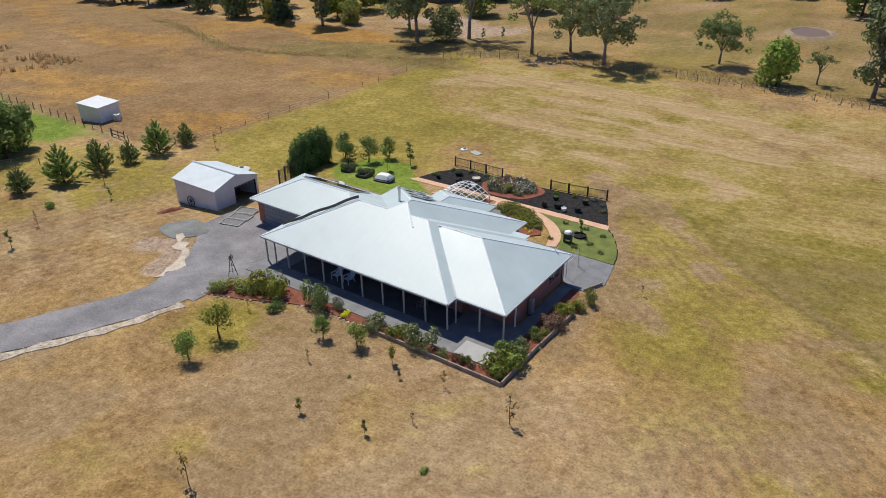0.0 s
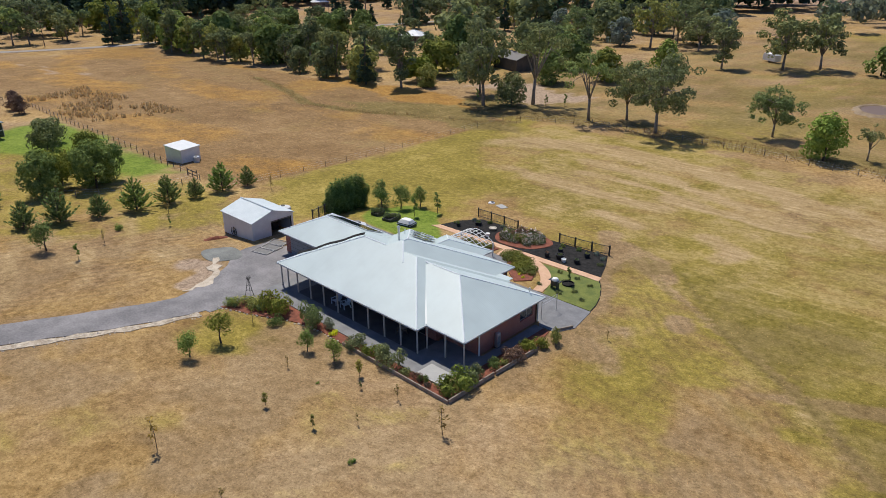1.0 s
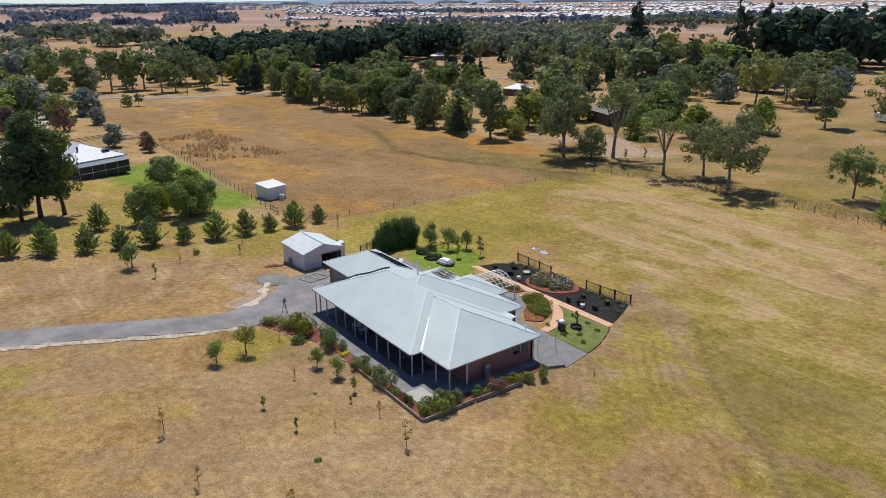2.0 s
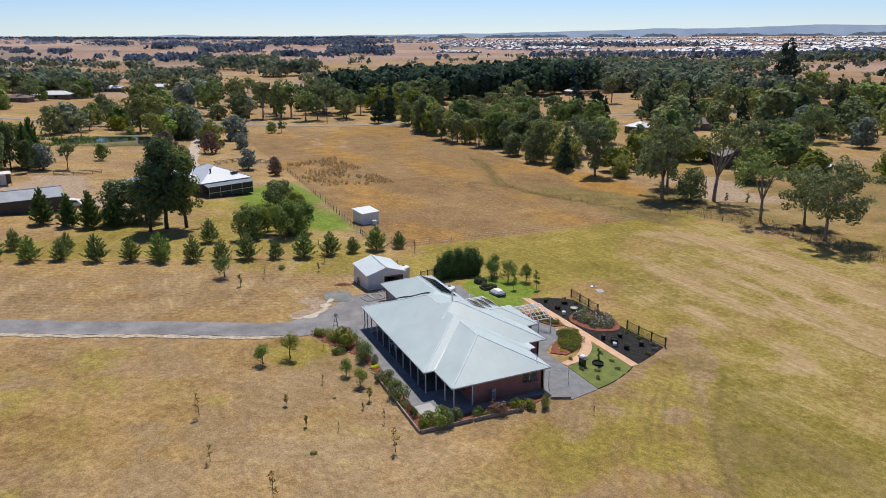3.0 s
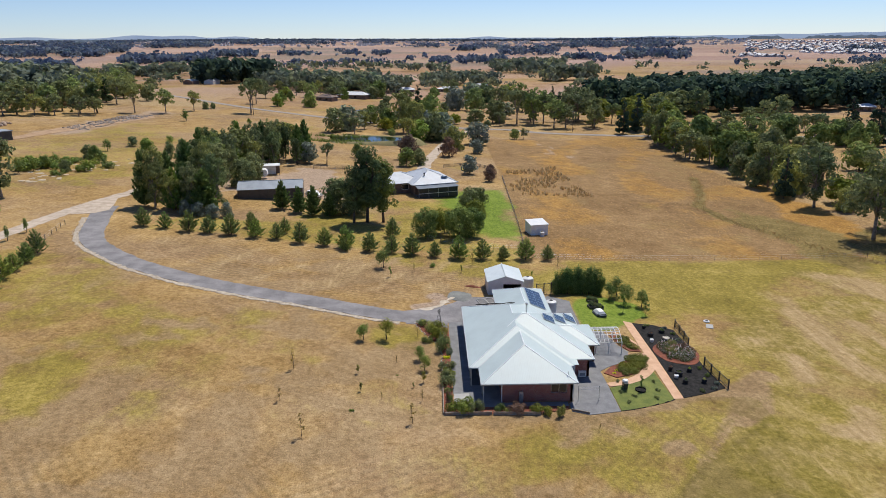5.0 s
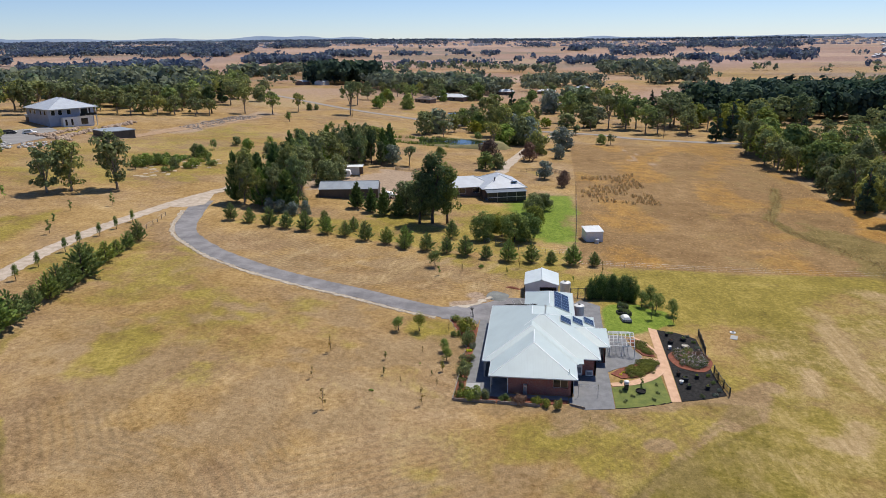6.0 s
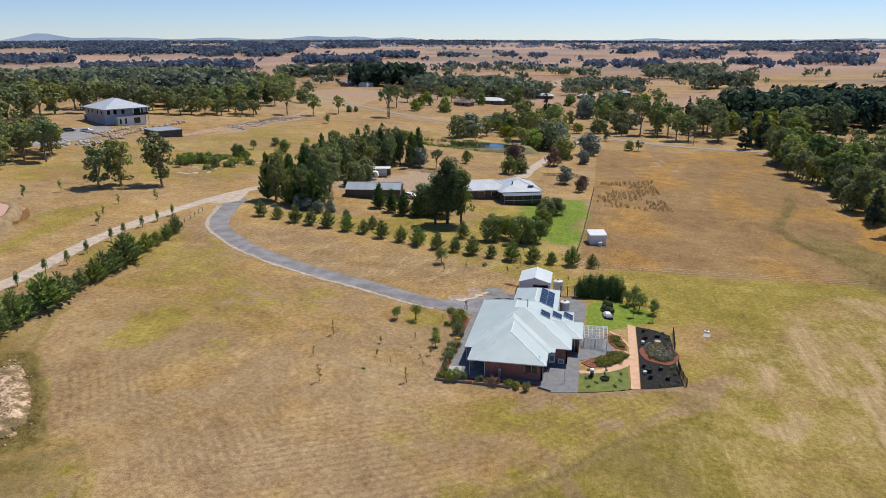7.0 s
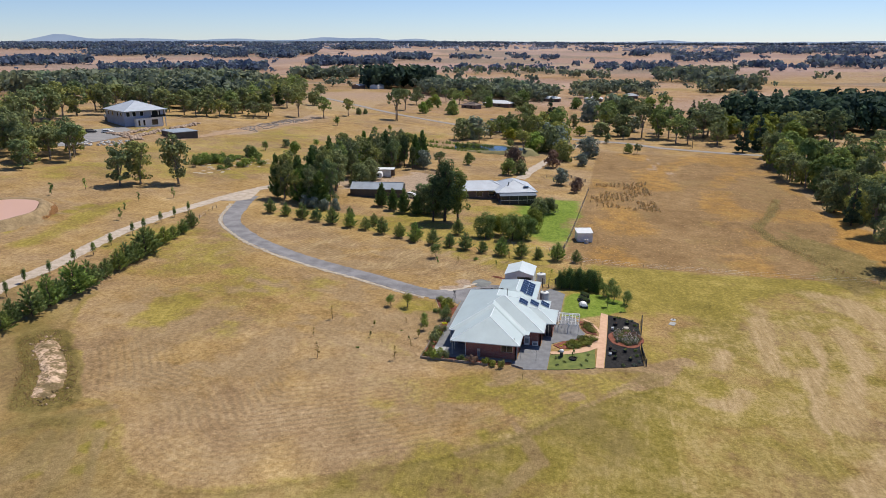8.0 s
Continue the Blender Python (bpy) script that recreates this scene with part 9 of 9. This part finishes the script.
wire_fence([(-57.2, 13.6), (-58.0, 40.0), (-59.0, 62.0), (-60.0, 79.0)], "thin post and wire fence along the paddock", 4.5, 0.95, slim=0.5)
wire_fence([(-147.4, 17.0), (-112.1, 15.5), (-86.1, 14.4), (-69.0, 13.4)], "weathered post and wire paddock fence", 2.6)
wire_fence([(-68.6, 13.3), (-65.6, 13.2)], "short timber gate rails in the fence", 1.5, 1.2, 2)
wire_fence([(-60.0, 79.3), (-43.3, 86.9), (-16.0, 86.0), (10.0, 82.0), (40.0, 78.0)], "timber post and wire fence behind the lawn", 4.0)
wire_fence([(-69.0, -6.0), (-63.5, 4.0), (-64.5, 13.0)], "low wire fence before the neighbours' yard", 3.0, 0.9)
wire_fence([(-150.5, -42.0), (-153.0, -31.0)], "dark timber rail fence of the neighbours' yard", 2.4, 1.2, 3, TIMBER)
wire_fence([(-165.0, -1.0), (-171.5, 8.8), (-163.0, 15.5)], "timber rail fence behind the neighbours' house", 2.4, 1.2, 3, TIMBER)
wire_fence([(-47.0, -73.5), (-58.0, -75.5), (-66.0, -77.0)], "timber post and wire fence beside the track", 3.2, 1.0)
for x, y in ((-303.6, -97.1), (-281, 65.4), (-409, -34), (-291, -20)):
    ob = thing("utility_pole", (x, y, gz(x, y)), "tall timber power pole with crossarm", "power pole")
    part("pole", Geo().tube([(0, 0, -0.5), (0, 0, 10.5)], [0.17, 0.12], 8), BARK_DARK, ob, placed=False)
    part("crossarm", Geo().beam((0, -1.2, 9.8), (0, 1.2, 9.8), 0.12, 0.14), TIMBER, ob, placed=False)

# ---- rough grass, stubble, rocks ----
def tufts(name, spots, size, material, label, seed, blades=7):
    rng = np.random.default_rng(seed)
    p = np.repeat(np.array(spots, float), blades, 0)
    n = len(p)
    z = land(p[:, 0], p[:, 1])
    a, lean = rng.uniform(0, 6.28, n), rng.uniform(0.1, 0.55, n)
    h = size * rng.uniform(0.5, 1.3, n)
    base = np.stack([p[:, 0] + rng.normal(0, size * 0.25, n), p[:, 1] + rng.normal(0, size * 0.25, n), z - 0.03], 1)
    w = size * 0.16
    side = np.stack([-np.sin(a), np.cos(a), np.zeros(n)], 1) * w
    tip = base + np.stack([np.cos(a) * lean * h, np.sin(a) * lean * h, h], 1)
    pts = np.stack([base - side, base + side, tip + side * 0.3, tip - side * 0.3], 1).reshape(-1, 3)
    me = bpy.data.meshes.new(name)
    me.from_pydata(pts.tolist(), [], (np.arange(n)[:, None] * 4 + np.arange(4)).tolist())
    return tagged(part(name, me, material), label, "grass", kind="stuff")


def in_poly(poly, count, seed):
    return [(x, y) for x, y, _, _ in scatter(poly, count, 1, 1, seed)]


MEADOW = leaf_stuff("short dry grass", (0.19, 0.125, 0.055), (0.26, 0.175, 0.08), (0.33, 0.235, 0.11), 0.0)
MAIZE = leaf_stuff("dry golden maize", (0.165, 0.122, 0.056), (0.225, 0.168, 0.080), (0.30, 0.228, 0.115), 0.0)
rr = random.Random(3)
rows_ = []
for k in range(13):
    u = k / 12
    head, foot = (np.array((-157.7, 18.2)) * (1 - u) + np.array((-169.8, 36.7)) * u, np.array((-121.9, 18.6)) * (1 - u) + np.array((-119.2, 38.1)) * u)
    for i in range(60):
        v = i / 59
        p = head * (1 - v) + foot * v
        if rr.random() < 0.55 * ease(-0.25, 0.15, noise.noise(Vector((p[0] * 0.09, p[1] * 0.14, 2.0))) + 0.12 * (u - 0.4)):
            rows_.append((p[0] + rr.gauss(0, 0.28), p[1] + rr.gauss(0, 0.28)))
tufts("dry_maize_rows", rows_, 0.85, MAIZE, "rows of dry golden stalks in the paddock", 4, 7)
tufts("paddock_tussocks", in_poly(PADDOCK, 1300, 16), 0.2, MEADOW, "sparse dry tussocks in the paddock", 17, 5)
rs = random.Random(18)
reed_bed = [(-226 + 9.6 * k * math.cos(a) + rs.gauss(0, 0.8), -38 + 26 * k * math.sin(a) + rs.gauss(0, 0.8)) for a, k in ((rs.uniform(0, 6.283), rs.uniform(0.62, 1.12)) for _ in range(900)) if k > 0.95 or math.sin(a) > -0.1]
tufts("reeds", reed_bed, 1.2, LEAF_CONIFER, "green reeds round the pond", 18, 6)
FRONT = [(-34, -46), (8, -48), (30, -36), (42, -18), (30, 3), (12, 20), (3, 30), (3, 8), (4, -5), (-10, -6), (-20, -9), (-28, -22)]
BACK = [(3, 30), (12, 20), (30, 3), (44, -14), (60, 30), (20, 70), (-40, 76), (-54, 40), (-30, 34), (-6, 32)]
BLEACHED = leaf_stuff("bleached long grass", (0.13, 0.092, 0.040), (0.18, 0.128, 0.058), (0.24, 0.175, 0.082), 0.0)
OLIVE_TUFT = leaf_stuff("olive grass tuft", (0.105, 0.080, 0.030), (0.14, 0.106, 0.040), (0.18, 0.136, 0.055), 0.0)
tufts("lawn_tufts", in_poly(FRONT, 7000, 19), 0.07, MEADOW, "short dry tufts in the mown lawn", 20, 4)
tufts("olive_tufts", in_poly(FRONT, 5000, 40), 0.06, OLIVE_TUFT, "dark short tufts in the mown lawn", 41, 4)
tufts("lawn_tufts", in_poly(BACK, 6000, 42), 0.08, MEADOW, "short straw tufts in the back lawn", 43, 4)
tufts("olive_tufts", in_poly(BACK, 3000, 44), 0.07, OLIVE_TUFT, "dark short tufts in the back lawn", 45, 4)
tufts("fence_grass", in_poly([(-60, 79.5), (-46, 85.5), (-16, 85), (30, 79), (30, 84), (-14, 93), (-46, 94), (-72, 90), (-82, 86)], 2600, 46), 0.20, BLEACHED, "long dry grass along the back fence", 47, 6)
tufts("gully_grass", [(x + rr.gauss(0, 1.2), y + rr.gauss(0, 1.2)) for x, y in curve_through(REED_LINE, 0.12)], 0.22, BLEACHED, "rough grass along a shallow gully", 48, 6)
tufts("mound_grass", in_poly([(13, -58), (18, -60), (35, -46), (31, -41), (24, -45.5)], 1300, 49), 0.16, BLEACHED, "rough grass round the earth mound", 50, 6)
# the low mound of broken clay at the lawn's edge
MOUND_MAT, mnt, mbs = nodes_of("broken pale clay")
mv = coords(mnt, "World")
clod = calc(mnt, "ADD", calc(mnt, "MULTIPLY", noise_tex(mnt, mv, 0.55, 4, 0.6), 0.6), calc(mnt, "MULTIPLY", noise_tex(mnt, mv, 3.0, 5, 0.65), 0.4))
plug(mnt, ramp(mnt, clod, [(0.45, (0.17, 0.12, 0.050)), (0.51, (0.28, 0.19, 0.095)), (0.545, (0.55, 0.38, 0.25)), (0.64, (0.68, 0.50, 0.35))]), mbs.inputs["Base Color"])
mbs.inputs["Roughness"].default_value = 0.95
bumped(mnt, mbs, clod, 0.8, 0.15)
g, spine = Geo(), curve_through([(17.2, -57.0), (20.0, -53.6), (24.0, -49.4), (28.0, -46.4), (32.6, -44.2)], 0.35)
for k, q in enumerate(spine):
    d = np.array(spine[min(k + 1, len(spine) - 1)]) - np.array(spine[max(k - 1, 0)])
    d /= np.linalg.norm(d)
    for j in range(15):
        w = (j - 7) / 7
        c = np.array(q) + np.array((-d[1], d[0])) * w * 1.9
        e = max(0.0, 1 - w * w) * min(1, 6 * k / len(spine), 6 * (1 - k / (len(spine) - 1)))
        g.v.append((c[0], c[1], gz(*c) - 0.12 + 0.42 * e + 0.35 * e * noise.noise(Vector((c[0] * 0.8, c[1] * 0.8, 3))) + 0.12 * e * noise.noise(Vector((c[0] * 3, c[1] * 3, 5)))))
g.f = [(k * 15 + j, k * 15 + j + 1, (k + 1) * 15 + j + 1, (k + 1) * 15 + j) for k in range(len(spine) - 1) for j in range(14)]
g.m = [0] * len(g.f)
solid("earth_mound", g, MOUND_MAT, "low mound of broken pale clay in rough grass", "mound")


def rocks(name, spots, lo, hi, mat, label, seed):
    rnd, g = random.Random(seed), Geo()
    for x, y in spots:
        r = rnd.uniform(lo, hi)
        g.lathe([(r * 0.9, -0.1), (r * rnd.uniform(0.9, 1.2), r * 0.3), (r * 0.75, r * 0.75), (r * 0.2, r)], 6, (x, y, gz(x, y)))
    return tagged(part(name, g, mat), label, "rocks", kind="stuff")


rocks("earth_clods", [(x + rr.gauss(0, 0.9), y + rr.gauss(0, 0.9)) for x, y in spine * 4], 0.05, 0.22, MOUND_MAT, "loose clods of clay on the mound", 52)
TERRACES = [[(-150, -160), (-158, -165), (-168, -166), (-180, -168)], [(-156, -172), (-166, -173), (-178, -175)], [(-186, -168), (-198, -168), (-210, -170)], [(-150, -158), (-154, -168), (-158, -180)]]
rr2 = random.Random(22)
rocks("rock_terrace", [(q[0] + rr2.gauss(0, 0.9), q[1] + rr2.gauss(0, 0.9)) for line in TERRACES for q in curve_through(line, 0.32)], 0.35, 1.0, surface("tan field rock", (0.24, 0.155, 0.10), (0.54, 0.41, 0.30), 0.9, 0.9, fine=5), "terraces of tan rocks before the house", 23)
rocks("rock_pile", in_poly([(-205, -147), (-262, -146), (-270, -135), (-228, -137), (-204, -135)], 420, 24), 0.15, 0.5, surface("grey rubble", (0.17, 0.145, 0.125), (0.38, 0.33, 0.28), 0.8, 0.9, fine=4), "long heaps of grey rubble", 25)
rocks("garden_rocks", in_poly([(-132, -174), (-118, -166), (-136, -154), (-146, -160)], 60, 26), 0.3, 0.8, surface("pale rubble", (0.4, 0.38, 0.35), (0.55, 0.53, 0.5), 0.8, 0.9, fine=4), "pale rocks beside the drive", 27)
discs, rd = Geo(), random.Random(28)
for x, y in in_poly([(-98, -103), (-110, -95), (-136, -92), (-150, -98), (-140, -108), (-112, -114)], 40, 28):
    r = rd.uniform(0.55, 1.1)
    discs.lathe([(r, -0.05), (r * 0.9, 0.09), (r * 0.3, 0.14)], 9, (x, y, gz(x, y)))
tagged(part("mulch_discs", discs, surface("pale wood mulch", (0.36, 0.29, 0.19), (0.56, 0.47, 0.34), 0.8, 0.95, fine=5, bump=0.6, depth=0.04)), "pale mulch heaped round the orchard trees", "mulch", kind="stuff")
tagged(part("house_drive", sheet([(-116, -171), (-122, -166), (-152, -168), (-172, -178), (-178, -186), (-160, -190), (-140, -180)], 0.12, 4.0), ROADMAT), "grey sealed drive before the two-storey house", "driveway", kind="structure")
tagged(part("earth_cut", sheet([(-150, -152), (-160, -146), (-205, -140), (-262, -132), (-270, -136), (-206, -148), (-176, -148)], 0.10, 5.0), CLAY), "bare orange earth beside the far drive", "earth", kind="structure")
tufts("bank_grass", [(-33 + 14.6 * math.cos(a) * rr.uniform(0.98, 1.12), -115.5 + 11.6 * math.sin(a) * rr.uniform(0.98, 1.12)) for a in np.linspace(0.2, 6.2, 900)], 0.5, MEADOW, "rough dry grass on the bank of the dam", 31)

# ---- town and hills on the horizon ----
# the hills glow: blue haze is painted as emission on a backdrop strip
m_hill, nt, bs = nodes_of("hills, haze painted as glow")
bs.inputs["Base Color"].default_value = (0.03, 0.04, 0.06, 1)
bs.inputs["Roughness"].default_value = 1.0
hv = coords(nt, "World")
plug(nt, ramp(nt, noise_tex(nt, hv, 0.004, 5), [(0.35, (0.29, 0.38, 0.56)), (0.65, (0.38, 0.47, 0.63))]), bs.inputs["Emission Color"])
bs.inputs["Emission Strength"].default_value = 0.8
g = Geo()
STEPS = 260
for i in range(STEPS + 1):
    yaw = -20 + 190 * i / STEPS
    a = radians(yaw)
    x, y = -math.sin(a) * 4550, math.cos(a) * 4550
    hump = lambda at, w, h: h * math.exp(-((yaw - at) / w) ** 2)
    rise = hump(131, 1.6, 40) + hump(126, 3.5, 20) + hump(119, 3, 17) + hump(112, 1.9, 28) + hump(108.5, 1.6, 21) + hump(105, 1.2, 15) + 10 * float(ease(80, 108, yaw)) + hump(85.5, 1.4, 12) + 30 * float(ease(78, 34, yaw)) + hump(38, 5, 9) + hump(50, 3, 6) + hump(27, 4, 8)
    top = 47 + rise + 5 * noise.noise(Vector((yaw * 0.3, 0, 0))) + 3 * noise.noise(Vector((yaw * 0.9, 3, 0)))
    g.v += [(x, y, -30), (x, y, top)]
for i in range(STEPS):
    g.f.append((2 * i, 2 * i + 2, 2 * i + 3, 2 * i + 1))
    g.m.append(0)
tagged(part("backdrop_hills", g, m_hill), "low backdrop hills with blue haze painted as glow", "hills", kind="structure")
# flat strip of far woods whose bluish haze is painted by emission
m_wood, nt, bs = nodes_of("wooded skyline, haze painted as glow")
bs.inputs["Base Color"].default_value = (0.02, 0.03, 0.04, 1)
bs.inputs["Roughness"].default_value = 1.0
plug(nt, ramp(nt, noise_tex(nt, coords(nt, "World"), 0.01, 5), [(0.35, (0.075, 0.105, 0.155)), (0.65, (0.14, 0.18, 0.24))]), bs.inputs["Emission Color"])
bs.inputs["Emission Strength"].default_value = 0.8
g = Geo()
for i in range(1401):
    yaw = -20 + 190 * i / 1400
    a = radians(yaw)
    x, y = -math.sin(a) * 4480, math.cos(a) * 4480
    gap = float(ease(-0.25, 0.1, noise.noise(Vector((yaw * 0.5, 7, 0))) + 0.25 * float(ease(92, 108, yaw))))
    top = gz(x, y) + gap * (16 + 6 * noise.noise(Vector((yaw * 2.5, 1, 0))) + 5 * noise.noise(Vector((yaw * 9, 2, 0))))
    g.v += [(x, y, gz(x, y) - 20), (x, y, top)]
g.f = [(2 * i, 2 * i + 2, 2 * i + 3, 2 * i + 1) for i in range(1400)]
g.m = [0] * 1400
tagged(part("backdrop_woods", g, m_wood), "thin backdrop line of woods with haze painted as glow", "woods", kind="structure")
TOWN = surface("far pale roofs", (0.34, 0.34, 0.36), (0.82, 0.80, 0.78), 0.02, 0.6, fine=0.05, bump=0.0)
g, rt = Geo(), random.Random(31)
for _ in range(3600):
    yaw, r = radians(rt.uniform(12, 66)), 1750 + 1700 * rt.random() ** 1.3
    if noise.noise(Vector((yaw * 5, r * 0.003, 2))) < -0.2:
        continue
    x, y, w, d, h = -math.sin(yaw) * r, math.cos(yaw) * r, rt.uniform(9, 19), rt.uniform(8, 15), rt.uniform(2.6, 3.6)
    z = gz(x, y)
    n = len(g.v)
    g.box(x - w / 2, y - d / 2, z - 1, x + w / 2, y + d / 2, z + h)
    g.face([(x - w / 2, y - d / 2, z + h), (x + w / 2, y - d / 2, z + h), (x + w / 2, y, z + h + 1.8), (x - w / 2, y, z + h + 1.8)])
    g.face([(x + w / 2, y + d / 2, z + h), (x - w / 2, y + d / 2, z + h), (x - w / 2, y, z + h + 1.8), (x + w / 2, y, z + h + 1.8)])
for _ in range(900):
    yaw, r = radians(rt.uniform(66, 125)), rt.uniform(2900, 4400)
    x, y, w, d = -math.sin(yaw) * r, math.cos(yaw) * r, rt.uniform(8, 26), rt.uniform(8, 18)
    z = gz(x, y)
    g.box(x - w / 2, y - d / 2, z - 1, x + w / 2, y + d / 2, z + rt.uniform(4, 7))
tagged(part("distant_town", g, TOWN), "distant town of pale roofs", "town", kind="stuff")
